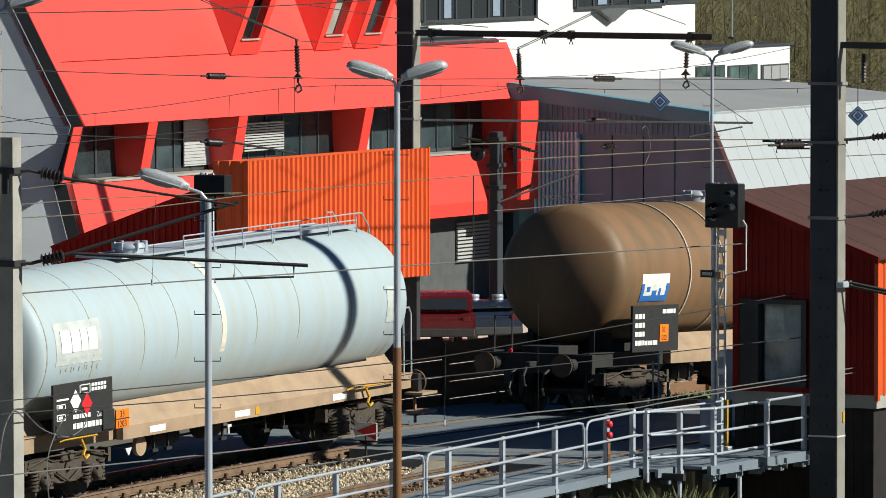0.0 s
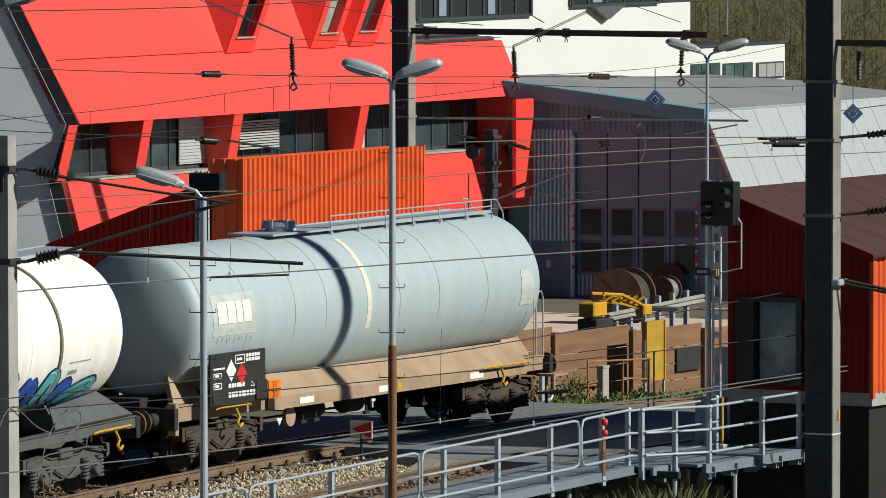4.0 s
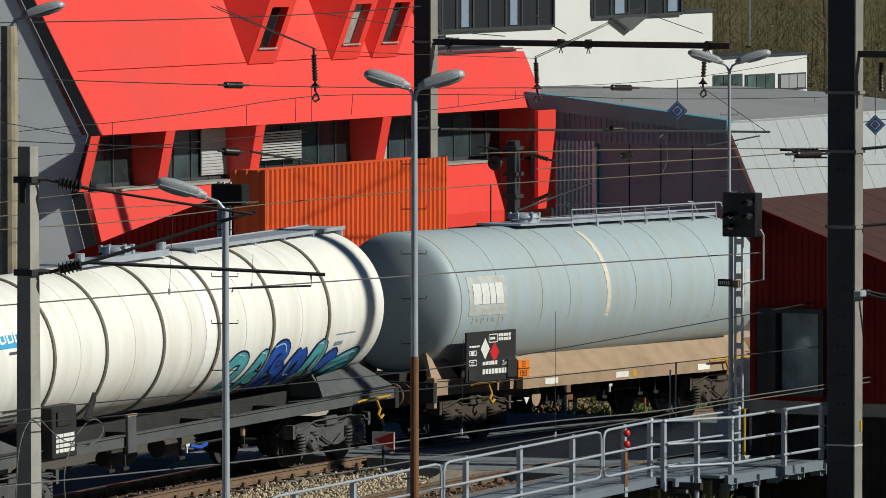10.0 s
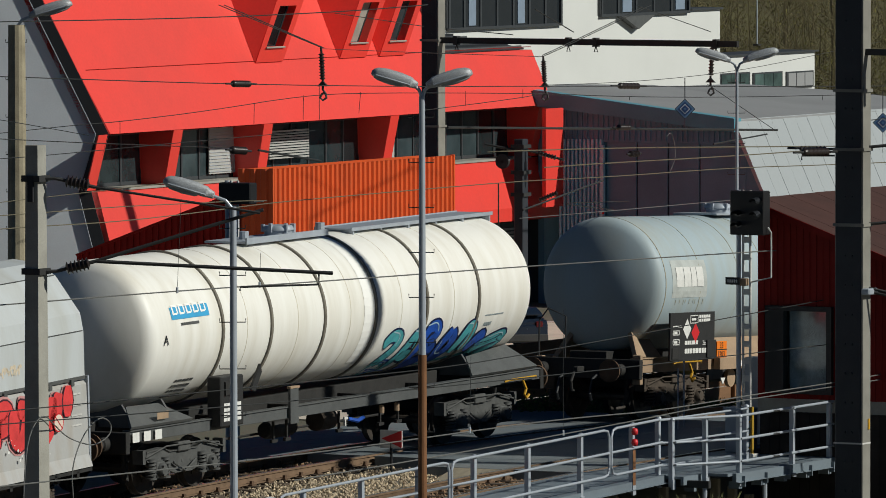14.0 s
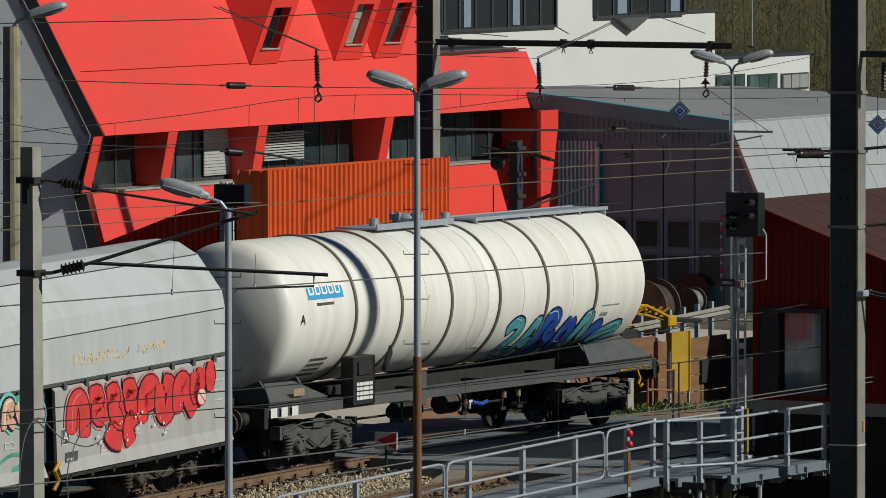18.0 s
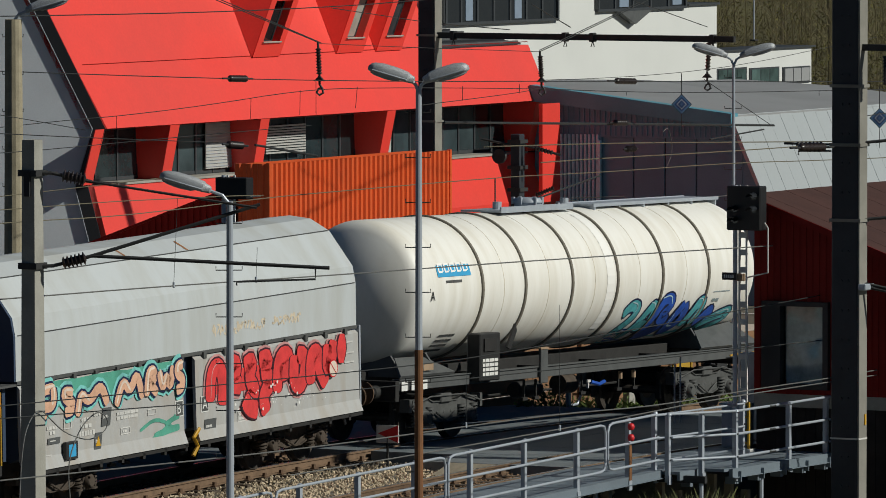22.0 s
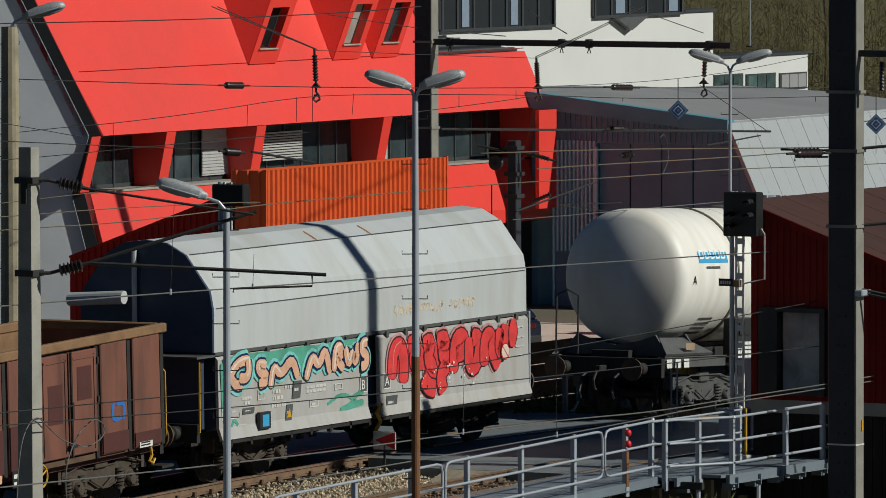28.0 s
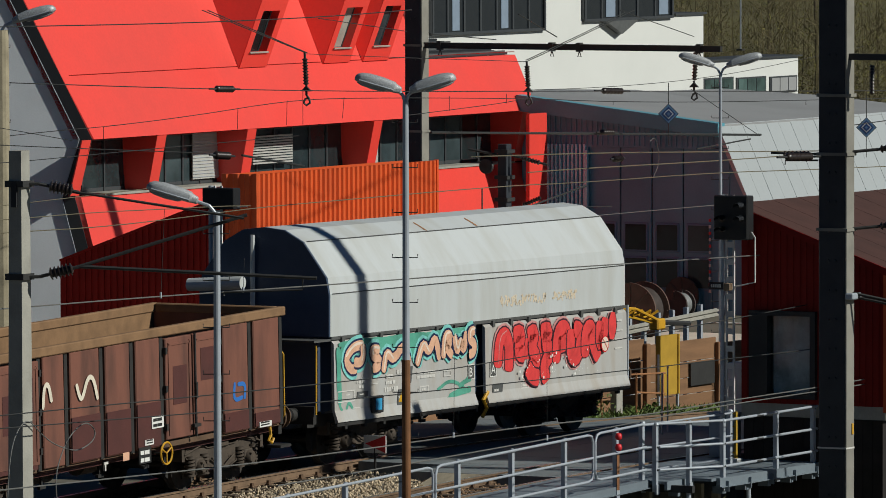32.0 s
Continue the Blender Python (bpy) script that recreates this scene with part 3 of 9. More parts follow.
DORMER_TOP = 1.58
for x0, x1 in ((58.13, 59.67), (62.96, 64.49), (65.29, 66.78)):
    z0, z1 = 5.41, 9.41
    y = roof_y(z0) - 0.02
    dx, dy = (z1 - z0) * 0.25, (z1 - z0) * 0.25
    bm = bmesh.new()
    f = [(x0, y, z0), (x1, y, z0), (x1 + dx, y - dy, z1), (x0 + dx, y - dy, z1)]
    b = [(x0, y + 0.03, z0), (x1, y + 0.03, z0), (x1 + dx, roof_y(z1) + 0.05, z1), (x0, roof_y(z1) + 0.05, z1)]
    q = [(a + 0.25 * k, y - 0.25 * k, z0 + k) for a, k in ((x0 + 0.3, 0.43), (x1 - 0.3, 0.43), (x1 - 0.3, DORMER_TOP), (x0 + 0.3, DORMER_TOP))]
    deep = [(a, c + 0.3, z) for a, c, z in q]
    vs = [bm.verts.new(p) for p in f + b + q + deep]
    for k in ((0, 1, 9, 8), (1, 2, 10, 9), (2, 3, 11, 10), (3, 0, 8, 11), (8, 9, 13, 12), (9, 10, 14, 13), (10, 11, 15, 14), (11, 8, 12, 15),
              (7, 6, 5, 4), (0, 4, 5, 1), (1, 5, 6, 2), (2, 6, 7, 3), (3, 7, 4, 0)):
        bm.faces.new([vs[i] for i in k])
    d = part("dormer", bm, M["red"], house, "slanted red dormer with a narrow recessed window")
    bm = bmesh.new()
    slab(bm, deep, 0.01)
    part("pane", bm, M["concrete"] if 62 < x0 < 64 else M["pane"], d, "drawn beige blind behind the glass" if 62 < x0 < 64 else "")
    bm = bmesh.new()
    tube(bm, [(a, c - 0.02, z) for a, c, z in deep + deep[:1]], 0.03, 4)
    part("frame", bm, M["frame_dark"], d)
    part("sill", bar(tuple(Vector(q[0]) + Vector((-0.05, -0.03, -0.02))), tuple(Vector(q[1]) + Vector((0.05, -0.03, -0.02))), r=0.026, seg=6), M["concrete"], d, "pale window sill")
# gable wall: set at a slight angle, with a proud black edge trim
bm = bmesh.new()
outline = [(36.12, 0.3), (36.5, 2.15), (36.1, 3.73), (38.95, 10.4), (64, 10.4), (64, -2.2), (36.6, -2.2)]
slab(bm, [(*gable(y), z) for y, z in outline], 0.3)
part("gable_wall", bm, M["grey_wall"], house, "grey plastered gable wall")
bm = bmesh.new()
edge = [(36.02, 0.36), (36.42, 2.15), (36.0, 3.73), (38.92, 10.45)]
for (ya, za), (yb, zb) in zip(edge, edge[1:]):
    slab(bm, [(*gable(ya, 0.1), za), (*gable(ya + 0.3, 0.1), za), (*gable(yb + 0.3, 0.1), zb), (*gable(yb, 0.1), zb)], 0.2)
part("edge_trim", bm, M["black_trim"], house, "black angular edge trim")
bm = bmesh.new()
for (ya, za), (yb, zb) in zip(edge, edge[1:]):
    tube(bm, [(*gable(ya + 0.31, 0.1), za), (*gable(yb + 0.31, 0.1), zb)], 0.014, 5)
part("trim_lip", bm, M["steel"], house, "thin pale metal lip of the trim")
# ground floor behind
part("ground_floor", boxes((RX0 + 0.3, 74.43, 36.75, 37.0, -2.2, 0.5)), M["sole_grey"], house, "grey ground floor wall")
# solid near-black sheet painted as the opening's shade
part("dark_opening", boxes((74.43, RX1 + 0.4, 37.6, 37.8, -2.2, 0.5)), M["dark"], house, "near-black sheet for the shade in a ground floor opening")
lv = part("louvre_blind", boxes((71.47, 73.57, 36.71, 36.74, -1.1, 0.12)), M["frame_dark"], house, "pale slatted blind")
for i in range(11):
    z = -1.1 + i * (0.12 - -1.1) / 11
    part("slat", boxes((71.47, 73.57, 36.66, 36.7, z + 0.02, z + 0.085)), M["blind"], lv)
# shade under the parapet painted with the same darkened red
part("soffit", boxes((RX0 + 0.3, RX1, 36.2, 37.9, 0.32, 0.38)), M["red_shaded"], house)

# ---- orange clad annex before it ----
AX0, AX1, AY = 40.65, 50.33, 26.2
AZ1, AZ0 = 3.29, -0.1
annex = thing("clad_annex", (0, 0, 0), "orange-red corrugated metal annex before the office building", "building")
part("front_wall", corrugated(AX0, AX1, AZ0, AZ1, 0.25, 0.06, AY), M["orange"], annex)
bm = corrugated(-(AY + 1.0), -AY, AZ0, AZ1, 0.33, 0.05, 0.0)
bm.transform(Matrix(((0, 1, 0, AX0), (-1, 0, 0, 0), (0, 0, 1, 0), (0, 0, 0, 1))))
part("end_wall", bm, M["orange"], annex)
for x in (AX0, AX1):
    part("corner_post", boxes((x - 0.04, x + 0.04, AY - 0.05, AY + 0.06, AZ0, AZ1 + 0.02)), M["orange"], annex)
part("back_wall", boxes((AX0, AX1, AY + 0.95, AY + 1.0, AZ0, AZ1 - 0.02)), M["orange"], annex)
for x in (AX1 - 0.25, AX0 + 3, AX0 + 0.2):
    part("leg", boxes((x, x + 0.2, AY + 0.2, AY + 0.6, -2.2, AZ0)), M["dark"], annex)
part("floor", boxes((AX0, AX1, AY + 0.07, AY + 0.95, AZ0, AZ0 + 0.08)), M["dark"], annex)
# sloping screen wall of a stair beside it, its shade put into the red
stair = thing("stair_screen", (0, 0, 0), "red corrugated screen wall of an outside stair, in a shaded tone", "wall")
SY0, SY1, SZ0, SZ1 = 27.07, 32.02, 2.5, 0.92
n = 26
for i in range(n):
    bm = bmesh.new()
    a = SY0 + (SY1 - SY0) * i / n
    b = SY0 + (SY1 - SY0) * (i + 0.55) / n
    c = SY0 + (SY1 - SY0) * (i + 1) / n
    za, zb, zc = (SZ0 + (SZ1 - SZ0) * max(0.0, (i + k - 3) / (n - 3)) for k in (0, 0.55, 1))
    extrude(bm, [(a, -2.2), (b, -2.2), (b, zb), (a, za)], AX0 - 0.05, AX0 + 0.02)
    extrude(bm, [(b, -2.2), (c, -2.2), (c, zc), (b, zb)], AX0 - 0.015, AX0 + 0.02)
    part("corrugated_sheet", bm, M["red_shaded"], stair)
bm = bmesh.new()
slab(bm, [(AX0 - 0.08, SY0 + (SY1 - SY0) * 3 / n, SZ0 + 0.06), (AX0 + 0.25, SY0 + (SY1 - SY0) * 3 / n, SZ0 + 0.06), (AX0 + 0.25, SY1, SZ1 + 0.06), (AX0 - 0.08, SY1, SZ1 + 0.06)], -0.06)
part("cap_rail", bm, M["red_shaded"], stair, "sloping cap in the shaded red")

# ---- engine hall across the yard ----
HX = 74.0
hall = thing("engine_hall", (0, 0, 0), "mauve-grey metal engine hall with tall folding gates", "building")
HY0, HY1 = 29.5, 35.45
GY0, GY1 = 29.77, 33.93
GT = 2.68
part("gable_wall", prism([(HY0, GT), (HY1, GT), (HY1, 3.75), (HY0, 3.15)], HX, HX + 0.2), M["hall"], hall)
part("gate_frame", boxes((HX, HX + 0.25, GY1, HY1, -2.2, GT)), M["hall"], hall)
part("gate_frame", boxes((HX, HX + 0.25, HY0 - 0.25, GY0, -2.2, GT)), M["hall"], hall)
for i in range(11):
    y = HY1 - 0.08 - i * 0.135
    part("rib", boxes((HX - 0.07, HX, y - 0.03, y + 0.03, -0.55 if i > 0 else -2.2, 2.75)), M["hall_light"], hall, "pale upright cladding rib")
for i in range(34):
    y = HY0 + 0.1 + i * 0.175
    z = 3.1 + 0.6 * (y - HY0) / (HY1 - HY0)
    part("rib", boxes((HX - 0.04, HX, y - 0.025, y + 0.025, GT + 0.05, z)), M["hall"], hall)
part("gate_post", boxes((HX - 0.1, HX, GY1 - 0.02, GY1 + 0.08, -2.2, GT - 0.1)), M["hall_light"], hall)
for y in (GY1 - 0.06, GY0 + 0.02):
    for k in range(12):
        part("stripe", boxes((HX - 0.13, HX - 0.1, y, y + 0.07, -1.55 + 0.19 * k, -1.46 + 0.19 * k)), M["paint_red"] if k % 2 else M["paint_pale"], hall)
# added sheet blocks light in the leaf gaps and paints the inside dark
part("gate_backing", boxes((HX + 0.3, HX + 0.34, GY0 - 0.1, GY1 + 0.1, -2.2, GT + 0.1)), M["dark"], hall, "added near-black sheet standing in for the unlit inside")
gw = (GY1 - GY0) / 4
for k in range(4):
    y0, y1 = GY0 + gw * k + 0.02, GY0 + gw * (k + 1) - 0.02
    leaf = part("gate_leaf", boxes((HX + 0.1, HX + 0.16, y0, y1, -2.2, GT), bevel=0.01), M["hall"], hall, "tall mauve-grey folding gate leaf")
    for z0, z1 in ((-0.08, 0.85 - 0.1), (-1.15, -0.2)):
        z0, z1 = (z0 - 0.32, z1 - 0.28) if z0 > -1 else (z0 - 0.35, z1 - 0.33)
        part("window_frame", boxes((HX + 0.06, HX + 0.1, y0 + 0.1, y1 - 0.1, z0, z1), bevel=0.03), M["hall_door"], leaf)
        part("pane", boxes((HX + 0.05, HX + 0.058, y0 + 0.16, y1 - 0.16, z0 + 0.06, z1 - 0.06)), M["pane"], leaf)
    for j in range(7):
        y = y0 + 0.08 + (y1 - y0 - 0.16) * j / 6
        part("rib", boxes((HX + 0.075, HX + 0.1, y - 0.02, y + 0.02, -2.15, -1.55)), M["hall_light"] if k == 3 else M["hall"], leaf)
part("round_sign", lathe(bmesh.new(), [(0, 0), (0.24, 0), (0.24, -0.02), (0, -0.02)], 24, "x", (HX + 0.06, GY0 + gw * 2.55, -1.72)), M["paint_black"], hall, "round black and white sign")
part("sign_ring", lathe(bmesh.new(), [(0.1, -0.025), (0.17, -0.025), (0.17, -0.035), (0.1, -0.035), (0.1, -0.025)], 24, "x", (HX + 0.06, GY0 + gw * 2.55, -1.72)), M["paint_pale"], hall)
part("side_door", boxes((HX - 0.03, HX, HY1 - 1.15, HY1 - 0.12, -2.18, -0.6), bevel=0.01), M["hall_door"], hall, "blue-grey side door")
part("door_notice", boxes((HX - 0.04, HX - 0.03, HY1 - 0.75, HY1 - 0.6, -1.35, -1.15)), M["paint_pale"], hall)
part("fascia", prism([(HY0 - 0.05, 3.05), (HY0 - 0.05, 3.45), (36.15, 4.2), (36.15, 3.72)], HX - 0.35, HX + 0.1), M["fascia"], hall, "grey sheet-metal fascia")
part("roof", prism([(HY0 - 0.05, 3.4), (36.15, 4.12), (39, 4.1), (39, 4.0), (36.15, 4.0), (HY0 - 0.05, 3.3)], HX + 0.1, 81.5), M["roof_grey"], hall, "grey sheet roof")
rear = [(HY0 - 0.05, 3.36), (31.8, 3.53), (33.9, 3.73), (37.4, 3.89), (39.5, 3.79)]
part("rear_roof", prism(rear + [(y, z - 0.1) for y, z in rear[::-1]], 81.5, 90.0), M["roof_grey"], hall, "lower grey sheet roof")
part("side_wall", boxes((HX + 0.3, 81.5, 36.1, 36.3, -2.2, 4.0)), M["hall"], hall)
prof = [(HY0 - 0.02, 3.42), (28.3, 0.85), (28.4, 0.85), (HY0 + 0.12, 3.40)]
for i in range(28):
    x0 = HX - 0.3 + i * 0.8
    part("side_panel", prism([(y + 0.004 * (i % 2), z) for y, z in prof], x0, x0 + 0.785), M["roof_light"], hall, "pale slanted metal panel")
part("end_return", prism([(HY0 + 0.05, 3.2), (28.42, 0.9), (28.42, -2.2), (HY0 + 0.05, -2.2)], HX + 0.02, HX + 0.2), M["hall"], hall)

# ---- white office block behind ----
block = thing("white_building", (0, 0, 0), "white plastered office block with dark window bands", "building")
WX1 = 133.8
part("wall", boxes((96, 131.3, 60, 78, -2.2, 13)), M["white_wall"], block)
part("end_wall", boxes((131.3, WX1, 60, 61.5, -2.2, 5.12)), M["white_wall"], block)
part("roof_cap", boxes((131.3, WX1 + 0.1, 59.9, 61.5, 5.12, 5.2)), M["frame_dark"], block, "dark sheet-metal roof edge")
part("low_wing", boxes((WX1, 142.6, 60.3, 62, -2.2, 3.3)), M["white_wall"], block)
part("coping", boxes((WX1, 142.8, 60.2, 62, 3.3, 3.36)), M["frame_dark"], block, "dark sheet-metal roof edge")
wx = 112.12, 120.76, 123.84, 131.05
for a, b, z0, z1, n in ((wx[0], wx[1], 4.9, 4.9 + 1.5, 7), (wx[2], wx[3], 5.14, 5.14 + 1.5, 5)):
    win = part("window", boxes((a, b, 59.86, 60.02, z0 - 0.1, z0), (a, b, 59.86, 60.02, z1, z1 + 0.1), (a, a + 0.12, 59.86, 60.02, z0, z1), (b - 0.12, b, 59.86, 60.02, z0, z1)), M["frame_dark"], block, "dark ribbon window")
    for k in range(n):
        p, q = a + (b - a) * k / n, a + (b - a) * (k + 1) / n
        part("pane", boxes((p + 0.06, q - 0.06, 59.94, 59.96, z0, z1)), M["window"], win)
        part("mullion", boxes((p - 0.06, p + 0.06, 59.9, 60.0, z0, z1)), M["frame_dark"], win)
        if k % 3 == 1:
            part("blind", boxes((p + 0.35, q - 0.35, 59.92, 59.935, z0 + 0.05, z1)), M["cabinet"], win)
c = (wx[2] + wx[3]) / 2 - 0.9
# triangle of shadow below the window, made as a solid grey piece
part("hood", prism([(c - 1.3, 5.14 - 0.1), (c + 1.3, 5.14 - 0.1), (c, 4.55)], 59.7, 59.98, "y"), M["sole_grey"], block, "pointed canopy below the window, shadow put into its grey")
for a, b, z0, z1 in ((134.3, 136.86, 2.0, 2.67), (137.15, 139.67, 1.98, 2.62), (140.04, 142.4, 1.95, 2.58)):
    win = part("window", boxes((a, b, 60.24, 60.31, z0, z1)), M["frame_dark"], block)
    n = 3
    for k in range(n):
        p, q = a + 0.08 + (b - a - 0.16) * k / n, a + 0.08 + (b - a - 0.16) * (k + 1) / n
        part("pane", boxes((p + 0.03, q - 0.03, 60.22, 60.24, z0 + 0.06, z1 - 0.06)), M["roof_grey"] if a > 140 else M["pane_green"], win)

# ---- red cabin at the end of the walkway ----
CX = 0.21
cabin = thing("signal_cabin", (0, 0, 0), "red clad signal cabin with a brown sheet roof, shade put into its walls", "building")
CY0, CY1 = -10.65, -7.61
CZ = 1.13
RZ0, RZ1 = 3.73, 4.86
WY0, WY1 = -9.13, -7.91
WZ0, WZ1 = 1.32, 2.81
def roof_z(y):
    return RZ0 + (RZ1 - RZ0) * (y - CY0) / (CY1 - CY0)


# front, far and back walls coloured as shaded, the -y wall as sunlit
n = 22
for i in range(n):
    bm = bmesh.new()
    a, b, c = (CY0 + (CY1 - CY0) * (i + k) / n for k in (0, 0.5, 1))
    for p, q, d in ((a, b, 0.014), (b, c, 0.0)):
        m = (p + q) / 2
        if WY0 < m < WY1:
            part("wall_panel", boxes((CX - d, CX + 0.1, p, q, CZ, WZ0)), M["red_shaded"], cabin)
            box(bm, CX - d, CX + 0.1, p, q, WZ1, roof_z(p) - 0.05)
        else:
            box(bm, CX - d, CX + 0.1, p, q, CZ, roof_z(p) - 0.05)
    part("wall_panel", bm, M["red_shaded"], cabin, "ribbed wall panel in the shaded red")
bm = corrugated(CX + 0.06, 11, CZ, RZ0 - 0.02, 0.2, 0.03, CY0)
part("side_wall", bm, M["orange"], cabin, "ribbed side wall with sunlight put into its orange-red")
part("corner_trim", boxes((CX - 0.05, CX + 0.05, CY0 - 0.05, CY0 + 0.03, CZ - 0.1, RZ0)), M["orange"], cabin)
part("far_wall", boxes((CX + 0.1, 3.15, CY1 - 0.1, CY1, CZ, WZ0), (CX + 0.1, 3.15, CY1 - 0.1, CY1, WZ1, RZ1 - 0.1), (3.15, 11, CY1 - 0.1, CY1, CZ, RZ1 - 0.1)), M["red_shaded"], cabin)
part("back_wall", boxes((11, 11.1, CY0, CY1, CZ, RZ0)), M["red_shaded"], cabin)
part("floor", boxes((CX, 11, CY0, CY1, CZ - 0.25, CZ)), M["concrete"], cabin, "pale concrete floor slab")
part("base", boxes((CX + 0.12, 11, CY0 + 0.1, CY1, -2.2, CZ - 0.25)), M["cabin_base"], cabin, "dark boarded base")
for i in range(14):
    y = CY0 + 0.1 + (CY1 - CY0 - 0.1) * i / 14
    part("base_board", boxes((CX + 0.08, CX + 0.12, y, y + 0.2, -2.2, CZ - 0.27)), M["cabin_base"], cabin)
for i in range(20):
    x0 = CX - 0.25 + i * 0.57
    bm = bmesh.new()
    slab(bm, [(x0, CY0 - 0.15, RZ0 - 0.02), (x0 + 0.566, CY0 - 0.15, RZ0 - 0.02), (x0 + 0.566, CY1 + 0.08, roof_z(CY1 + 0.08)), (x0, CY1 + 0.08, roof_z(CY1 + 0.08))], 0.05 + 0.003 * (i % 2))
    part("roof_sheet", bm, M["roof_brown"], cabin, "brown roof sheet")
bm = bmesh.new()
slab(bm, [(CX - 0.27, CY0 - 0.15, RZ0 - 0.1), (CX - 0.27, CY1 + 0.08, roof_z(CY1 + 0.08) - 0.09), (CX - 0.27, CY1 + 0.08, roof_z(CY1 + 0.08) + 0.04), (CX - 0.27, CY0 - 0.15, RZ0 + 0.04)], 0.03)
part("verge_trim", bm, M["red_shaded"], cabin)
f = 0.09
win = part("window", boxes((CX - 0.12, CX + 0.12, WY1 - 0.3, WY1 + f, WZ0 - f, WZ1 + f)), M["black_trim"], cabin, "black-framed cabin window")
part("frame_side", boxes((CX - 0.12, CX + 0.12, WY0 - f, WY0 + 0.02, WZ0 - f, WZ1 + f)), M["black_trim"], win)
part("frame_head", boxes((CX - 0.12, CX + 0.12, WY0 + 0.02, WY1 - 0.3, WZ1, WZ1 + f)), M["black_trim"], win)
part("frame_sill", boxes((CX - 0.12, CX + 0.12, WY0 + 0.02, WY1 - 0.3, WZ0 - f, WZ0)), M["black_trim"], win)
pane = part("pane", boxes((CX + 0.02, CX + 0.03, WY0, WY1 - 0.3, WZ0, WZ1)), M["clear_glass"], win)
pane.visible_shadow = False
part("net_curtain", boxes((CX + 0.13, CX + 0.15, WY0 + 0.02, WY1 - 0.32, WZ0, WZ1)), M["curtain"], cabin, "dusty grey net curtain")
# added panel over the far opening, dims what shows through the window
part("roller_blind", boxes((CX + 0.2, 3.05, CY1 - 0.16, CY1 - 0.12, WZ0, WZ1)), M["curtain"], cabin, "added grey panel closing the far opening")
part("desk", boxes((CX + 0.4, CX + 1.4, CY0 + 0.4, CY1 - 0.5, CZ, CZ + 0.4)), M["frame_dark"], cabin)
part("cupboard", boxes((CX + 2.6, CX + 3.0, CY0 + 0.8, CY0 + 2.4, CZ, CZ + 1.6)), M["hall_door"], cabin)
part("inner_post", boxes((CX + 0.5, CX + 0.6, (WY0 + WY1) / 2 - 0.16, (WY0 + WY1) / 2 - 0.04, CZ, RZ0)), M["frame_dark"], cabin)

# ---- boards, barrier and clutter beyond the crossing ----
FY = 3.9
fence = thing("board_fence", (0, 0, 0), "brown timber board fence beside the track", "fence")
fz = lambda x: rise(x) - 0.25
fx = [6.76, 9.93, 15.07, 18.75, 22.26, 24.91]
for a, b in zip(fx, fx[1:]):
    for k in range(4):
        z = fz((a + b) / 2) + 0.04 + 0.36 * k
        part("plank", boxes((a + 0.05, b - 0.02, FY + 0.006 * (k % 2), FY + 0.05, z, z + (0.46 if k == 3 else 0.345)), bevel=0.008), M["board"], fence)
    part("post", boxes((b - 0.09, b + 0.09, FY - 0.1, FY, fz(b) - 0.1, fz(b) + 1.55), bevel=0.01), M["board_post"], fence, "rusty upright post")
frame_r = thing("pipe_rack", (0, 0, 0), "rusty pipe rack with a near-black panel for a fence hole", "rack")
px = [14.94, 16.58, 17.85]
for x in px:
    part("upright", bar((x, 3.0, fz(x)), (x, 3.0, fz(x) + 0.98), r=0.022, seg=6), M["rust_light"], frame_r)
for z in (0.95, 0.5, 0.08):
    part("crossbar", bar((px[0] if z > 0.9 else px[1], 3.0, fz(px[0]) + z), (px[2] + 0.1, 3.0, fz(px[2]) + z), r=0.02, seg=6), M["rust_light"], frame_r)
# no sheet there: the panel's black is the darkness of a fence opening
part("sheet", boxes((20.87, 22.04, 3.84, 3.88, -0.2, 0.31)), M["steel_dark"], frame_r, "near-black panel standing in for a dark hole in the fence")
x = 15.51
cp = thing("concrete_post", (x, 2.93, fz(x)), "short pale concrete post by the track", "post")
part("shaft", boxes((-0.14, 0.14, -0.08, 0.08, 0, 0.8), bevel=0.012), M["concrete"], cp)
part("cap", boxes((-0.15, 0.15, -0.09, 0.09, 0.8, 0.86), bevel=0.01), M["concrete"], cp)
yb = thing("yellow_board", (0, 0, 0), "tall faded yellow sheet board on a frame", "board")
x0, x1, zt = 17.8, 18.67, 1.1
part("panel", boxes((x0, x1, 3.05, 3.12, zt - 1.3, zt), (x0 - 0.03, x0 + 0.03, 3.02, 3.14, zt - 1.3, zt), (x1 - 0.03, x1 + 0.03, 3.02, 3.14, zt - 1.3, zt)), M["yellow_old"], yb)
for x in (x0 - 0.02, x1 + 0.02):
    part("leg", boxes((x - 0.03, x + 0.03, 3.05, 3.1, fz(x), zt - 0.4)), M["steel"], yb)
hr = thing("hoop_rail", (0, 0, 0), "galvanised hoop rail beside the crossing", "handrail")
x = 12.45
z = fz(x)
part("hoop", bar((x - 2.6, 3.0, z + 0.95), (x - 0.1, 2.8, z + 0.95), (x + 0.35, 2.8, z + 0.93), (x + 0.55, 2.8, z + 0.75), (x + 0.55, 2.8, z + 0.35), (x + 0.4, 2.8, z + 0.2), (x, 2.8, z + 0.18), r=0.03), M["steel"], hr)
part("post", boxes((x - 0.06, x + 0.06, 2.76, 2.84, z - 0.05, z + 0.97), bevel=0.01), M["steel"], hr)

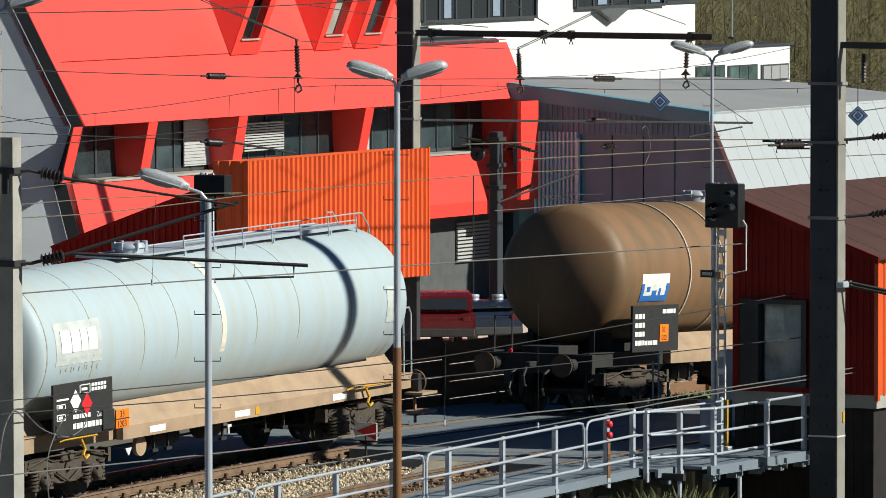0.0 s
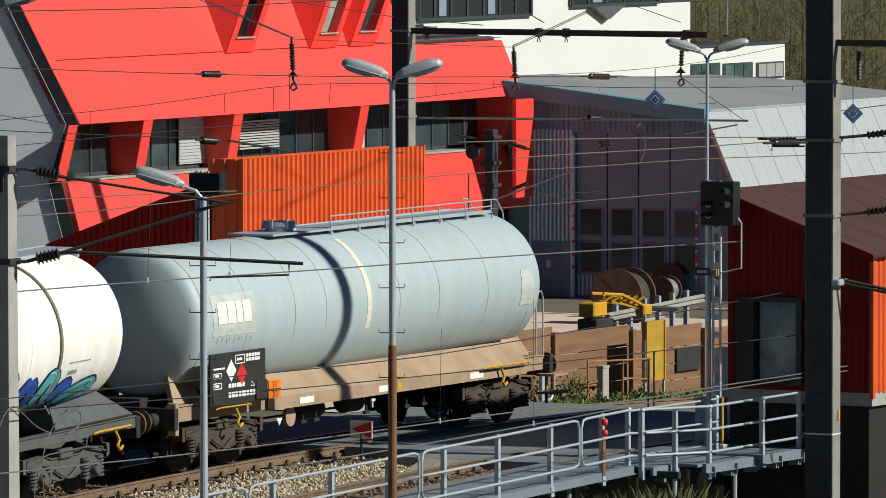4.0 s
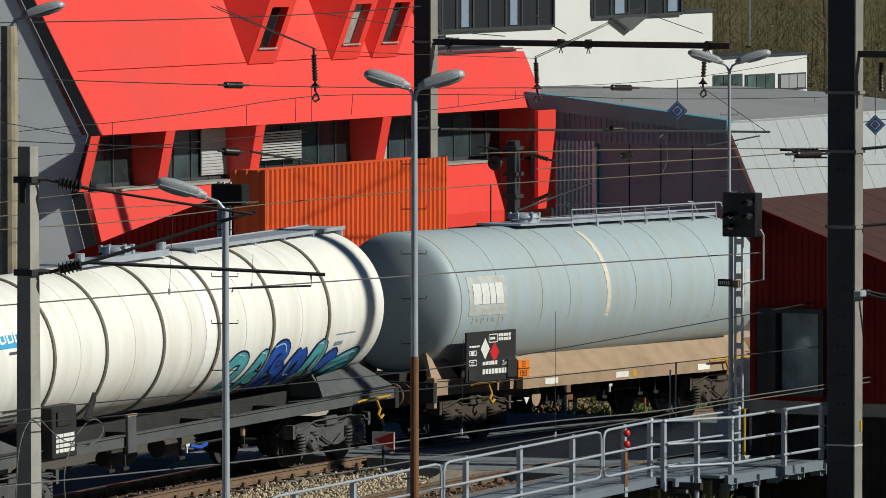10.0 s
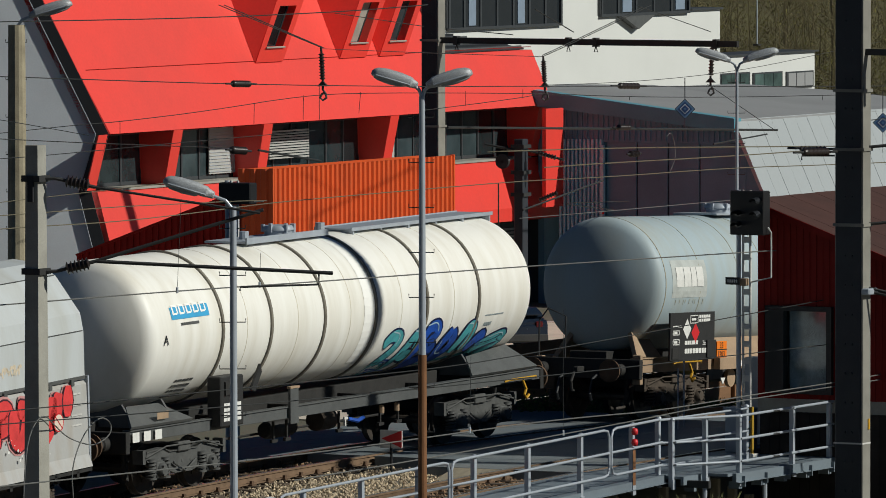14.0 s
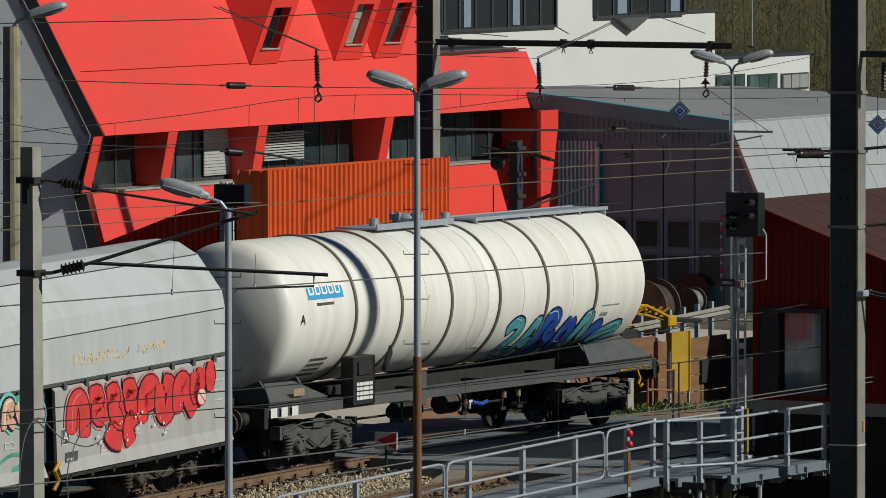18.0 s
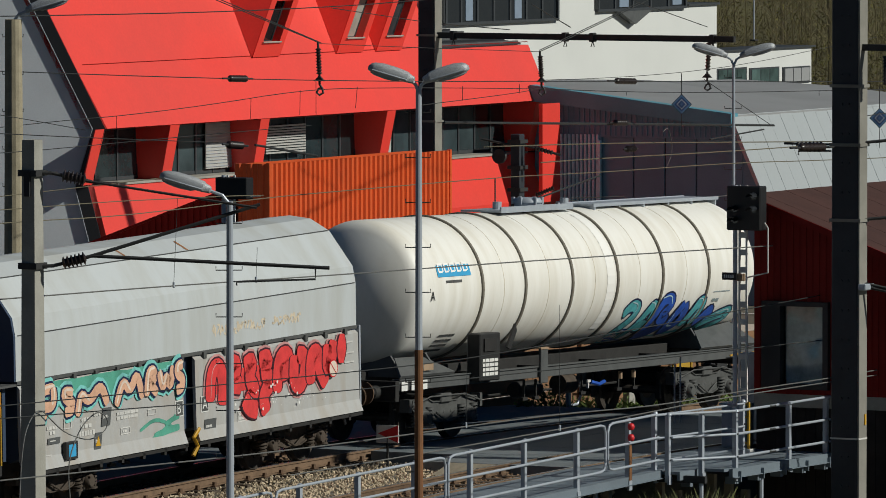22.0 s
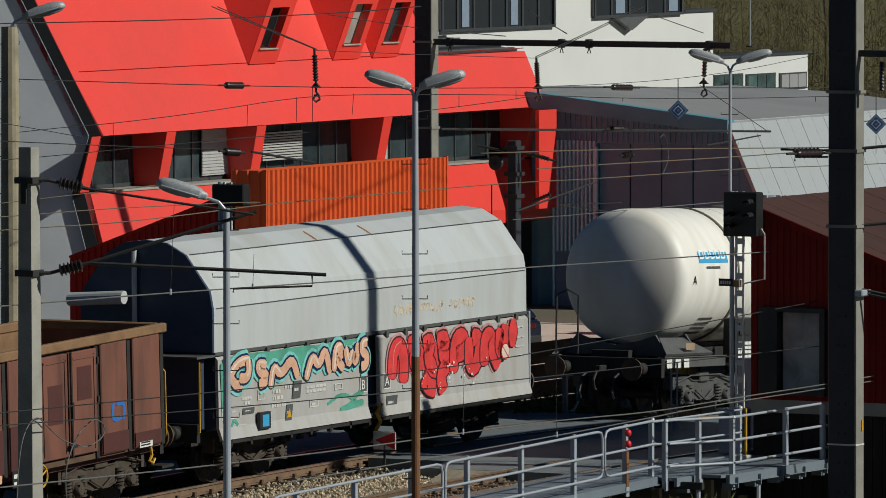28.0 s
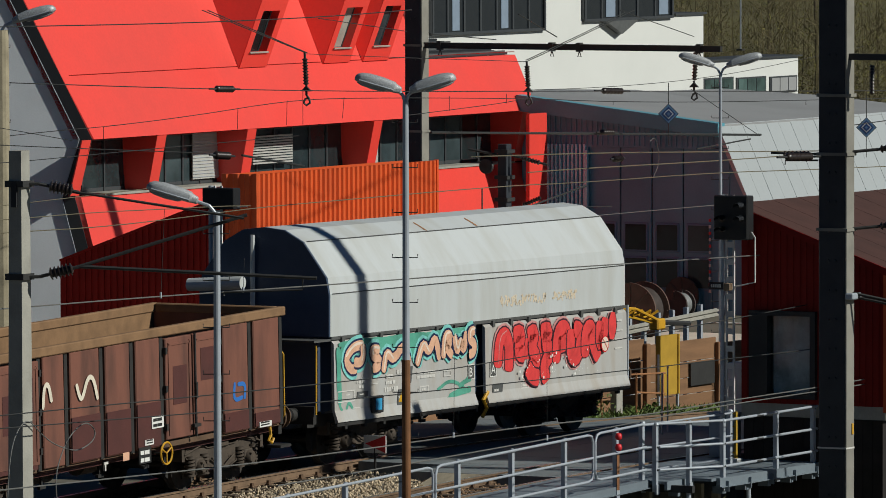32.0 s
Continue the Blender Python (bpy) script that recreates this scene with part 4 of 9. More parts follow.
barrier = thing("crash_barrier", (0, 0, 0), "galvanised crash barrier along the yard road", "barrier")
BYY = 7.0
bx0, bz0 = 22.77, 0.72
bx1, bz1 = 28.48, 0.93
wprof = [(y, 0.62 * z) for y, z in [(-0.0, -0.16), (-0.06, -0.12), (-0.06, -0.05), (0.0, 0.0), (-0.06, 0.05), (-0.06, 0.12), (0.0, 0.16), (0.02, 0.16), (-0.03, 0.1), (-0.03, 0.06), (0.02, 0.0), (-0.03, -0.06), (-0.03, -0.1), (0.02, -0.16)]]
n = 8
for i in range(n):
    a, b = i / n, (i + 1) / n
    bm = bmesh.new()
    r0 = [bm.verts.new((bx0 + (bx1 - bx0) * a, BYY + y, bz0 + (bz1 - bz0) * a + z)) for y, z in wprof]
    r1 = [bm.verts.new((bx0 + (bx1 - bx0) * b - 0.01, BYY + y, bz0 + (bz1 - bz0) * b + z)) for y, z in wprof]
    for k in range(len(wprof)):
        bm.faces.new((r0[k], r0[(k + 1) % len(wprof)], r1[(k + 1) % len(wprof)], r1[k]))
    part("beam", bm, M["concrete"], barrier)
    x, z = bx0 + (bx1 - bx0) * a, bz0 + (bz1 - bz0) * a
    part("post", boxes((x - 0.05, x + 0.05, BYY + 0.02, BYY + 0.12, ground_z(x, BYY) - 0.1, z + 0.25)), M["steel"], barrier)


def drum(at, r, width, flange, core, label):
    """A cable drum lying with its axle along the track."""
    d = thing("cable_drum", at, label, "cable drum", "cable drums in the yard", turn=0)
    for x in (-width / 2, width / 2 - 0.06):
        part("flange", lathe(bmesh.new(), [(0.0, x), (r, x), (r, x + 0.06), (0.0, x + 0.06)], 36, "x"), flange, d, smooth=40)
        for k in range(8):
            a = 2 * math.pi * k / 8
            bm = bmesh.new()
            tube(bm, [(x - 0.01, 0.15 * math.cos(a), 0.15 * math.sin(a)), (x - 0.01, 0.95 * r * math.cos(a), 0.95 * r * math.sin(a))], 0.02, 4)
            part("spoke", bm, flange, d)
    n = 9
    prof = [(0.2, -width / 2 + 0.07)]
    for k in range(n):
        x = -width / 2 + 0.07 + (width - 0.14) * k / n
        s = (width - 0.14) / n
        prof += [(r * 0.78, x), (r * 0.82, x + s / 2), (r * 0.78, x + s)]
    part("cable", lathe(bmesh.new(), prof + [(0.2, width / 2 - 0.07)], 30, "x"), core, d, smooth=40)
    return d


for at, r, wd, fl, co, lab in (
        ((63.0, 26.67, -1.4), 0.8, 0.9, "drum_rust", "drum_brown", "large rusty steel cable drum"),
        ((65.48, 28.09, -1.7), 0.5, 0.3, "drum_brown", "steel_dark", "small brown cable drum before a larger one"),
        ((71.7, 29.76, -1.75), 0.42, 0.6, "drum_brown", "drum_cable", "small cable drum wound with grey cable"),
        ((74.07, 30.73, -1.65), 0.55, 0.5, "drum_brown", "steel_dark", "tall dark brown cable drum"),
        ((75.9, 30.97, -1.65), 0.55, 0.5, "steel_dark", "drum_cable", "dark cable drum wound with grey cable"),
):
    drum((at[0], at[1], -2.2 + r), r, wd, M[fl], M[co], lab)

# ---- yellow jib lying among the drums ----
J0, J1 = (22.19, 6.6, 1.07), (24.08, 6.3, 0.9)
jib = thing("yellow_jib", (J0[0], J0[1], ground_z(J0[0], J0[1])), "bright yellow steel lifting jib in the yard", "machine part")
dx, dy, zt, ze = J1[0] - J0[0], J1[1] - J0[1], J0[2] - ground_z(J0[0], J0[1]), J1[2] - ground_z(J0[0], J0[1])
part("counter_box", boxes((-0.35, 0.3, -0.2, 0.2, zt - 0.2, zt + 0.12), bevel=0.03), M["yellow"], jib)
part("pedestal", boxes((-0.3, 0.5, -0.25, 0.25, -0.1, zt - 0.25), bevel=0.02), M["steel_dark"], jib)
for o, u in ((-0.15, 0.3), (0.15, 0.3), (0.0, 0.12)):
    part("chord", bar((0.2, o, zt + u), (dx * 0.45, dy * 0.45 + o, zt + u - 0.05), (dx, dy + o * 0.5, ze + u * 0.3), r=0.035, seg=6), M["yellow"], jib)
for k in range(5):
    f = 0.1 + 0.16 * k
    part("lacing", bar((dx * f, dy * f - 0.15, zt + 0.28 - 0.12 * f), (dx * (f + 0.08), dy * (f + 0.08), zt + 0.1 - 0.1 * f), (dx * (f + 0.16), dy * (f + 0.16) - 0.15, zt + 0.26 - 0.12 * f), r=0.03, seg=5), M["yellow"], jib)
part("head", boxes((dx - 0.2, dx + 0.2, dy - 0.12, dy + 0.12, ze - 0.1, ze + 0.15), bevel=0.03), M["yellow"], jib)
part("head_arm", bar((dx + 0.2, dy, ze + 0.05), (dx + 1.6, dy, ze - 0.05), r=0.06, seg=6), M["steel_dark"], jib)


# ---- parked cars ----
def car(at, turn, paint, label, high=1.7, length=4.2):
    c = thing("car", at, label, "car", "cars parked in the yard", turn)
    h, l = high, length / 2
    body = prism([(-l, 0.35), (-l, 0.85), (-l + 0.15, 1.0), (l - 1.1, 1.02), (l - 0.1, 0.85), (l, 0.6), (l, 0.35)], -0.85, 0.85, "y")
    bmesh.ops.bevel(body, geom=list(body.edges), offset=0.06, segments=2, affect="EDGES", clamp_overlap=True)
    b = part("body", body, paint, c, smooth=40)
    cab = prism([(-l + 0.12, 1.0), (-l + 0.3, h - 0.1), (-l + 0.6, h), (l - 1.9, h), (l - 1.6, h - 0.08), (l - 1.05, 1.0)], -0.78, 0.78, "y")
    bmesh.ops.bevel(cab, geom=list(cab.edges), offset=0.06, segments=2, affect="EDGES", clamp_overlap=True)
    part("cabin", cab, paint, c, smooth=40)
    part("side_window", boxes((-l + 0.55, l - 1.75, -0.79, 0.79, 1.06, h - 0.16)), M["window"], c)
    bm = bmesh.new()
    slab(bm, [(l - 1.02, -0.66, 1.06), (l - 1.02, 0.66, 1.06), (l - 1.52, 0.62, h - 0.12), (l - 1.52, -0.62, h - 0.12)], 0.02)
    part("windscreen", bm, M["window"], c)
    bm = bmesh.new()
    slab(bm, [(-l + 0.1, 0.66, 1.08), (-l + 0.1, -0.66, 1.08), (-l + 0.26, -0.62, h - 0.14), (-l + 0.26, 0.62, h - 0.14)], 0.02)
    part("rear_window", bm, M["window"], c)
    for x in (-l + 0.75, l - 0.8):
        for y in (-0.82, 0.82):
            w = part("wheel", lathe(bmesh.new(), [(0, -0.1), (0.2, -0.1), (0.33, -0.09), (0.34, 0.0), (0.33, 0.09), (0.2, 0.1), (0, 0.1)], 20, "y", (x, y, 0.34)), M["tyre"], c, smooth=40)
            part("rim", lathe(bmesh.new(), [(0, -0.11), (0.19, -0.11), (0.19, 0.11), (0, 0.11)], 12, "y", (x, y, 0.34)), M["steel"], w)
    for y in (-0.6, 0.6):
        part("headlight", boxes((l - 0.08, l + 0.01, y - 0.2, y + 0.2, 0.68, 0.84), bevel=0.02), M["lamp_lens"], c)
        part("tail_light", boxes((-l - 0.01, -l + 0.05, y - 0.1, y + 0.1, 0.75, 0.92), bevel=0.02), M["car_red"], c)
    for x in (-l - 0.05, l - 0.1):
        part("bumper", boxes((x, x + 0.15, -0.84, 0.84, 0.37, 0.58), bevel=0.03), M["steel_dark"], c)
    return c


car((53.4, 27.43, -2.2), 30, M["car_red"], "dark red off-road car parked in the yard", 1.5, 3.7)
car((54.23, 26.87, -2.2), 45, M["car_blue"], "dark blue car parked in the yard", 1.25, 3.4)


# ---- poles ----
def insulator(parent, a, b, r=0.07, n=7, name="insulator"):
    """A string of porcelain sheds between two points."""
    a, b = Vector(a), Vector(b)
    d = b - a
    prof = []
    L = d.length
    for k in range(n):
        x = L * (k + 0.5) / n
        prof += [(r * 0.62, x - L * 0.4 / n), (r, x - L * 0.08 / n), (r, x + L * 0.1 / n), (r * 0.65, x + L * 0.2 / n)]
    bm = lathe(bmesh.new(), [(0, 0), (r * 0.4, 0)] + prof + [(r * 0.4, L), (0, L)], 14, "z")
    bm.transform(Matrix.Translation(a) @ d.to_track_quat("Z", "Y").to_matrix().to_4x4())
    return part(name, bm, M["insulator"], parent, smooth=50)


def lamp_head(parent, at, way, length=0.85, tilt=0.3):
    """A flat cast lantern, boxy in section, its outer end raised; its lens tray lies underneath."""
    way = (Vector(way).normalized() + Vector((0, 0, tilt))).normalized()
    side = way.cross(Vector((0, 0, 1))).normalized()
    up = side.cross(way)
    at = Vector(at)
    def section(c, w, hi, lo, bm):
        out = []
        for k in range(16):
            a = 2 * math.pi * k / 16
            p, q = math.cos(a), math.sin(a)
            p = math.copysign(abs(p) ** 0.55, p)
            q = math.copysign(abs(q) ** 0.6, q)
            out.append(bm.verts.new(c + side * (w * p) + up * (hi * q if q > 0 else lo * q)))
        return out
    bm = bmesh.new()
    rings = []
    for t, w, hi, lo in ((0.0, 0.05, 0.04, 0.05), (0.02, 0.075, 0.06, 0.06), (0.12, 0.095, 0.085, 0.065), (0.16, 0.135, 0.11, 0.07), (0.4, 0.16, 0.13, 0.07), (0.7, 0.165, 0.13, 0.07), (0.88, 0.155, 0.105, 0.07), (0.96, 0.125, 0.07, 0.06), (1.0, 0.07, 0.025, 0.04)):
        rings.append(section(at + way * (length * t), w, hi, lo, bm))
    for a, b in zip(rings, rings[1:]):
        for k in range(16):
            bm.faces.new((a[k], a[(k + 1) % 16], b[(k + 1) % 16], b[k]))
    bm.faces.new(rings[0])
    bm.faces.new(rings[-1])
    head = part("lantern", bm, M["lamp_head"], parent, "grey cast lantern with a weathered hood", smooth=35)
    bm = bmesh.new()
    rr = [section(at + way * (length * t) - up * 0.06, w, 0.01, lo, bm) for t, w, lo in ((0.3, 0.08, 0.02), (0.36, 0.12, 0.045), (0.6, 0.13, 0.06), (0.84, 0.12, 0.045), (0.93, 0.08, 0.02))]
    for a, b in zip(rr, rr[1:]):
        for k in range(16):
            bm.faces.new((a[k], a[(k + 1) % 16], b[(k + 1) % 16], b[k]))
    bm.faces.new(rr[0])
    bm.faces.new(rr[-1])
    part("bowl", bm, M["lamp_lens"], head, smooth=50)
    bm = bmesh.new()
    for s in (-1, 1):
        tube(bm, [at + way * (length * t) + side * (s * w) - up * 0.02 for t, w in ((0.16, 0.137), (0.4, 0.163), (0.7, 0.168), (0.9, 0.15))], 0.012, 5)
    part("rim", bm, M["steel"], head)


def street_lamp(at, top, arms, label, rust_to=None, r=0.062, ground=-1.9, reach=0.35, size=0.85, rungs=True, paint="steel"):
    """at: the place of the post; top: its height; arms: the ways the lanterns point."""
    t = thing("street_lamp", (at[0], at[1], ground), label, "street lamp", "street lamps")
    h = top - ground
    if rust_to is None:
        part("post", tube(bmesh.new(), [(0, 0, 0), (0, 0, h)], r * 1.15, 14, r * 0.85), M[paint], t)
    else:
        k = rust_to - ground
        part("lower_post", tube(bmesh.new(), [(0, 0, 0), (0, 0, k)], r * 1.25, 14, r * 1.15), M["lamp_rust"], t, "rust-brown painted lower post")
        part("post", tube(bmesh.new(), [(0, 0, k), (0, 0, h)], r, 14, r * 0.8), M["steel"], t)
    if rungs:
        for i in range(int(h / 0.75)):
            z = h - 0.35 - 0.75 * i
            bm = bar((-0.0, 0.02, z), (0.1, -0.17, z), (0.1, -0.17, z + 0.06), r=0.009, seg=5)
            tube(bm, [(0, 0.02, z), (-0.1, 0.2, z), (-0.1, 0.2, z + 0.06)], 0.009, 5)
            part("rung", bm, M["steel_dark"], t)
    for way in arms:
        w = Vector(way).normalized()
        e = Vector((0, 0, h)) + w * reach + Vector((0, 0, 0.18))
        part("arm", bar((0, 0, h - 0.05), tuple(Vector((0, 0, h + 0.1)) + w * reach * 0.35), tuple(e), r=0.03, seg=8), M["steel"], t)
        lamp_head(t, e - w * 0.05, w, size)
    return t


LEFT = (-0.45, 0.88, 0.0)
RIGHT = (0.45, -0.88, 0.0)
street_lamp((-25.78, -11.1, 3.54), 5.95, (LEFT,), "galvanised street lamp with a single grey lantern", ground=-1.9)
street_lamp((-19.67, -11.2, 3.19), 7.53, (LEFT, RIGHT), "two-armed street lamp with a rust-brown lower post", rust_to=3.22, size=0.8, reach=0.12)
street_lamp((38.74, 12.0, 4.84), 6.11, (LEFT, RIGHT), "thin two-armed street lamp in the yard", ground=-2.2, r=0.043, size=0.9, reach=0.2)
street_lamp((0.31, 9.0, 6.13), 8.06, (RIGHT,), "yard street lamp on a weathered tan banded pole", ground=-2.2, r=0.2, size=0.9, reach=0.3, paint="pole_tan")

# tall dark mast beyond the train, with its beam across the tracks
def box_mast(at, ground, top, wx, wy, label, bands=()):
    t = thing("catenary_mast", (at[0], at[1], ground), label, "catenary mast", "catenary masts")
    h = top - ground
    # shade and sun on the mast are painted: dark shaft, pale flange
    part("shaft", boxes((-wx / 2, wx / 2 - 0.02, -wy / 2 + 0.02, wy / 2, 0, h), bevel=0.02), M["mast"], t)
    part("flange", boxes((-wx / 2 + 0.01, wx / 2 + 0.02, -wy / 2 - 0.02, -wy / 2 + 0.02, 0, h), bevel=0.006), M["mast_lit"], t, "front flange with sunlight put into its colour")
    for i in range(int(h / 0.55)):
        z = 0.4 + 0.55 * i
        for dy in (-0.07, 0.07):
            part("bolt", lathe(bmesh.new(), [(0, -0.025), (0.025, -0.022), (0.028, 0.0), (0, 0.0)], 8, "x", (-wx / 2, dy, z)), M["mast"], t)
    for z in bands:
        part("band", boxes((-wx / 2 - 0.03, wx / 2 + 0.05, -wy / 2 - 0.05, wy / 2 + 0.03, z - ground - 0.03, z - ground + 0.03)), M["mast_lit"], t, "clamp band")
    return t


MX, MY = 52.16, 27.8
box_mast((MX, MY), -2.2, 8.6, 0.38, 0.5, "tall steel catenary mast in the yard, its shaft in a shaded tone", (3.98, 6.29))
beam = thing("catenary_beam", (MX, MY, 6.29), "dark steel cross beam carrying overhead wires", "catenary beam")
BL = 27.8 - 18.65
part("girder", boxes((-0.06, 0.06, -BL, -0.2, -0.07, 0.07), (-0.08, 0.08, -BL, -0.2, 0.06, 0.08), (-0.08, 0.08, -BL, -0.2, -0.08, -0.06)), M["steel_dark"], beam)
for y in (-BL * 0.08, -BL * 0.45, -BL * 0.54, -BL * 0.93):
    part("clamp", boxes((-0.1, 0.1, y - 0.06, y + 0.06, -0.12, 0.12)), M["steel_dark"], beam)
    part("loop", bar((0, y, -0.1), (0, y - 0.05, -0.25), (0, y + 0.05, -0.25), (0, y, -0.1), r=0.015, seg=5), M["steel_dark"], beam)

# big mast before the walkway
big = box_mast((-1.67, -10.5, 2.31), -1.9, 14.0, 0.32, 0.56, "tall catenary mast, shaft in a shaded tone and front flange in a sunlit one", tuple((7.09, 5.99, 4.58)))
part("white_ring", boxes((-0.175, 0.185, -0.305, 0.295, 0.5 + 1.88, 0.5 + 1.91)), M["paint_pale"], big)
part("number_plate", boxes((0.06, 0.12, -0.32, -0.3, 0.85 + 1.8, 0.85 + 2.0)), M["yellow"], big)
for z, out in ((6.03, 1.0), (4.59, 1.0)):
    z += 1.9
    part("arm", bar((0.1, -0.25, z), (0.35, -0.75, z + 0.05), r=0.03, seg=7), M["steel_dark"], big)
    insulator(big, (0.35, -0.75, z + 0.05), (0.65, -1.35, z + 0.14), 0.075, 8)
    part("tie", bar((0.65, -1.35, z + 0.14), (2.0, -4.2, z + 0.75), r=0.03, seg=6), M["steel_dark"], big)
z = 5.99 + 1.9
part("arm", bar((-0.12, 0.3, z), (-0.5, 1.1, z + 0.02), r=0.022, seg=7), M["steel_dark"], big)
insulator(big, (-0.18, 0.45, z), (-0.4, 0.9, z), 0.06, 7)
part("arm", bar((-0.12, 0.3, z - 0.12), (-0.4, 0.85, z - 0.12), (-0.4, 0.85, z - 0.2), r=0.018, seg=6), M["steel_dark"], big)
z = 7.81 + 1.9
part("arm", boxes((-0.06, 0.06, -4, -0.25, z - 0.06, z + 0.06)), M["steel_dark"], big)
insulator(big, (0, -0.75, z - 0.15), (0, -0.75, z - 0.7), 0.055, 9)
z = 3.34 + 1.9
part("wire_clamp", boxes((-0.2, 0.2, -0.45, -0.28, z - 0.06, z + 0.06), bevel=0.02), M["steel"], big)
for k in (0, 0.06):
    part("anchor_wire", bar((0, -0.35, z + k), (1.2, -3.0, z - 0.62 + k), r=0.03, seg=6), M["steel_dark"], big)

# concrete pole at the near left with two cantilevers
pole = thing("catenary_pole", (-27.73, -8.6, -1.0), "square concrete catenary pole with cantilever arms", "catenary mast", "catenary masts")
PT = 6.96 + 1.0
bm = prism([(-0.17, -0.15), (0.17, -0.15), (0.17, 0.15), (-0.17, 0.15)], 0, PT, "z")
for v in bm.verts:
    if v.co.z > 1:
        v.co.x *= 0.75
        v.co.y *= 0.75
part("shaft", bm, M["concrete"], pole)
for i in range(1):
    part("slot", boxes((-0.178, -0.1, -0.05, 0.05, PT - 0.9 - i * 0.8, PT - 0.5 - i * 0.8)), M["dark"], pole)
for zpx, mid in ((6.43 + 1.0, 0), (4.95 + 1.0, 1)):
    part("band", boxes((-0.17, 0.17, -0.17, 0.17, zpx - 0.05, zpx + 0.05)), M["steel_dark"], pole, "clamp band")
    part("insulator_rod", bar((0.12, -0.3, zpx), (0.42, -0.85, zpx - (0.14 if not mid else -0.16)), r=0.03, seg=7), M["steel_dark"], pole)
    insulator(pole, (0.195, -0.4375, zpx - (0.035 if not mid else -0.04)), (0.375, -0.7675, zpx - (0.112 if not mid else -0.128)), 0.105, 6)
    part("stub", bar((0, -0.1, zpx), (0.12, -0.3, zpx), r=0.03, seg=6), M["steel_dark"], pole)
z1, z2 = 6.43 + 1.0, 4.95 + 1.0
part("stay_tube", bar((0.42, -0.85, z1 - 0.14), (1.6, -3.2, z1 - 0.55), r=0.022, seg=6), M["steel_dark"], pole)
part("bracket_tube", bar((0.42, -0.85, z2 + 0.16), (2.0, -4.3, z2 - 0.02), r=0.03, seg=7), M["steel_dark"], pole)
part("bracket_tube", bar((0.42, -0.85, z2 + 0.16), (1.7, -3.2, z1 - 0.5), r=0.03, seg=7), M["steel_dark"], pole)
part("steady_arm", bar((1.9, -4.1, z2 - 0.01), (1.9, -4.1, z2 - 0.2), (1.3, -3.0, z2 - 0.24), (1.3, -3.0, z2 - 0.3), r=0.018, seg=6), M["steel_dark"], pole)

# concrete pole with balance weights behind the train
wp = (54.18, 26.19, -1.9)
wpole = thing("weight_pole", (wp[0], wp[1], -2.2), "concrete catenary pole with stacked balance weights", "catenary mast", "catenary masts")
WT = 3.59
part("shaft", boxes((-0.15, 0.15, -0.14, 0.14, 0, WT + 2.2), bevel=0.02), M["mast"], wpole)
for dx, dy in ((-0.15, 0.45), (0.2, -0.1)):
    for k in range(10):
        part("weight", lathe(bmesh.new(), [(0, 0), (0.15, 0.0), (0.16, 0.02), (0.16, 0.085), (0.15, 0.1), (0, 0.1)], 16, "z", (dx - 0.3, dy, 0.35 + 0.105 * k)), M["steel"], wpole, smooth=40)
    part("weight_rod", bar((dx - 0.3, dy, 0.3), (dx - 0.3, dy, 4.6), r=0.02, seg=6), M["steel_dark"], wpole)
for z in (WT - 0.2, WT - 0.9, WT - 1.5):
    part("band", boxes((-0.22, 0.22, -0.2, 0.2, z + 2.15, z + 2.25)), M["steel_dark"], wpole)
part("pulley", lathe(bmesh.new(), [(0.04, -0.05), (0.2, -0.05), (0.17, 0), (0.2, 0.05), (0.04, 0.05), (0.04, -0.05)], 20, "x", (-0.3, 0.4, WT + 1.6)), M["steel_dark"], wpole, smooth=40)
part("arm", bar((0, 0.2, WT + 1.9), (-0.2, 1.0, WT + 2.05), r=0.035, seg=6), M["steel_dark"], wpole)
part("arm", bar((0, -0.2, WT + 1.9), (0.2, -1.2, WT + 1.65), r=0.035, seg=6), M["steel_dark"], wpole)
insulator(wpole, (0.06, -0.5, WT + 1.83), (0.16, -1.0, WT + 1.7), 0.07, 6)
insulator(wpole, (0.1, -0.5, WT + 0.55), (0.4, -0.9, WT + 0.75), 0.07, 7)


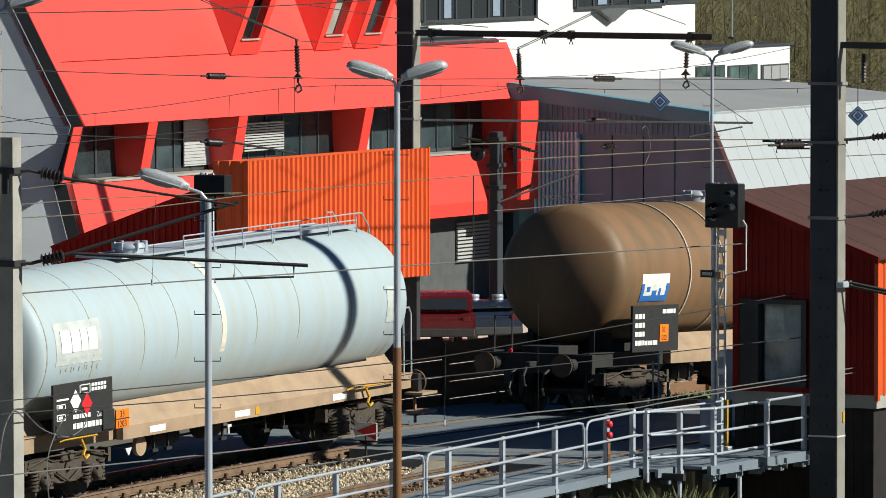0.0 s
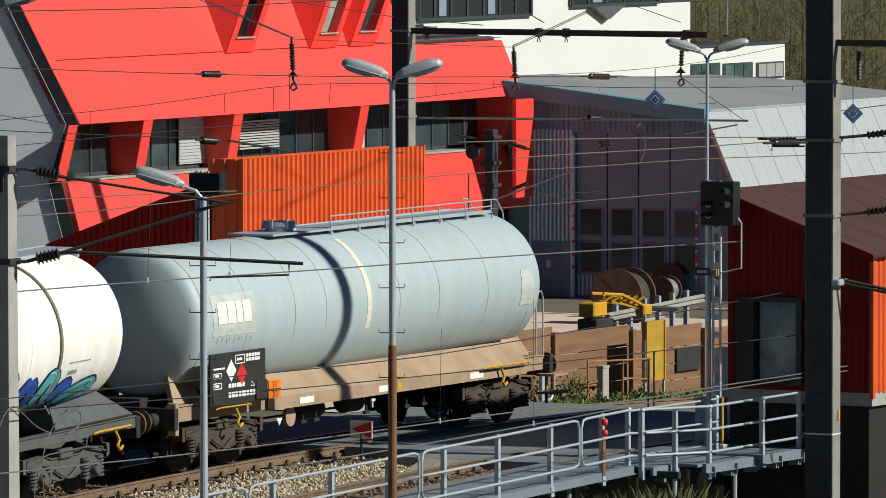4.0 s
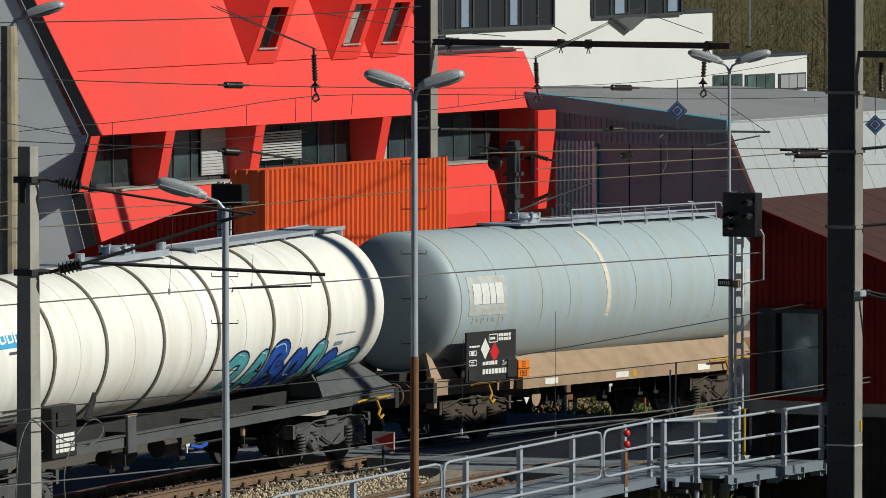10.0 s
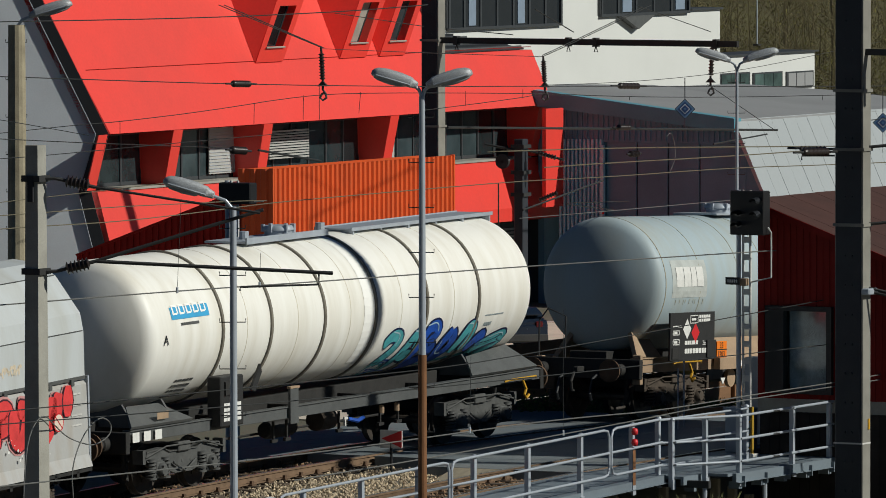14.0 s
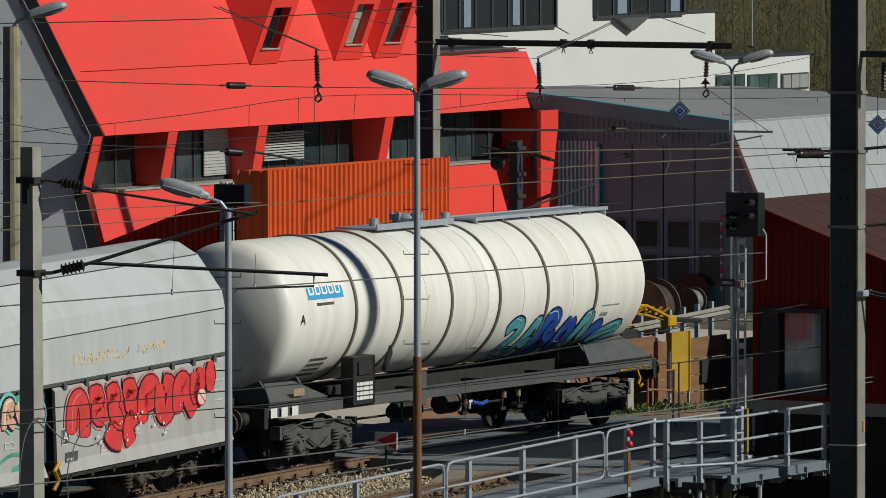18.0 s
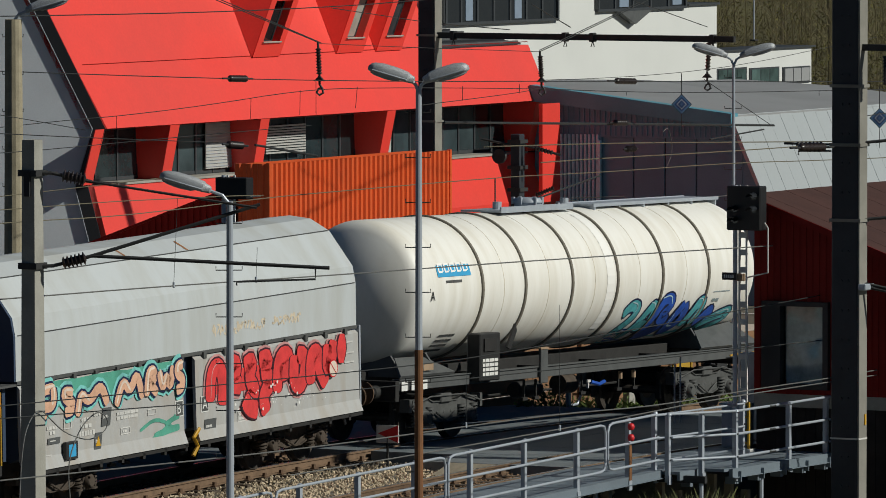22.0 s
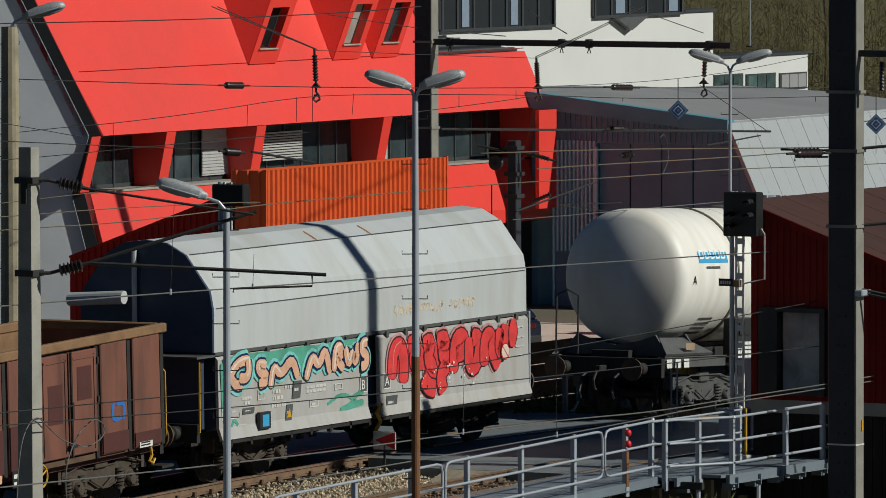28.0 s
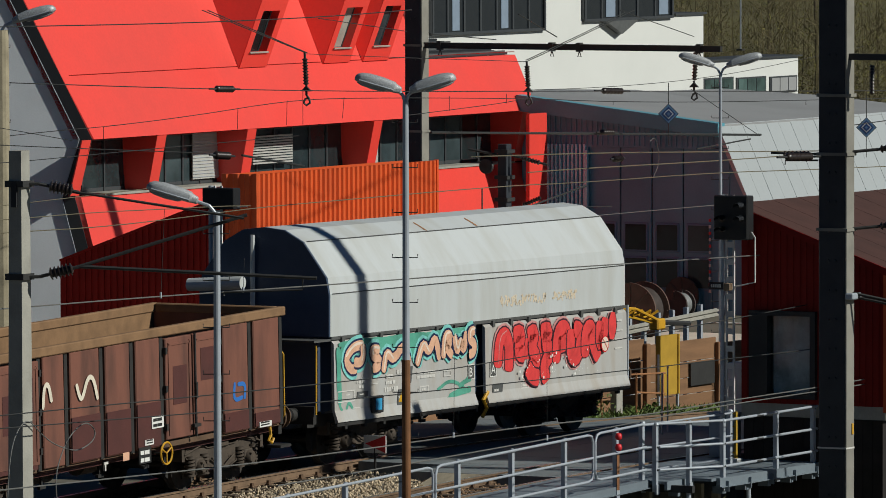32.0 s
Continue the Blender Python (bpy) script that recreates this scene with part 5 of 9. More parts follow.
# ---- signals ----
def signal(at, ground, top, head, label, front=True, plate=False, lower=0.0):
    """A lattice post with a black signal head; head: its lower edge and height."""
    t = thing("railway_signal", (at[0], at[1], ground), label, "railway signal", "railway signals")
    h = top - ground
    for y in (-0.075, 0.075):
        part("stringer", boxes((-0.02, 0.02, y - 0.018, y + 0.018, lower, h)), M["paint_pale"], t, "white lattice stringer")
    for i in range(int((h - lower) / 0.33)):
        z = lower + 0.15 + 0.33 * i
        part("lattice_plate", boxes((-0.018, 0.018, -0.06, 0.06, z, z + 0.11)), M["paint_pale"], t)
    part("back_tube", bar((0.0, 0.17, lower * 0.5), (0.0, 0.17, h), r=0.045, seg=10), M["steel"], t)
    part("head", boxes((-0.12, 0.16, -0.42, 0.30, head[0] - ground, head[0] - ground + head[1]), bevel=0.02), M["signal_black"], t, "black signal head")
    if front:
        for y, z in ((-0.28, 0.62), (-0.28, 0.38), (0.12, 0.38), (0.12, 0.18)):
            zz = head[0] - ground + z * head[1] / 0.8
            bm = bmesh.new()
            n = 10
            a0 = [bm.verts.new((-0.12, y + 0.075 * math.cos(math.pi * k / n), zz + 0.075 * math.sin(math.pi * k / n))) for k in range(n + 1)]
            a1 = [bm.verts.new((-0.32, y + 0.075 * math.cos(math.pi * k / n), zz - 0.02 + 0.075 * math.sin(math.pi * k / n))) for k in range(n + 1)]
            for k in range(n):
                bm.faces.new((a0[k], a0[k + 1], a1[k + 1], a1[k]))
            bmesh.ops.solidify(bm, geom=bm.faces[:], thickness=0.008)
            # right-hand hoods get a lighter material, as if caught by the sun
            part("lens_hood", bm, M["signal_black"] if y > 0 else M["mast"], t)
            part("lens", lathe(bmesh.new(), [(0, -0.125), (0.06, -0.123), (0.065, -0.12), (0, -0.12)], 14, "x", (0, y, zz)), M["window"], t)
    return t


SZ = 4.27
sg = signal((-0.45, -7.7), 0.05, SZ + 0.85, (SZ, 0.84), "black railway signal on a white lattice post", lower=0.95)
part("foot_ladder", boxes((-0.03, 0.03, -0.14, -0.10, 0, 0.95), (-0.03, 0.03, 0.02, 0.06, 0, 0.95), *[(-0.02, 0.02, -0.12, 0.04, z, z + 0.03) for z in (0.15, 0.4, 0.65, 0.9)]), M["yellow_old"], sg, "flaking yellow foot of the post")
part("foot_plate", boxes((-0.12, 0.12, -0.2, 0.12, 0.0, 0.06)), M["paint_pale"], sg)
part("side_bracket", bar((0, -0.45, SZ + 0.1), (0.0, -0.52, SZ), (0.0, -0.52, SZ - 0.85), (0, -0.08, SZ - 0.95), r=0.016, seg=6), M["paint_pale"], sg)
pz = 3.31
nb = part("name_board", boxes((-0.1, -0.07, 0.10, 0.40, pz - 0.04, pz + 0.1)), M["signal_black"], sg, "black name board")
part("name_bars", boxes(*[(-0.106, -0.1, 0.15 + 0.045 * k, 0.18 + 0.045 * k, pz, pz + 0.06) for k in range(5)]), M["paint_pale"], nb)
part("junction_box", boxes((-0.06, 0.06, -0.02, 0.12, pz - 0.06, pz + 0.08), bevel=0.01), M["under_tan"], sg)
back_signal = signal((-0.32, 3.6, 4.02), rise(-8) - 0.2, 5.07, (4.61, 0.42), "black signal seen from behind beyond the track", front=False)
part("side_bracket", bar((0, -0.3, 4.64 + 0.3), (0.1, -0.6, 4.64 + 0.32), r=0.015, seg=5), M["paint_pale"], back_signal)
cab = thing("relay_cabinet", (0.45, -7.14, 0.05), "blue-grey metal relay cabinet on the walkway", "cabinet")
part("body", boxes((-0.2, 0.2, -0.25, 0.25, 0, 0.82), bevel=0.015), M["cabinet"], cab)
part("door", boxes((-0.215, -0.2, -0.21, 0.21, 0.06, 0.76)), M["cabinet"], cab)
part("lid", boxes((-0.23, 0.23, -0.28, 0.28, 0.82, 0.86)), M["cabinet"], cab)
cab2 = thing("relay_cabinet", (5.49, -5.0, 0.51 - 0.2), "pale grey relay cabinet by the signal", "cabinet")
part("body", boxes((-0.2, 0.2, -0.2, 0.2, -0.95, 1.2), bevel=0.015), M["steel"], cab2)
part("door", boxes((-0.212, -0.2, -0.16, 0.16, 0.1, 1.1)), M["steel"], cab2)

# arrow board beside the track
ar = thing("arrow_sign", (-3.7, -1.78, rise(-3.7) - 0.24), "small red and white arrow board beside the track", "sign")
part("post", bar((0, 0, 0), (0, 0, 0.6), r=0.025, seg=8), M["under"], ar)
part("board", boxes((-0.02, 0.02, -0.24, 0.24, 0.48, 0.82), bevel=0.006), M["paint_pale"], ar)
part("arrow", prism([(0.2, 0.66), (-0.235, 0.82), (-0.235, 0.49)], -0.026, -0.021, "x"), M["paint_red"], ar)


def diamond(at, size, drop, label):
    t = thing("diamond_sign", at, label, "sign", "hanging diamond signs", turn=-61)
    s = size
    for k, (f, m) in enumerate(((1.0, "steel_dark"), (0.92, "sign_mid"), (0.7, "sign_blue"), (0.5, "paint_pale"), (0.4, "sign_blue"), (0.16, "sign_mid"))):
        y = -0.01 - 0.004 * k
        part("plate" if k == 0 else "field", prism([(0, s * f), (s * f, 0), (0, -s * f), (-s * f, 0)], y, y + (0.02 if k == 0 else 0.004), "y"), M[m], t)
    part("hanger", bar((0, 0, s), (0, 0, s + drop), r=0.012, seg=5), M["steel_dark"], t)
    part("tail", bar((0, 0, -s), (0, 0, -s - 0.5), r=0.008, seg=5), M["steel_dark"], t)


diamond((35.92, 12.0, 5.2), 0.25, 0.5, "blue and white diamond sign hung from a wire")
diamond((47.05, 12.0, 4.50), 0.26, 0.55, "blue and white diamond sign hung beside the mast")

# ---- walkway before the crossing ----
walkway = tagged(new("walkway_deck"), "grey sheet-metal walkway deck on steel legs", "walkway", "", "structure")
PLAT = 0.045


def deck_z(x):
    """The walkway climbs gently to the platform by the cabin."""
    return 0.02 + 0.026 * (min(x, -5.5) + 7.0)


def ramp_bar(x0, x1, y0, y1, lo, hi):
    """A long plate that follows the deck's slope."""
    a, b = deck_z(x0), deck_z(x1)
    return prism([(x0, a + lo), (x1, b + lo), (x1, b + hi), (x0, a + hi)], y0, y1, "y")


for i in range(26):
    x0 = -31.2 + i * 1.0
    part("deck_sheet", ramp_bar(x0, x0 + 0.985, -8.36, -6.65, -0.05, 0.0), M["deck"], walkway)
for i in range(6):
    x0 = -5.2 + i * 0.9
    part("deck_sheet", boxes((x0, x0 + 0.885, -9.22 if i else -8.7, -6.65, PLAT - 0.05, PLAT + 0.004 * (i % 2))), M["deck"], walkway)
part("edge_beam", ramp_bar(-31, -5.25, -8.42, -8.34, -0.13, 0.01), M["deck"], walkway, "pale steel edge beam")
part("edge_beam", ramp_bar(-31, -5.25, -8.46, -8.34, -0.145, -0.13), M["deck"], walkway, "pale steel edge beam")
part("edge_beam", boxes((-4.1, 0.18, -9.3, -9.22, PLAT - 0.16, PLAT), (-4.1, 0.18, -9.34, -9.22, PLAT - 0.175, PLAT - 0.16)), M["deck"], walkway, "pale steel edge beam")
part("edge_beam", boxes((-5.2, -4.1, -8.76, -8.7, PLAT - 0.16, PLAT)), M["deck"], walkway)
for i in range(12):
    x = -30 + 2.5 * i
    y, z = (-8.2, deck_z(x) - 0.12) if x < -5 else (-9.1, PLAT - 0.15)
    part("leg", bar((x, y, -1.95), (x, y, z), r=0.045, seg=8), M["steel"], walkway)
    part("joist", boxes((x - 0.05, x + 0.05, y - 0.1, -6.7, z - 0.06, z + 0.07)), M["steel_dark"], walkway)
for i in range(6):
    x = -4.8 + 0.95 * i
    part("bracket", boxes((x - 0.07, x + 0.07, -9.26, -9.05, PLAT - 0.3, PLAT - 0.17), (x - 0.012, x + 0.012, -9.36, -9.2, PLAT - 0.26, PLAT - 0.06)) if i else boxes((x - 0.05, x + 0.05, -8.8, -8.6, PLAT - 0.3, PLAT - 0.17)), M["deck"], walkway)
for i in range(12):
    x = -8 + 0.72 * i
    part("ground_post", boxes((x - 0.06, x + 0.06, -7.6 - 0.05, -7.5, -1.9, -0.3 - 0.2 * (i % 3))), M["ramp_wood"] if i % 4 else M["concrete"], walkway)


TOP, MID, LOW = 1.06, 0.63, 0.21


def on_deck(x, y, h):
    return (x, y, deck_z(x) + h)


def rail_panel(t, a, b, y):
    """One length of railing with both its ends bent round into upright loops."""
    loop = [on_deck(x, y, h) for x, h in ((a + 0.2, LOW), (a + 0.06, LOW + 0.03), (a, LOW + 0.15), (a, TOP - 0.15), (a + 0.06, TOP - 0.03), (a + 0.2, TOP),
                                         (b - 0.2, TOP), (b - 0.06, TOP - 0.03), (b, TOP - 0.15), (b, LOW + 0.15), (b - 0.06, LOW + 0.03), (b - 0.2, LOW))]
    part("loop_rail", bar(*loop, loop[0], r=0.025, seg=10), M["steel"], t, "galvanised rail bent into a closed loop")
    part("mid_rail", bar(on_deck(a, y, MID), on_deck(b, y, MID), r=0.024, seg=10), M["steel"], t)


def rail_post(t, x, y, z=None):
    z = deck_z(x) if z is None else z
    post = part("post", boxes((x - 0.045, x + 0.045, y + 0.025, y + 0.04, z - 0.2, z + TOP), (x - 0.045, x - 0.03, y + 0.03, y + 0.11, z - 0.2, z + TOP), (x + 0.03, x + 0.045, y + 0.03, y + 0.11, z - 0.2, z + TOP), bevel=0.004), M["steel"], t)
    part("post_cap", lathe(bmesh.new(), [(0.055, 0), (0.05, 0.03), (0.03, 0.05), (0.0, 0.058)], 12, "z", (x, y + 0.05, z + TOP - 0.02)), M["steel"], post, smooth=40)
    for h in (LOW, MID, TOP - 0.02):
        part("clip_bolt", lathe(bmesh.new(), [(0, -0.02), (0.016, -0.018), (0.018, 0.0), (0, 0.0)], 6, "y", (x, y + 0.02, z + h)), M["steel_dark"], post)
    part("base_plate", boxes((x - 0.06, x + 0.06, y + 0.01, y + 0.05, z - 0.24, z - 0.06)), M["steel"], post)


rail_l = thing("handrail", (0, 0, 0), "galvanised steel handrail along the walkway", "handrail", "handrails of the walkway")
for k in range(4):
    b = -7.58 - 6.1 * k
    rail_panel(rail_l, b - 6.0, b, -8.45)
    for dx in (1.01, 3.04, 5.07):
        rail_post(rail_l, b - dx, -8.45)
x = -7.49
part("loop_rail", bar(*[on_deck(p, -8.45, h) for p, h in ((-5.45, LOW), (x + 0.2, LOW), (x + 0.06, LOW + 0.03), (x, LOW + 0.15), (x, TOP - 0.15), (x + 0.06, TOP - 0.03), (x + 0.2, TOP), (-5.6, TOP))], r=0.025, seg=10), M["steel"], rail_l)
part("mid_rail", bar(on_deck(x, -8.45, MID), on_deck(-5.45, -8.45, MID), r=0.024, seg=10), M["steel"], rail_l)
rail_post(rail_l, -6.55, -8.45)
part("paint_run", boxes((-6.6, -6.5, -8.437, -8.43, -0.1, 0.62)), M["lamp_rust"], rail_l, "rust-red runs down the post")
for h in (0.94, 0.74):
    part("red_lamp", lathe(bmesh.new(), [(0, -0.07), (0.05, -0.055), (0.066, 0.0), (0.05, 0.055), (0, 0.07)], 16, "z", on_deck(-6.66, -8.5, h)), M["paint_red"], rail_l, "red reflector lamp", smooth=60)
rail_r = thing("handrail", (0, 0, 0), "galvanised steel handrail round the walkway corner", "handrail", "handrails of the walkway")
for h in (TOP, MID, LOW):
    z = PLAT + h
    start = [(-5.6, -8.45, z), (-5.3, -8.5, z)] if h == TOP else [(-5.2, -8.6, z)]
    part("rail", bar(*start, *rounded([(-4.9, -8.74, z), (-4.5, -8.94, z), (-4.05, -9.16, z), (-3.9, -9.26, z), (-3.6, -9.28, z), (0.15, -9.24, z + 0.01)], 2), r=0.025, seg=10), M["steel"], rail_r)
    part("sleeve", bar((-2.52, -9.267, z), (-2.25, -9.263, z), r=0.029, seg=8), M["steel_dark"], rail_r)
for x, y in ((-5.24, -8.6), (-4.52, -8.93), (-3.86, -9.3), (-1.57, -9.28), (0.05, -9.27)):
    rail_post(rail_r, x, y, PLAT)
rail_b = thing("handrail", (0, 0, 0), "galvanised back handrail of the walkway", "handrail", "handrails of the walkway")
for h in (TOP, MID, LOW):
    part("rail", bar((-5.1, -8.2, PLAT + h - 0.04), (-3.9, -8.25, PLAT + h - 0.04), (-1.6, -8.3, PLAT + h - 0.04), r=0.02, seg=8), M["steel"], rail_b)
rail_post(rail_b, -5.05, -8.22, PLAT)
rail_post(rail_b, -1.6, -8.32, PLAT)


# ---- overhead wires ----
def wire(a, b, r, sag=0.0, label="dark overhead wire crossing the yard", material="wire", droppers=None):
    a, b = Vector(a), Vector(b)
    n = 10 if sag else 1
    pts = [a + (b - a) * (k / n) - Vector((0, 0, sag * 4 * (k / n) * (1 - k / n))) for k in range(n + 1)]
    t = thing("overhead_wire", tuple(a), label, "wire", "overhead wires")
    part("strand", bar(*[tuple(p - a) for p in pts], r=r, seg=6), M[material], t)
    return t


WIRES = (
    # the points that it hangs from, radius, material
    (((14.17, 18.0, 7.72), (23.08, 18.0, 7.61), (30.02, 18.0, 7.62), (33.96, 18.0, 7.7)), 0.013, "wire"),
    (((10.93, 16.0, 6.63), (20.54, 16.0, 6.19), (30.02, 16.0, 5.85), (36.19, 16.0, 5.69), (51.85, 16.0, 5.22), (60.27, 16.0, 5.01)), 0.011, "wire"),
    (((28.62, 12.0, 5.99), (31.92, 12.0, 5.94), (35.92, 12.0, 5.96), (39.61, 12.0, 6.08), (43.59, 12.0, 6.35), (46.87, 12.0, 6.56)), 0.007, "wire"),
    (((4.46, 12.0, 5.69), (7.61, 12.0, 5.76), (9.35, 12.0, 5.77), (13.04, 12.0, 5.88), (17.25, 12.0, 6.09), (20.34, 12.0, 6.06), (28.47, 12.0, 5.8), (32.94, 12.0, 5.58), (38.68, 12.0, 5.4), (43.59, 12.0, 5.3), (51.64, 12.0, 5.13)), 0.009, "wire"),
    (((24.54, 13.0, 5.51), (27.0, 13.0, 5.58), (29.51, 13.0, 5.66), (30.51, 13.0, 5.73)), 0.009, "wire"),
    (((-5.25, 6.0, 6.02), (-1.88, 6.0, 5.82), (3.31, 6.0, 5.54)), 0.009, "wire"),
    (((4.8, 6.0, 5.44), (7.38, 6.0, 5.12)), 0.024, "wire"),
    (((-5.24, 6.0, 6.39), (-4.0, 6.0, 6.24), (-1.88, 6.0, 5.97)), 0.007, "wire"),
    (((-10.1, 3.0, 5.87), (-8.49, 3.0, 5.87), (-4.12, 3.0, 5.93), (1.83, 3.0, 5.99)), 0.008, "wire"),
    (((-10.1, 3.0, 5.06), (-8.29, 3.0, 5.09), (-3.91, 3.0, 5.18)), 0.008, "wire_gold"),
    (((-14.95, 0.0, 5.09), (-13.41, 0.0, 5.08), (-11.03, 0.0, 5.08), (-8.38, 0.0, 5.03), (-6.5, 0.0, 5.0), (-5.33, 0.0, 4.96)), 0.009, "wire_gold"),
    (((-14.96, 0.0, 4.85), (-13.41, 0.0, 4.84), (-11.04, 0.0, 4.8), (-7.97, 0.0, 4.84), (-5.33, 0.0, 4.91), (-2.6, 0.0, 4.92), (4.84, 0.0, 4.93), (8.23, 0.0, 4.86), (14.43, 0.0, 4.83), (18.8, 0.0, 4.72), (25.75, 0.0, 4.59)), 0.01, "wire_gold"),
    (((4.84, 0.0, 4.18), (8.23, 0.0, 4.16), (14.43, 0.0, 4.15), (19.37, 0.0, 4.1)), 0.008, "wire_pale"),
    (((29.55, 14.0, 4.36), (36.38, 14.0, 4.21), (42.54, 14.0, 4.01), (48.39, 14.0, 3.82), (55.97, 14.0, 3.58)), 0.014, "wire_gold"),
    (((32.41, 14.0, 3.88), (35.19, 14.0, 3.87), (42.55, 14.0, 3.78), (48.06, 14.0, 3.76), (51.09, 14.0, 3.75)), 0.014, "wire_gold"),
    (((-27.9, -8.0, 4.4), (-22.39, -8.0, 4.34), (-16.85, -8.0, 4.24), (-10.24, -8.0, 4.15), (2.28, -8.0, 3.91), (8.49, -8.0, 3.78)), 0.012, "wire_pale"),
    (((-30.33, -9.0, 2.84), (-29.32, -9.0, 2.83), (-19.95, -9.0, 2.7), (-14.92, -9.0, 2.65), (-12.4, -9.0, 2.69), (-3.35, -9.0, 2.92), (3.78, -9.0, 3.14)), 0.01, "wire"),
    (((-30.33, -9.0, 2.65), (-29.32, -9.0, 2.63), (-19.95, -9.0, 2.39), (-9.19, -9.0, 2.25), (-2.21, -9.0, 2.19), (4.81, -9.0, 2.14)), 0.01, "wire"),
    (((-32.26, -10.2, 1.86), (-31.27, -10.2, 1.84), (-22.07, -10.2, 1.67), (-14.33, -10.2, 1.67), (-12.0, -10.2, 1.64), (-8.94, -10.2, 1.56), (-5.52, -10.2, 1.61), (-1.23, -10.2, 1.62), (2.78, -10.2, 1.7)), 0.012, "wire_pale"),
    (((-22.25, -10.2, 1.27), (-18.0, -10.2, 1.31), (-13.91, -10.2, 1.37), (-10.04, -10.2, 1.44), (-6.9, -10.2, 1.53), (-1.23, -10.2, 1.55), (2.78, -10.2, 1.56)), 0.012, "wire_pale"),
    (((42.32, 22.0, 4.37), (61.33, 22.0, 3.66)), 0.032, "wire"),
    (((57.41, 22.0, 3.41), (60.7, 22.0, 3.57)), 0.022, "wire"),
    (((27.3, 20.0, 7.81), (32.25, 20.0, 6.68)), 0.012, "wire"),
    (((27.57, 20.0, 7.8), (32.36, 20.0, 6.67)), 0.012, "wire"),
    (((32.28, 20.0, 6.65), (37.61, 20.0, 6.41), (43.77, 20.0, 6.16)), 0.008, "wire"),
    (((43.71, 20.0, 6.16), (45.48, 20.0, 6.49), (49.78, 20.0, 7.35)), 0.012, "wire"),
    (((43.71, 20.0, 6.2), (46.74, 20.0, 6.78), (49.29, 20.0, 7.31)), 0.012, "wire"),
    (((43.31, 20.0, 7.38), (45.41, 20.0, 6.75)), 0.014, "wire"),
    (((40.02, 24.0, 7.31), (44.69, 24.0, 6.87)), 0.01, "wire"),
    (((46.0, 24.0, 6.77), (49.59, 24.0, 6.54)), 0.012, "wire"),
    (((48.97, 20.0, 7.36), (53.24, 20.0, 6.58)), 0.01, "wire"),
    (((41.12, 14.0, 5.62), (44.85, 14.0, 4.37)), 0.009, "wire"),
    (((31.34, 14.0, 2.91), (35.49, 14.0, 3.45)), 0.024, "wire"),
    (((33.57, 14.0, 2.98), (36.83, 14.0, 2.89)), 0.01, "wire"),
    (((33.57, 14.0, 2.95), (36.08, 14.0, 2.71)), 0.01, "wire"),
    (((31.08, 5.0, 5.17), (36.53, 5.0, 5.31)), 0.012, "wire"),
)
for pts, r, m in WIRES:
    t = thing("overhead_wire", pts[0], "thin overhead wire across the yard", "wire", "overhead wires")
    pts = [tuple(Vector(p) - Vector(pts[0])) for p in pts]
    part("strand", bar(*(rounded(pts, 2) if len(pts) > 2 else pts), r=r, seg=6), M[m], t)
for a, b in (((20.55, 15.9, 6.2), (21.94, 15.9, 6.15)), ((39.58, 15.9, 5.6), (41.51, 15.9, 5.53)), ((51.28, 21.9, 4.07), (52.49, 21.9, 4.03)), ((-3.75, -10.3, 6.0), (-1.9, -10.3, 5.95)), ((1.75, 5.0, 5.58), (2.77, 5.0, 5.51)), ((36.55, 13.9, 4.05), (37.31, 13.9, 4.04))):
    t = thing("insulator_string", a, "dark ribbed insulator in an overhead wire", "insulator", "insulators in the wires")
    d = Vector(b) - Vector(a)
    insulator(t, d * 0.22, d * 0.78, 0.08, 6)
    for p, q in ((d * 0.0, d * 0.24), (d * 0.76, d)):
        part("end_fitting", bar(tuple(p), tuple(q), r=0.022, seg=6), M["steel_dark"], t)
for top, bot in (((32.23, 20.0, 6.69), (32.31, 20.0, 5.76)), ((43.74, 20.0, 6.18), (43.83, 20.0, 5.4)), ((53.38, 20.0, 6.34), (53.25, 20.0, 5.25))):
    t = thing("hanging_insulator", bot, "dark insulator string hanging above the yard", "insulator", "insulators in the wires")
    d = Vector(top) - Vector(bot)
    insulator(t, d * 0.15, d * 0.85, 0.075, 9)
    part("end_fitting", bar(tuple(d * 0.85), tuple(d), r=0.03, seg=6), M["steel_dark"], t)
    part("yoke", prism([(-0.02, 0.1), (-0.14, -0.02), (0.14, -0.02), (0.02, 0.1)], -0.03, 0.03, "x"), M["steel_dark"], t)
    part("hook", bar((0, 0, 0.15), (0, 0, -0.1), (0.03, -0.06, -0.2), (0.04, -0.08, -0.3), (0, -0.0, -0.36), (-0.03, 0.06, -0.3), (-0.01, 0.02, -0.2), (0.02, -0.04, -0.18), r=0.03, seg=6), M["steel_dark"], t)
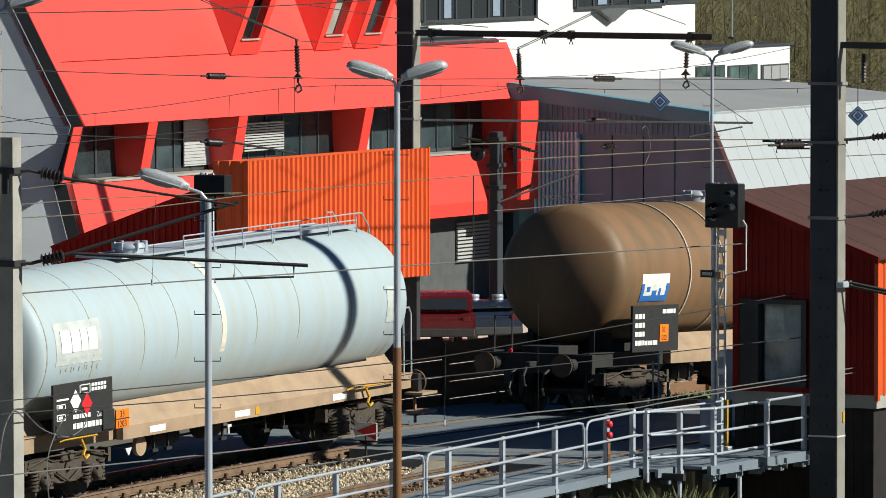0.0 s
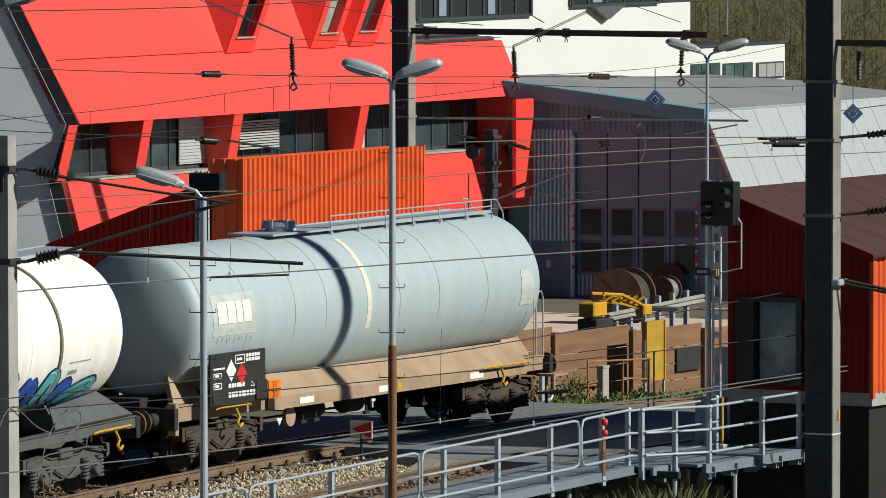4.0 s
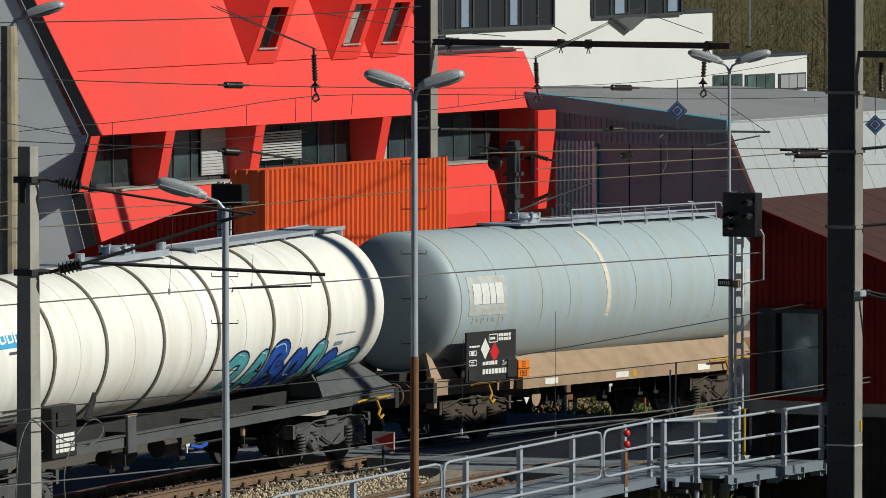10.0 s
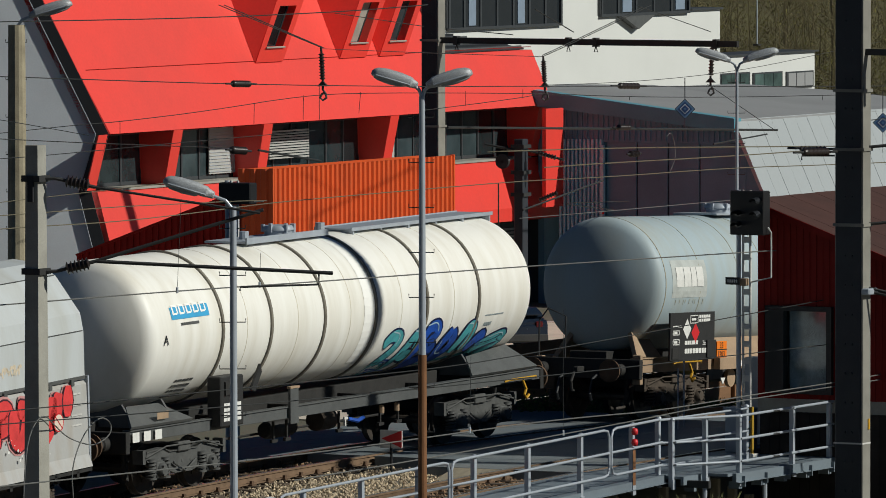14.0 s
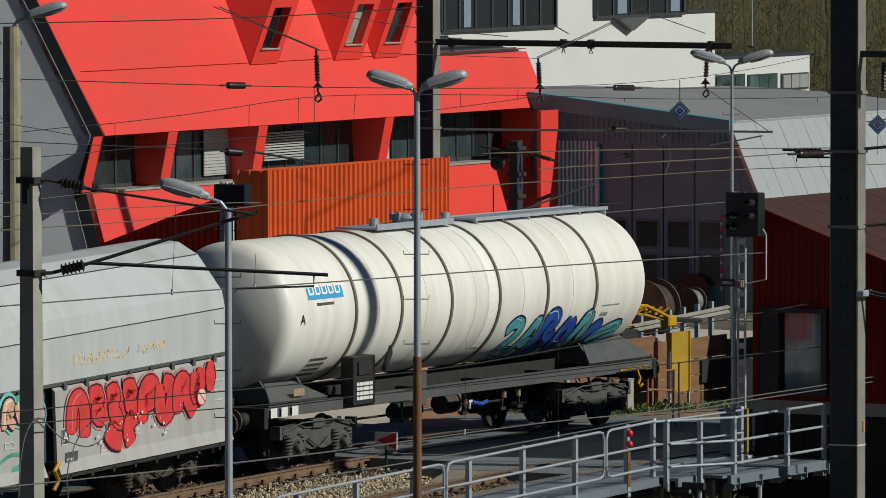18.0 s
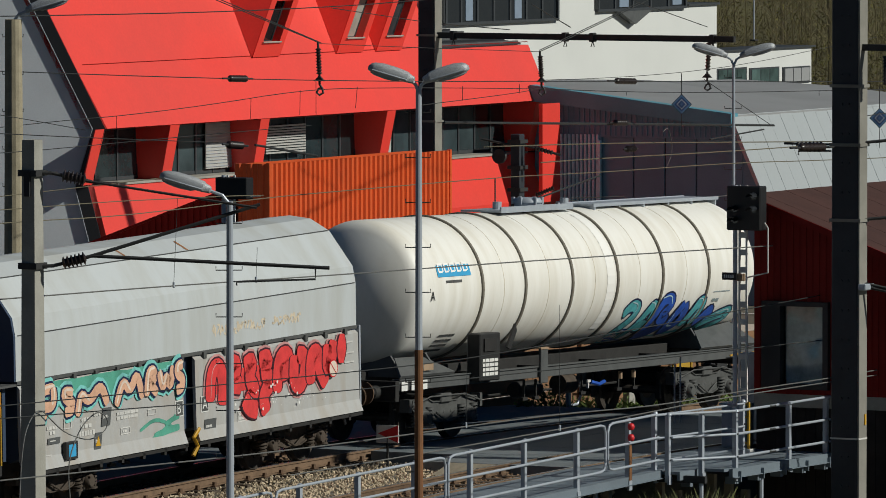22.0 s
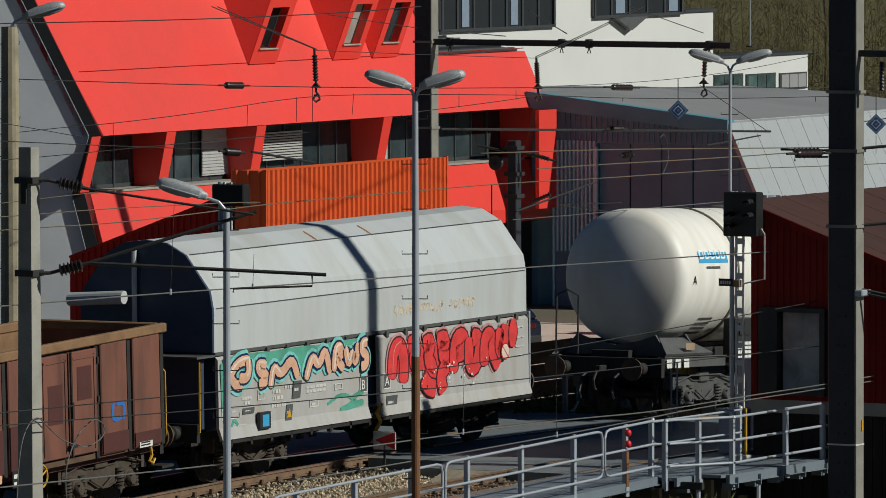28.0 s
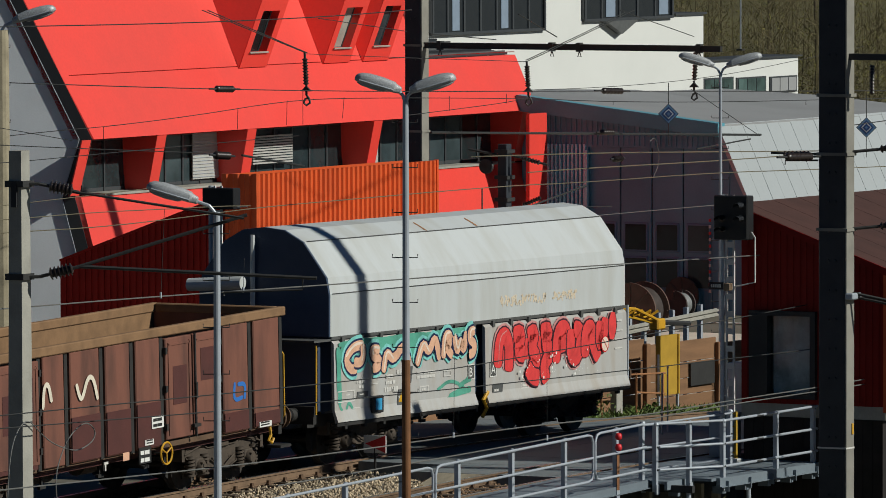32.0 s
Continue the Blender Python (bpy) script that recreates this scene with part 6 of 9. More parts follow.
# droppers of the catenary
for p, q in (((9.35, 12.0, 5.77), (9.35, 12.0, 5.51)), ((15.07, 12.0, 5.98), (15.05, 12.0, 5.53)), ((17.25, 12.0, 6.09), (17.23, 12.0, 5.55)), ((17.96, 12.0, 6.28), (17.96, 12.0, 5.53)),
             ((19.84, 12.0, 6.09), (19.76, 12.0, 5.62)), ((24.79, 12.0, 5.96), (24.79, 12.0, 5.63)), ((27.58, 12.0, 5.93), (27.58, 12.0, 5.71)), ((33.0, 12.0, 5.58), (33.0, 12.0, 5.5)), ((43.53, 12.0, 5.3), (43.53, 12.0, 5.18)),
             ((-22.15, -8.0, 5.78), (-22.28, -8.0, 4.35)), ((-19.5, -8.0, 4.84), (-19.54, -8.0, 4.3)), ((-12.71, -10.2, 3.57), (-12.71, -10.2, 1.41)), ((-16.1, -10.2, 3.26), (-16.16, -10.2, 1.69))):
    wire(p, q, 0.007 if q[1] > 0 else 0.004, 0.0, "short dropper of the overhead wire")
    if q[1] < 0:
        c = thing("wire_clip", q, "small pale clip at a dropper's end", "clip", "dropper clips")
        part("clip", boxes((-0.02, 0.02, -0.015, 0.015, -0.05, 0.05), bevel=0.006), M["steel"], c)
# loose loops of line near the walkway and by the left pole
for pts, r, m in ((((-28.49, -8.8, 1.1), (-28.4, -8.8, 2.09), (-28.2, -8.8, 2.5), (-27.85, -8.8, 2.7), (-27.51, -8.8, 2.48), (-27.11, -8.8, 2.25), (-26.52, -8.8, 2.1), (-26.23, -8.8, 2.08), (-25.82, -8.8, 2.19), (-25.73, -8.8, 2.34),
                    (-25.87, -8.8, 2.47), (-26.11, -8.8, 2.52), (-26.46, -8.8, 2.38), (-26.7, -8.8, 2.19), (-26.93, -8.8, 1.87), (-26.99, -8.8, 1.57), (-26.91, -8.8, 1.1)), 0.010, "wire_pale"),
                  (((31.0, 10.0, 4.74), (31.3, 10.0, 4.86), (31.53, 10.0, 4.25), (31.15, 10.0, 3.87)), 0.008, "wire_pale")):
    t = thing("cable_loop", pts[0], "loose hanging cable loop", "cable")
    part("strand", bar(*rounded([tuple(Vector(p) - Vector(pts[0])) for p in pts]), r=r, seg=6), M[m], t)
for p, top in (((7.35, -2.42, 0.0), 1.2), ((6.74, -2.6, 0.0), 1.1)):
    t = thing("marker_rod", p, "thin grey marker rod on the crossing", "rod")
    part("shaft", bar((0, 0, -0.1), (0, 0, top), r=0.018, seg=6), M["steel"], t)
    part("tip", bar((0, 0, top), (0, 0, top + 0.04), r=0.022, seg=6), M["paint_pale"], t)


# ---- plants ----
def blades(name, count, area, low, high, material, label, category, seed, lean=0.4, width=0.02):
    rnd = np.random.RandomState(seed)
    V, F = [], []
    for i in range(count):
        x, y = rnd.uniform(area[0], area[1]), rnd.uniform(area[2], area[3])
        z = ground_z(x, y) - 0.02
        h = rnd.uniform(low, high)
        a = rnd.uniform(0, 6.283)
        dx, dy = math.cos(a) * width, math.sin(a) * width
        lx, ly = rnd.normal(0, lean * h, 2)
        k = len(V)
        V += [(x - dx, y - dy, z), (x + dx, y + dy, z), (x + lx * 0.4 + dx * 0.7, y + ly * 0.4 + dy * 0.7, z + h * 0.6), (x + lx, y + ly, z + h)]
        F += [(k, k + 1, k + 2), (k, k + 2, k + 3)]
    me = bpy.data.meshes.new(name)
    me.from_pydata(V, [], F)
    me.materials.append(material)
    return tagged(new(name, me), label, category, "", "stuff")


blades("grass", 1500, (-9.5, -4.6, -9.5, -8.9), 0.9, 1.72, M["grass"], "tufts of dry and green grass below the walkway", "grass", 7, 0.25, 0.012)
blades("weeds", 1800, (11, 22, 1.7, 3.7), 0.08, 0.3, M["leaf"], "green weeds along the track edge", "weeds", 8, 0.6, 0.03)


def bush(at, r, count, seed):
    rnd = np.random.RandomState(seed)
    b = thing("bush", at, "small leafy green bush beside the fence", "bush", "bushes by the fence")
    for k in range(7):
        a = rnd.uniform(0, 6.28)
        part("stem", bar((0, 0, 0), (0.5 * r * math.cos(a), 0.5 * r * math.sin(a), r * rnd.uniform(0.6, 1.1)), r=0.012, seg=4), M["bark"], b)
    V, F = [], []
    for i in range(count):
        c = rnd.normal(0, 0.42, 3) * r * np.array([1.3, 0.7, 0.6]) + np.array([0, 0, r * 0.65])
        s = rnd.uniform(0.03, 0.06)
        u, v = rnd.normal(0, 1, 3), rnd.normal(0, 1, 3)
        u, v = u / np.linalg.norm(u) * s, v / np.linalg.norm(v) * s * 0.7
        k = len(V)
        V += [tuple(c - u), tuple(c + v), tuple(c + u), tuple(c - v)]
        F.append((k, k + 1, k + 2, k + 3))
    me = bpy.data.meshes.new("leaves")
    me.from_pydata(V, [], F)
    me.materials.append(M["leaf"])
    ob = new("leaves", me)
    ob.parent = b
    ob["kind"] = "stuff"
    return b


for px_at, r in (((12.39, 3.2, -0.04), 0.55), ((14.77, 3.2, -0.19), 0.6), ((11.0, 3.0, -0.01), 0.4), ((16.47, 2.6, -0.36), 0.3)):
    bush((px_at[0], px_at[1], fz(px_at[0])), r, 260, int(px_at[0] * 10))

# ---- wooded hillside behind everything ----
def hill_z(x, y):
    d = (x * 0.88 + y * 0.475 - 250) / 400
    return -3 + 95 * max(0.0, d) ** 1.1 + (6 * math.sin(x * 0.02) * math.cos(y * 0.017) if d > 0 else 0)


bm = bmesh.new()
grid = []
fwd, side = Vector((0.88, 0.475)), Vector((0.475, -0.88))
for i in range(24):
    row = []
    for j in range(30):
        p = Vector((-136.26, -75.04)) + fwd * (330 + i * 22) + side * (-120 + j * 9)
        row.append(bm.verts.new((p.x, p.y, hill_z(p.x, p.y))))
    grid.append(row)
for i in range(23):
    for j in range(29):
        bm.faces.new((grid[i][j], grid[i + 1][j], grid[i + 1][j + 1], grid[i][j + 1]))
struct("backdrop", bm, M["hill"], "brown-green wooded hillside", smooth=60, category="hillside")


def woods(name, count, kind, seed, label, material):
    """Trees of the far slope, joined: trunks with many thin limbs, or hazes of opening buds."""
    rnd = np.random.RandomState(seed)
    V, F = [], []
    def spike(p, q, r):
        p, q = np.array(p), np.array(q)
        d = q - p
        u = np.cross(d, (0.3, 0.5, 0.8))
        u = u / (np.linalg.norm(u) + 1e-9) * r
        v = np.cross(d, u)
        v = v / (np.linalg.norm(v) + 1e-9) * r
        k = len(V)
        V.extend([tuple(p + u), tuple(p - 0.5 * u + 0.87 * v), tuple(p - 0.5 * u - 0.87 * v), tuple(q)])
        F.extend([(k, k + 1, k + 3), (k + 1, k + 2, k + 3), (k + 2, k, k + 3)])
    for i in range(count):
        g = 335 + 220 * rnd.rand() ** 1.4
        s = rnd.uniform(6, 40) * (g / 350)
        p = np.array((-136.26, -75.04)) + np.array(fwd) * g + np.array(side) * s
        b = np.array((p[0], p[1], hill_z(p[0], p[1]) - 0.3))
        h = rnd.uniform(7, 13)
        if kind == "bare":
            spike(b, b + (rnd.normal(0, 0.4), rnd.normal(0, 0.4), h), 0.05)
            for k in range(26):
                f = rnd.uniform(0.25, 0.95)
                a = rnd.uniform(0, 6.283)
                l = h * 0.33 * (1.15 - f)
                q = b + (0, 0, h * f)
                e = q + (l * math.cos(a), l * math.sin(a), l * rnd.uniform(0.5, 1.2))
                spike(q, e, 0.014)
                for m in range(4):
                    w = q + (e - q) * rnd.uniform(0.3, 1.0)
                    spike(w, w + rnd.normal(0, 0.35, 3) * l * 0.7 + (0, 0, 0.4), 0.008)
        else:
            wide = rnd.uniform(1.2, 2.4)
            for k in range(260):
                c = b + rnd.normal(0, 1, 3) * (wide, wide, h * 0.2) + (0, 0, h * 0.5)
                spike(c, c + rnd.normal(0, 0.11, 3), 0.035)
    me = bpy.data.meshes.new(name)
    me.from_pydata(V, [], F)
    me.materials.append(material)
    return tagged(new(name, me), label, "trees", "", "stuff")


woods("bare_woods", 330, "bare", 11, "bare budding trees on the far slope", M["twig"])
woods("budding_woods", 130, "buds", 12, "opening olive buds on the far slope", M["buds"])


def bare_tree(at, height, spread, seed):
    """A leafless tree with long thin crooked limbs."""
    rnd = random.Random(seed)
    t = thing("tree", at, "leafless spring tree with long thin limbs behind the white building", "tree", "bare trees behind the buildings")
    part("trunk", tube(bmesh.new(), [(0, 0, -0.5), (0.1, 0, height * 0.4), (-0.1, 0.1, height * 0.75), (0.05, 0, height)], 0.13, 8, 0.03), M["bark"], t, smooth=60)
    for k in range(22):
        z = height * rnd.uniform(0.2, 0.9)
        a, l = rnd.uniform(0, 6.283), spread * (1.15 - z / height) * rnd.uniform(0.6, 1.1)
        pts = [Vector((0, 0, z))]
        d = Vector((math.cos(a), math.sin(a), rnd.uniform(0.1, 0.9)))
        bm = bmesh.new()
        for m in range(6):
            d = (d + Vector((rnd.gauss(0, 0.16), rnd.gauss(0, 0.16), rnd.gauss(0.03, 0.14)))).normalized()
            pts.append(pts[-1] + d * l / 6)
            for _ in range(3):
                e = (d + Vector((rnd.gauss(0, 0.7), rnd.gauss(0, 0.7), rnd.gauss(0.2, 0.5)))).normalized()
                tube(bm, [pts[-1], pts[-1] + e * l * 0.12, pts[-1] + e * l * 0.24 + Vector((0, 0, l * 0.03))], 0.009, 3, 0.004)
        tube(bm, pts, 0.032, 5, 0.009)
        part("limb", bm, M["twig"], t)
    return t


for at, h, sp, seed in (((190.0, 82.4, -3.0), 13.0, 6.5, 1), ((205.0, 84.5, -2.5), 12.0, 6.0, 2), ((221.0, 100.0, -1.5), 13.0, 4.5, 3), ((176.0, 70.0, -3.0), 9.5, 4.5, 4)):
    bare_tree(at, h, sp, seed)
ant = thing("roof_antenna", (145.06, 64.0, 3.42), "thin grey antenna rod on the white building's roof", "antenna")
part("rod", bar((0, 0, 0), (0, 0, 2.6), r=0.03, seg=6), M["steel"], ant)
part("foot", boxes((-0.12, 0.12, -0.12, 0.12, 0.0, 0.06)), M["steel_dark"], ant)


# ---- wagons, each built about its middle: x forward, the lit side at -y, rails at z = 0 ----
def stroke(bm, put, pts, width, steps=3):
    """A painted ribbon along a line of (p, q); put maps (p, q) onto the surface. Round at the ends."""
    line = []
    if len(pts) > 2:
        pts, steps = rounded(pts, 2), 1
    for (p0, q0), (p1, q1) in zip(pts, pts[1:]):
        for k in range(steps):
            t = k / steps
            line.append((p0 + (p1 - p0) * t, q0 + (q1 - q0) * t))
    line.append(pts[-1])
    prev = None
    n = len(line)
    for i, (p, q) in enumerate(line):
        a, b = line[max(0, i - 1)], line[min(n - 1, i + 1)]
        dx, dy = b[0] - a[0], b[1] - a[1]
        m = math.hypot(dx, dy) or 1.0
        w = width / 2 * (0.5 if i in (0, n - 1) else 0.85 if i in (1, n - 2) else 1.0)
        nx, ny = -dy / m * w, dx / m * w
        pair = (bm.verts.new(put(p + nx, q + ny)), bm.verts.new(put(p - nx, q - ny)))
        if prev:
            bm.faces.new((prev[0], pair[0], pair[1], prev[1]))
        prev = pair


def patch(bm, put, p0, p1, q0, q1, n=6):
    """A painted rectangle on a surface."""
    rows = [[bm.verts.new(put(p0 + (p1 - p0) * i / n, q0 + (q1 - q0) * j / n)) for j in range(n + 1)] for i in range(n + 1)]
    for i in range(n):
        for j in range(n):
            bm.faces.new((rows[i][j], rows[i + 1][j], rows[i + 1][j + 1], rows[i][j + 1]))


def on_tank(r, axis, lift=0.004):
    """Maps (x, height) onto the lit side of a tank."""
    def put(p, q):
        s = max(-0.999, min(0.999, (q - axis) / r))
        return (p, -(r + lift) * math.sqrt(1 - s * s), axis + (r + lift) * s)
    return put


def on_wall(y, lift=0.004, lean=0.0, base=0.0):
    def put(p, q):
        return (p, y - lift - lean * (q - base), q)
    return put


def writing(name, text, size, at, material, parent, turn=(90, 0, 0), label=""):
    """Letters in the built-in font, laid flat, their lower left corner at a place."""
    cu = bpy.data.curves.new(name, "FONT")
    cu.body, cu.size, cu.resolution_u, cu.extrude = text, size, 2, 0.001
    tmp = bpy.data.objects.new(name, cu)
    scene.collection.objects.link(tmp)
    me = bpy.data.meshes.new_from_object(tmp.evaluated_get(bpy.context.evaluated_depsgraph_get()))
    bpy.data.objects.remove(tmp)
    me.materials.clear()
    me.materials.append(material)
    ob = new(name, me)
    ob.parent = parent
    ob.matrix_basis = pose(*at, *turn)
    if label:
        ob["label"] = label
    return ob


def bars(put, p0, q0, widths, height, gap=0.25):
    """Unreadable writing: short plain bars in a row."""
    bm = bmesh.new()
    p = p0
    for w in widths:
        patch(bm, put, p, p + w, q0, q0 + height, 1)
        p += w + height * gap
    return bm


def ring(r, x, width=0.05, proud=0.03, axis=0.0, seg=64):
    return lathe(bmesh.new(), [(r + 0.001, x - width / 2), (r + proud, x - width / 2), (r + proud, x + width / 2), (r + 0.001, x + width / 2), (r + 0.001, x - width / 2)], seg, "x", (0, 0, axis))


wheelsets = []
_shared = {}


def shared(key, make, material, smooth=None):
    """One mesh for all alike pieces."""
    if key not in _shared:
        bm = make()
        finish(bm, smooth)
        me = bpy.data.meshes.new(key)
        bm.to_mesh(me)
        bm.free()
        me.materials.append(material)
        _shared[key] = me
    return _shared[key]


def piece(name, mesh, parent, m=None, label=""):
    ob = new(name, mesh)
    ob.parent = parent
    if m is not None:
        ob.matrix_basis = m
    if label:
        ob["label"] = label
    return ob


def make_wheelset():
    bm = bmesh.new()
    tube(bm, [(0, -1.08, 0), (0, 1.08, 0)], 0.08, 10)
    for s in (-1, 1):
        prof = [(0.12, -0.07), (0.12, 0.07), (0.3, 0.045), (0.38, 0.065), (0.455, 0.07), (0.46, -0.04), (0.49, -0.05), (0.49, -0.075), (0.38, -0.07), (0.3, -0.03)]
        lathe(bm, [(r, h * s) for r, h in prof] + [(0.12, -0.07 * s)], 28, "y", (0, 0.74 * s, 0))
    for k in range(6):
        a = 2 * math.pi * k / 6
        for s in (-1, 1):
            box(bm, 0.2 * math.cos(a) - 0.03, 0.2 * math.cos(a) + 0.03, s * 0.8 - 0.02, s * 0.8 + 0.02, 0.2 * math.sin(a) - 0.03, 0.2 * math.sin(a) + 0.03)
    return bm


def make_side_frame():
    prof = [(-1.36, 0.70), (-1.3, 0.82), (-0.72, 0.86), (-0.5, 0.78), (0.5, 0.78), (0.72, 0.86), (1.3, 0.82), (1.36, 0.70),
            (1.28, 0.62), (0.72, 0.62), (0.52, 0.42), (0.3, 0.36), (-0.3, 0.36), (-0.52, 0.42), (-0.72, 0.62), (-1.28, 0.62)]
    bm = prism(prof, -0.07, 0.07, "y")
    for a, b in zip(prof, prof[1:] + prof[:1]):
        extrude(bm, [a, b, (b[0] * 0.985, b[1] + (0.02 if b[1] < 0.65 else -0.02)), (a[0] * 0.985, a[1] + (0.02 if a[1] < 0.65 else -0.02))], -0.1, -0.065, "y")
    box(bm, -0.22, 0.22, -0.13, 0.1, 0.74, 0.92, 0.02)
    for x in (-1.44, 1.44):
        box(bm, x - 0.05, x + 0.05, -0.12, 0.1, 0.6, 0.86)
    tube(bm, [(-1.4, -0.13, 0.72), (-0.7, -0.15, 0.88), (0.7, -0.15, 0.88), (1.4, -0.13, 0.72)], 0.016, 6)
    tube(bm, [(-0.4, -0.12, 0.56), (0.0, -0.14, 0.38), (0.4, -0.12, 0.56)], 0.022, 6)
    for x in (-0.3, 0.0, 0.3):
        lathe(bm, [(0, -0.08), (0.035, -0.075), (0.04, -0.05), (0.0, -0.05)], 8, "y", (x, 0, 0.56))
    return bm


def make_spring():
    bm = bmesh.new()
    turns, n = 5, 10
    tube(bm, [(0.085 * math.cos(2 * math.pi * k / n), 0.085 * math.sin(2 * math.pi * k / n), 0.34 + 0.32 * k / (turns * n)) for k in range(turns * n + 1)], 0.024, 5)
    lathe(bm, [(0.0, 0.64), (0.1, 0.64), (0.1, 0.68), (0.0, 0.68)], 10)
    lathe(bm, [(0.0, 0.30), (0.11, 0.30), (0.11, 0.335), (0.0, 0.335)], 10)
    return bm


def make_axlebox():
    bm = bmesh.new()
    box(bm, -0.15, 0.15, -0.1, 0.1, 0.30, 0.62, 0.02)
    lathe(bm, [(0.0, -0.19), (0.10, -0.19), (0.13, -0.16), (0.14, -0.08), (0.14, 0.0)], 14, "y", (0, 0, 0.46))
    for dx in (-0.08, 0.08):
        for dz in (-0.08, 0.08):
            box(bm, dx - 0.015, dx + 0.015, -0.21, -0.16, 0.46 + dz - 0.015, 0.46 + dz + 0.015)
    box(bm, -0.27, 0.27, -0.07, 0.09, 0.32, 0.37)
    return bm


def make_shoe():
    bm = prism([(0, 0.28), (0.09, 0.32), (0.11, 0.46), (0.09, 0.62), (0.0, 0.66), (0.03, 0.46)], -0.05, 0.05, "y")
    box(bm, 0.05, 0.12, -0.03, 0.03, 0.6, 0.85)
    return bm


def bogie(parent, x, tone):
    """A two-axle bogie, wheelbase 1.8 m."""
    b = part("bogie", boxes((-0.18, 0.18, -1.0, 1.0, 0.52, 0.88), (-0.5, 0.5, -0.55, 0.55, 0.6, 0.8), bevel=0.02), M["under"], parent)
    b.location = (x, 0, 0)
    for s in (-1, 1):
        piece("side_frame", shared("side_frame_" + tone.name, make_side_frame, tone), b, pose(0, 1.02 * s, 0, 0, 0, 0 if s < 0 else 180))
        for dx in (-0.9, 0.9):
            piece("axlebox", shared("axlebox_" + tone.name, make_axlebox, tone, 40), b, pose(dx, 1.08 * s, 0, 0, 0, 0 if s < 0 else 180))
            for d in (-0.2, 0.2):
                piece("spring", shared("spring_" + tone.name, make_spring, tone, 60), b, pose(dx + d * 1.25, 1.1 * s, 0))
            for d in (-0.51, 0.51):
                piece("brake_shoe", shared("brake_shoe", make_shoe, M["under"]), b, pose(dx + d, 0.74 * s, 0, 0, 0, 0 if d > 0 else 180))
    for dx in (-0.9, 0.9):
        w = piece("wheelset", shared("wheelset", make_wheelset, M["wheel"], 35), b, pose(dx, 0, 0.46))
        wheelsets.append((w, parent, dx))
    return b


def buffers(w, x, s, tone):
    """Two buffers, a screw coupling and brake hoses at one end; s is the way the end faces."""
    for y in (-0.875, 0.875):
        b = part("buffer", lathe(bmesh.new(), [(0.0, 0.0), (0.13, 0.0), (0.13, 0.22 * s), (0.1, 0.24 * s), (0.09, 0.5 * s), (0.0, 0.5 * s)], 18, "x", (x, y, 1.04)), M["under"], w, smooth=35)
        part("buffer_plate", lathe(bmesh.new(), [(0.0, 0.48 * s), (0.23, 0.5 * s), (0.235, 0.54 * s), (0.1, 0.56 * s), (0.0, 0.565 * s)], 20, "x", (x, y, 1.04)), M["rust"], b, smooth=35)
    bm = boxes((min(x, x + 0.32 * s), max(x, x + 0.32 * s), -0.06, 0.06, 0.98, 1.10), bevel=0.02)
    tube(bm, [(x + 0.3 * s, 0.03, 1.0), (x + 0.45 * s, 0.03, 0.8), (x + 0.4 * s, 0.03, 0.62), (x + 0.3 * s, 0.03, 0.6)], 0.03, 7)
    part("draw_hook", bm, M["under"], w)
    for y in (-0.35, 0.4):
        part("brake_hose", bar((x, y, 0.95), (x + 0.25 * s, y, 0.85), (x + 0.35 * s, y, 0.55), (x + 0.28 * s, y, 0.42), r=0.03, seg=7), M["black_trim"], w)


def tank_shell(w, r, axis, x0, x1, paint, b=0.62, sag=0.0):
    """The barrel with its two dished ends (a shallow crown and a tight knuckle); sag: how much the belly hangs lower in the middle."""
    turn_at = math.asin(0.692 / 1.292)
    dish = [(1.6 * math.sin(a), 0.509 - 1.6 * (1 - math.cos(a))) for a in (turn_at * k / 9 for k in range(9))]
    dish += [(0.692 + 0.308 * math.sin(a), 0.308 * math.cos(a)) for a in (turn_at + (math.pi / 2 - turn_at) * k / 9 for k in range(10))]
    dish = [(r * p, b / 0.509 * q) for p, q in dish]
    m = 8
    prof = [(p, x0 - q) for p, q in dish] + [(r, x0 + (x1 - x0) * k / m) for k in range(1, m)] + [(p, x1 + q) for p, q in dish[::-1]]
    bm = lathe(bmesh.new(), prof, 72, "x", (0, 0, axis))
    if sag:
        for v in bm.verts:
            if v.co.z < axis:
                f = max(0.0, 1 - abs(v.co.x - (x0 + x1) / 2) / ((x1 - x0) / 2))
                v.co.z -= sag * f * (axis - v.co.z) / r
    return part("tank", bm, paint, w, smooth=40)


def ladder_loop(w, x, y, z0, z1, width, material):
    part("ladder", bar((x, y, z0), (x, y, z1 - 0.12), (x + width * 0.25, y, z1), (x + width * 0.75, y, z1), (x + width, y, z1 - 0.12), (x + width, y, z0), r=0.018, seg=6), material, w)




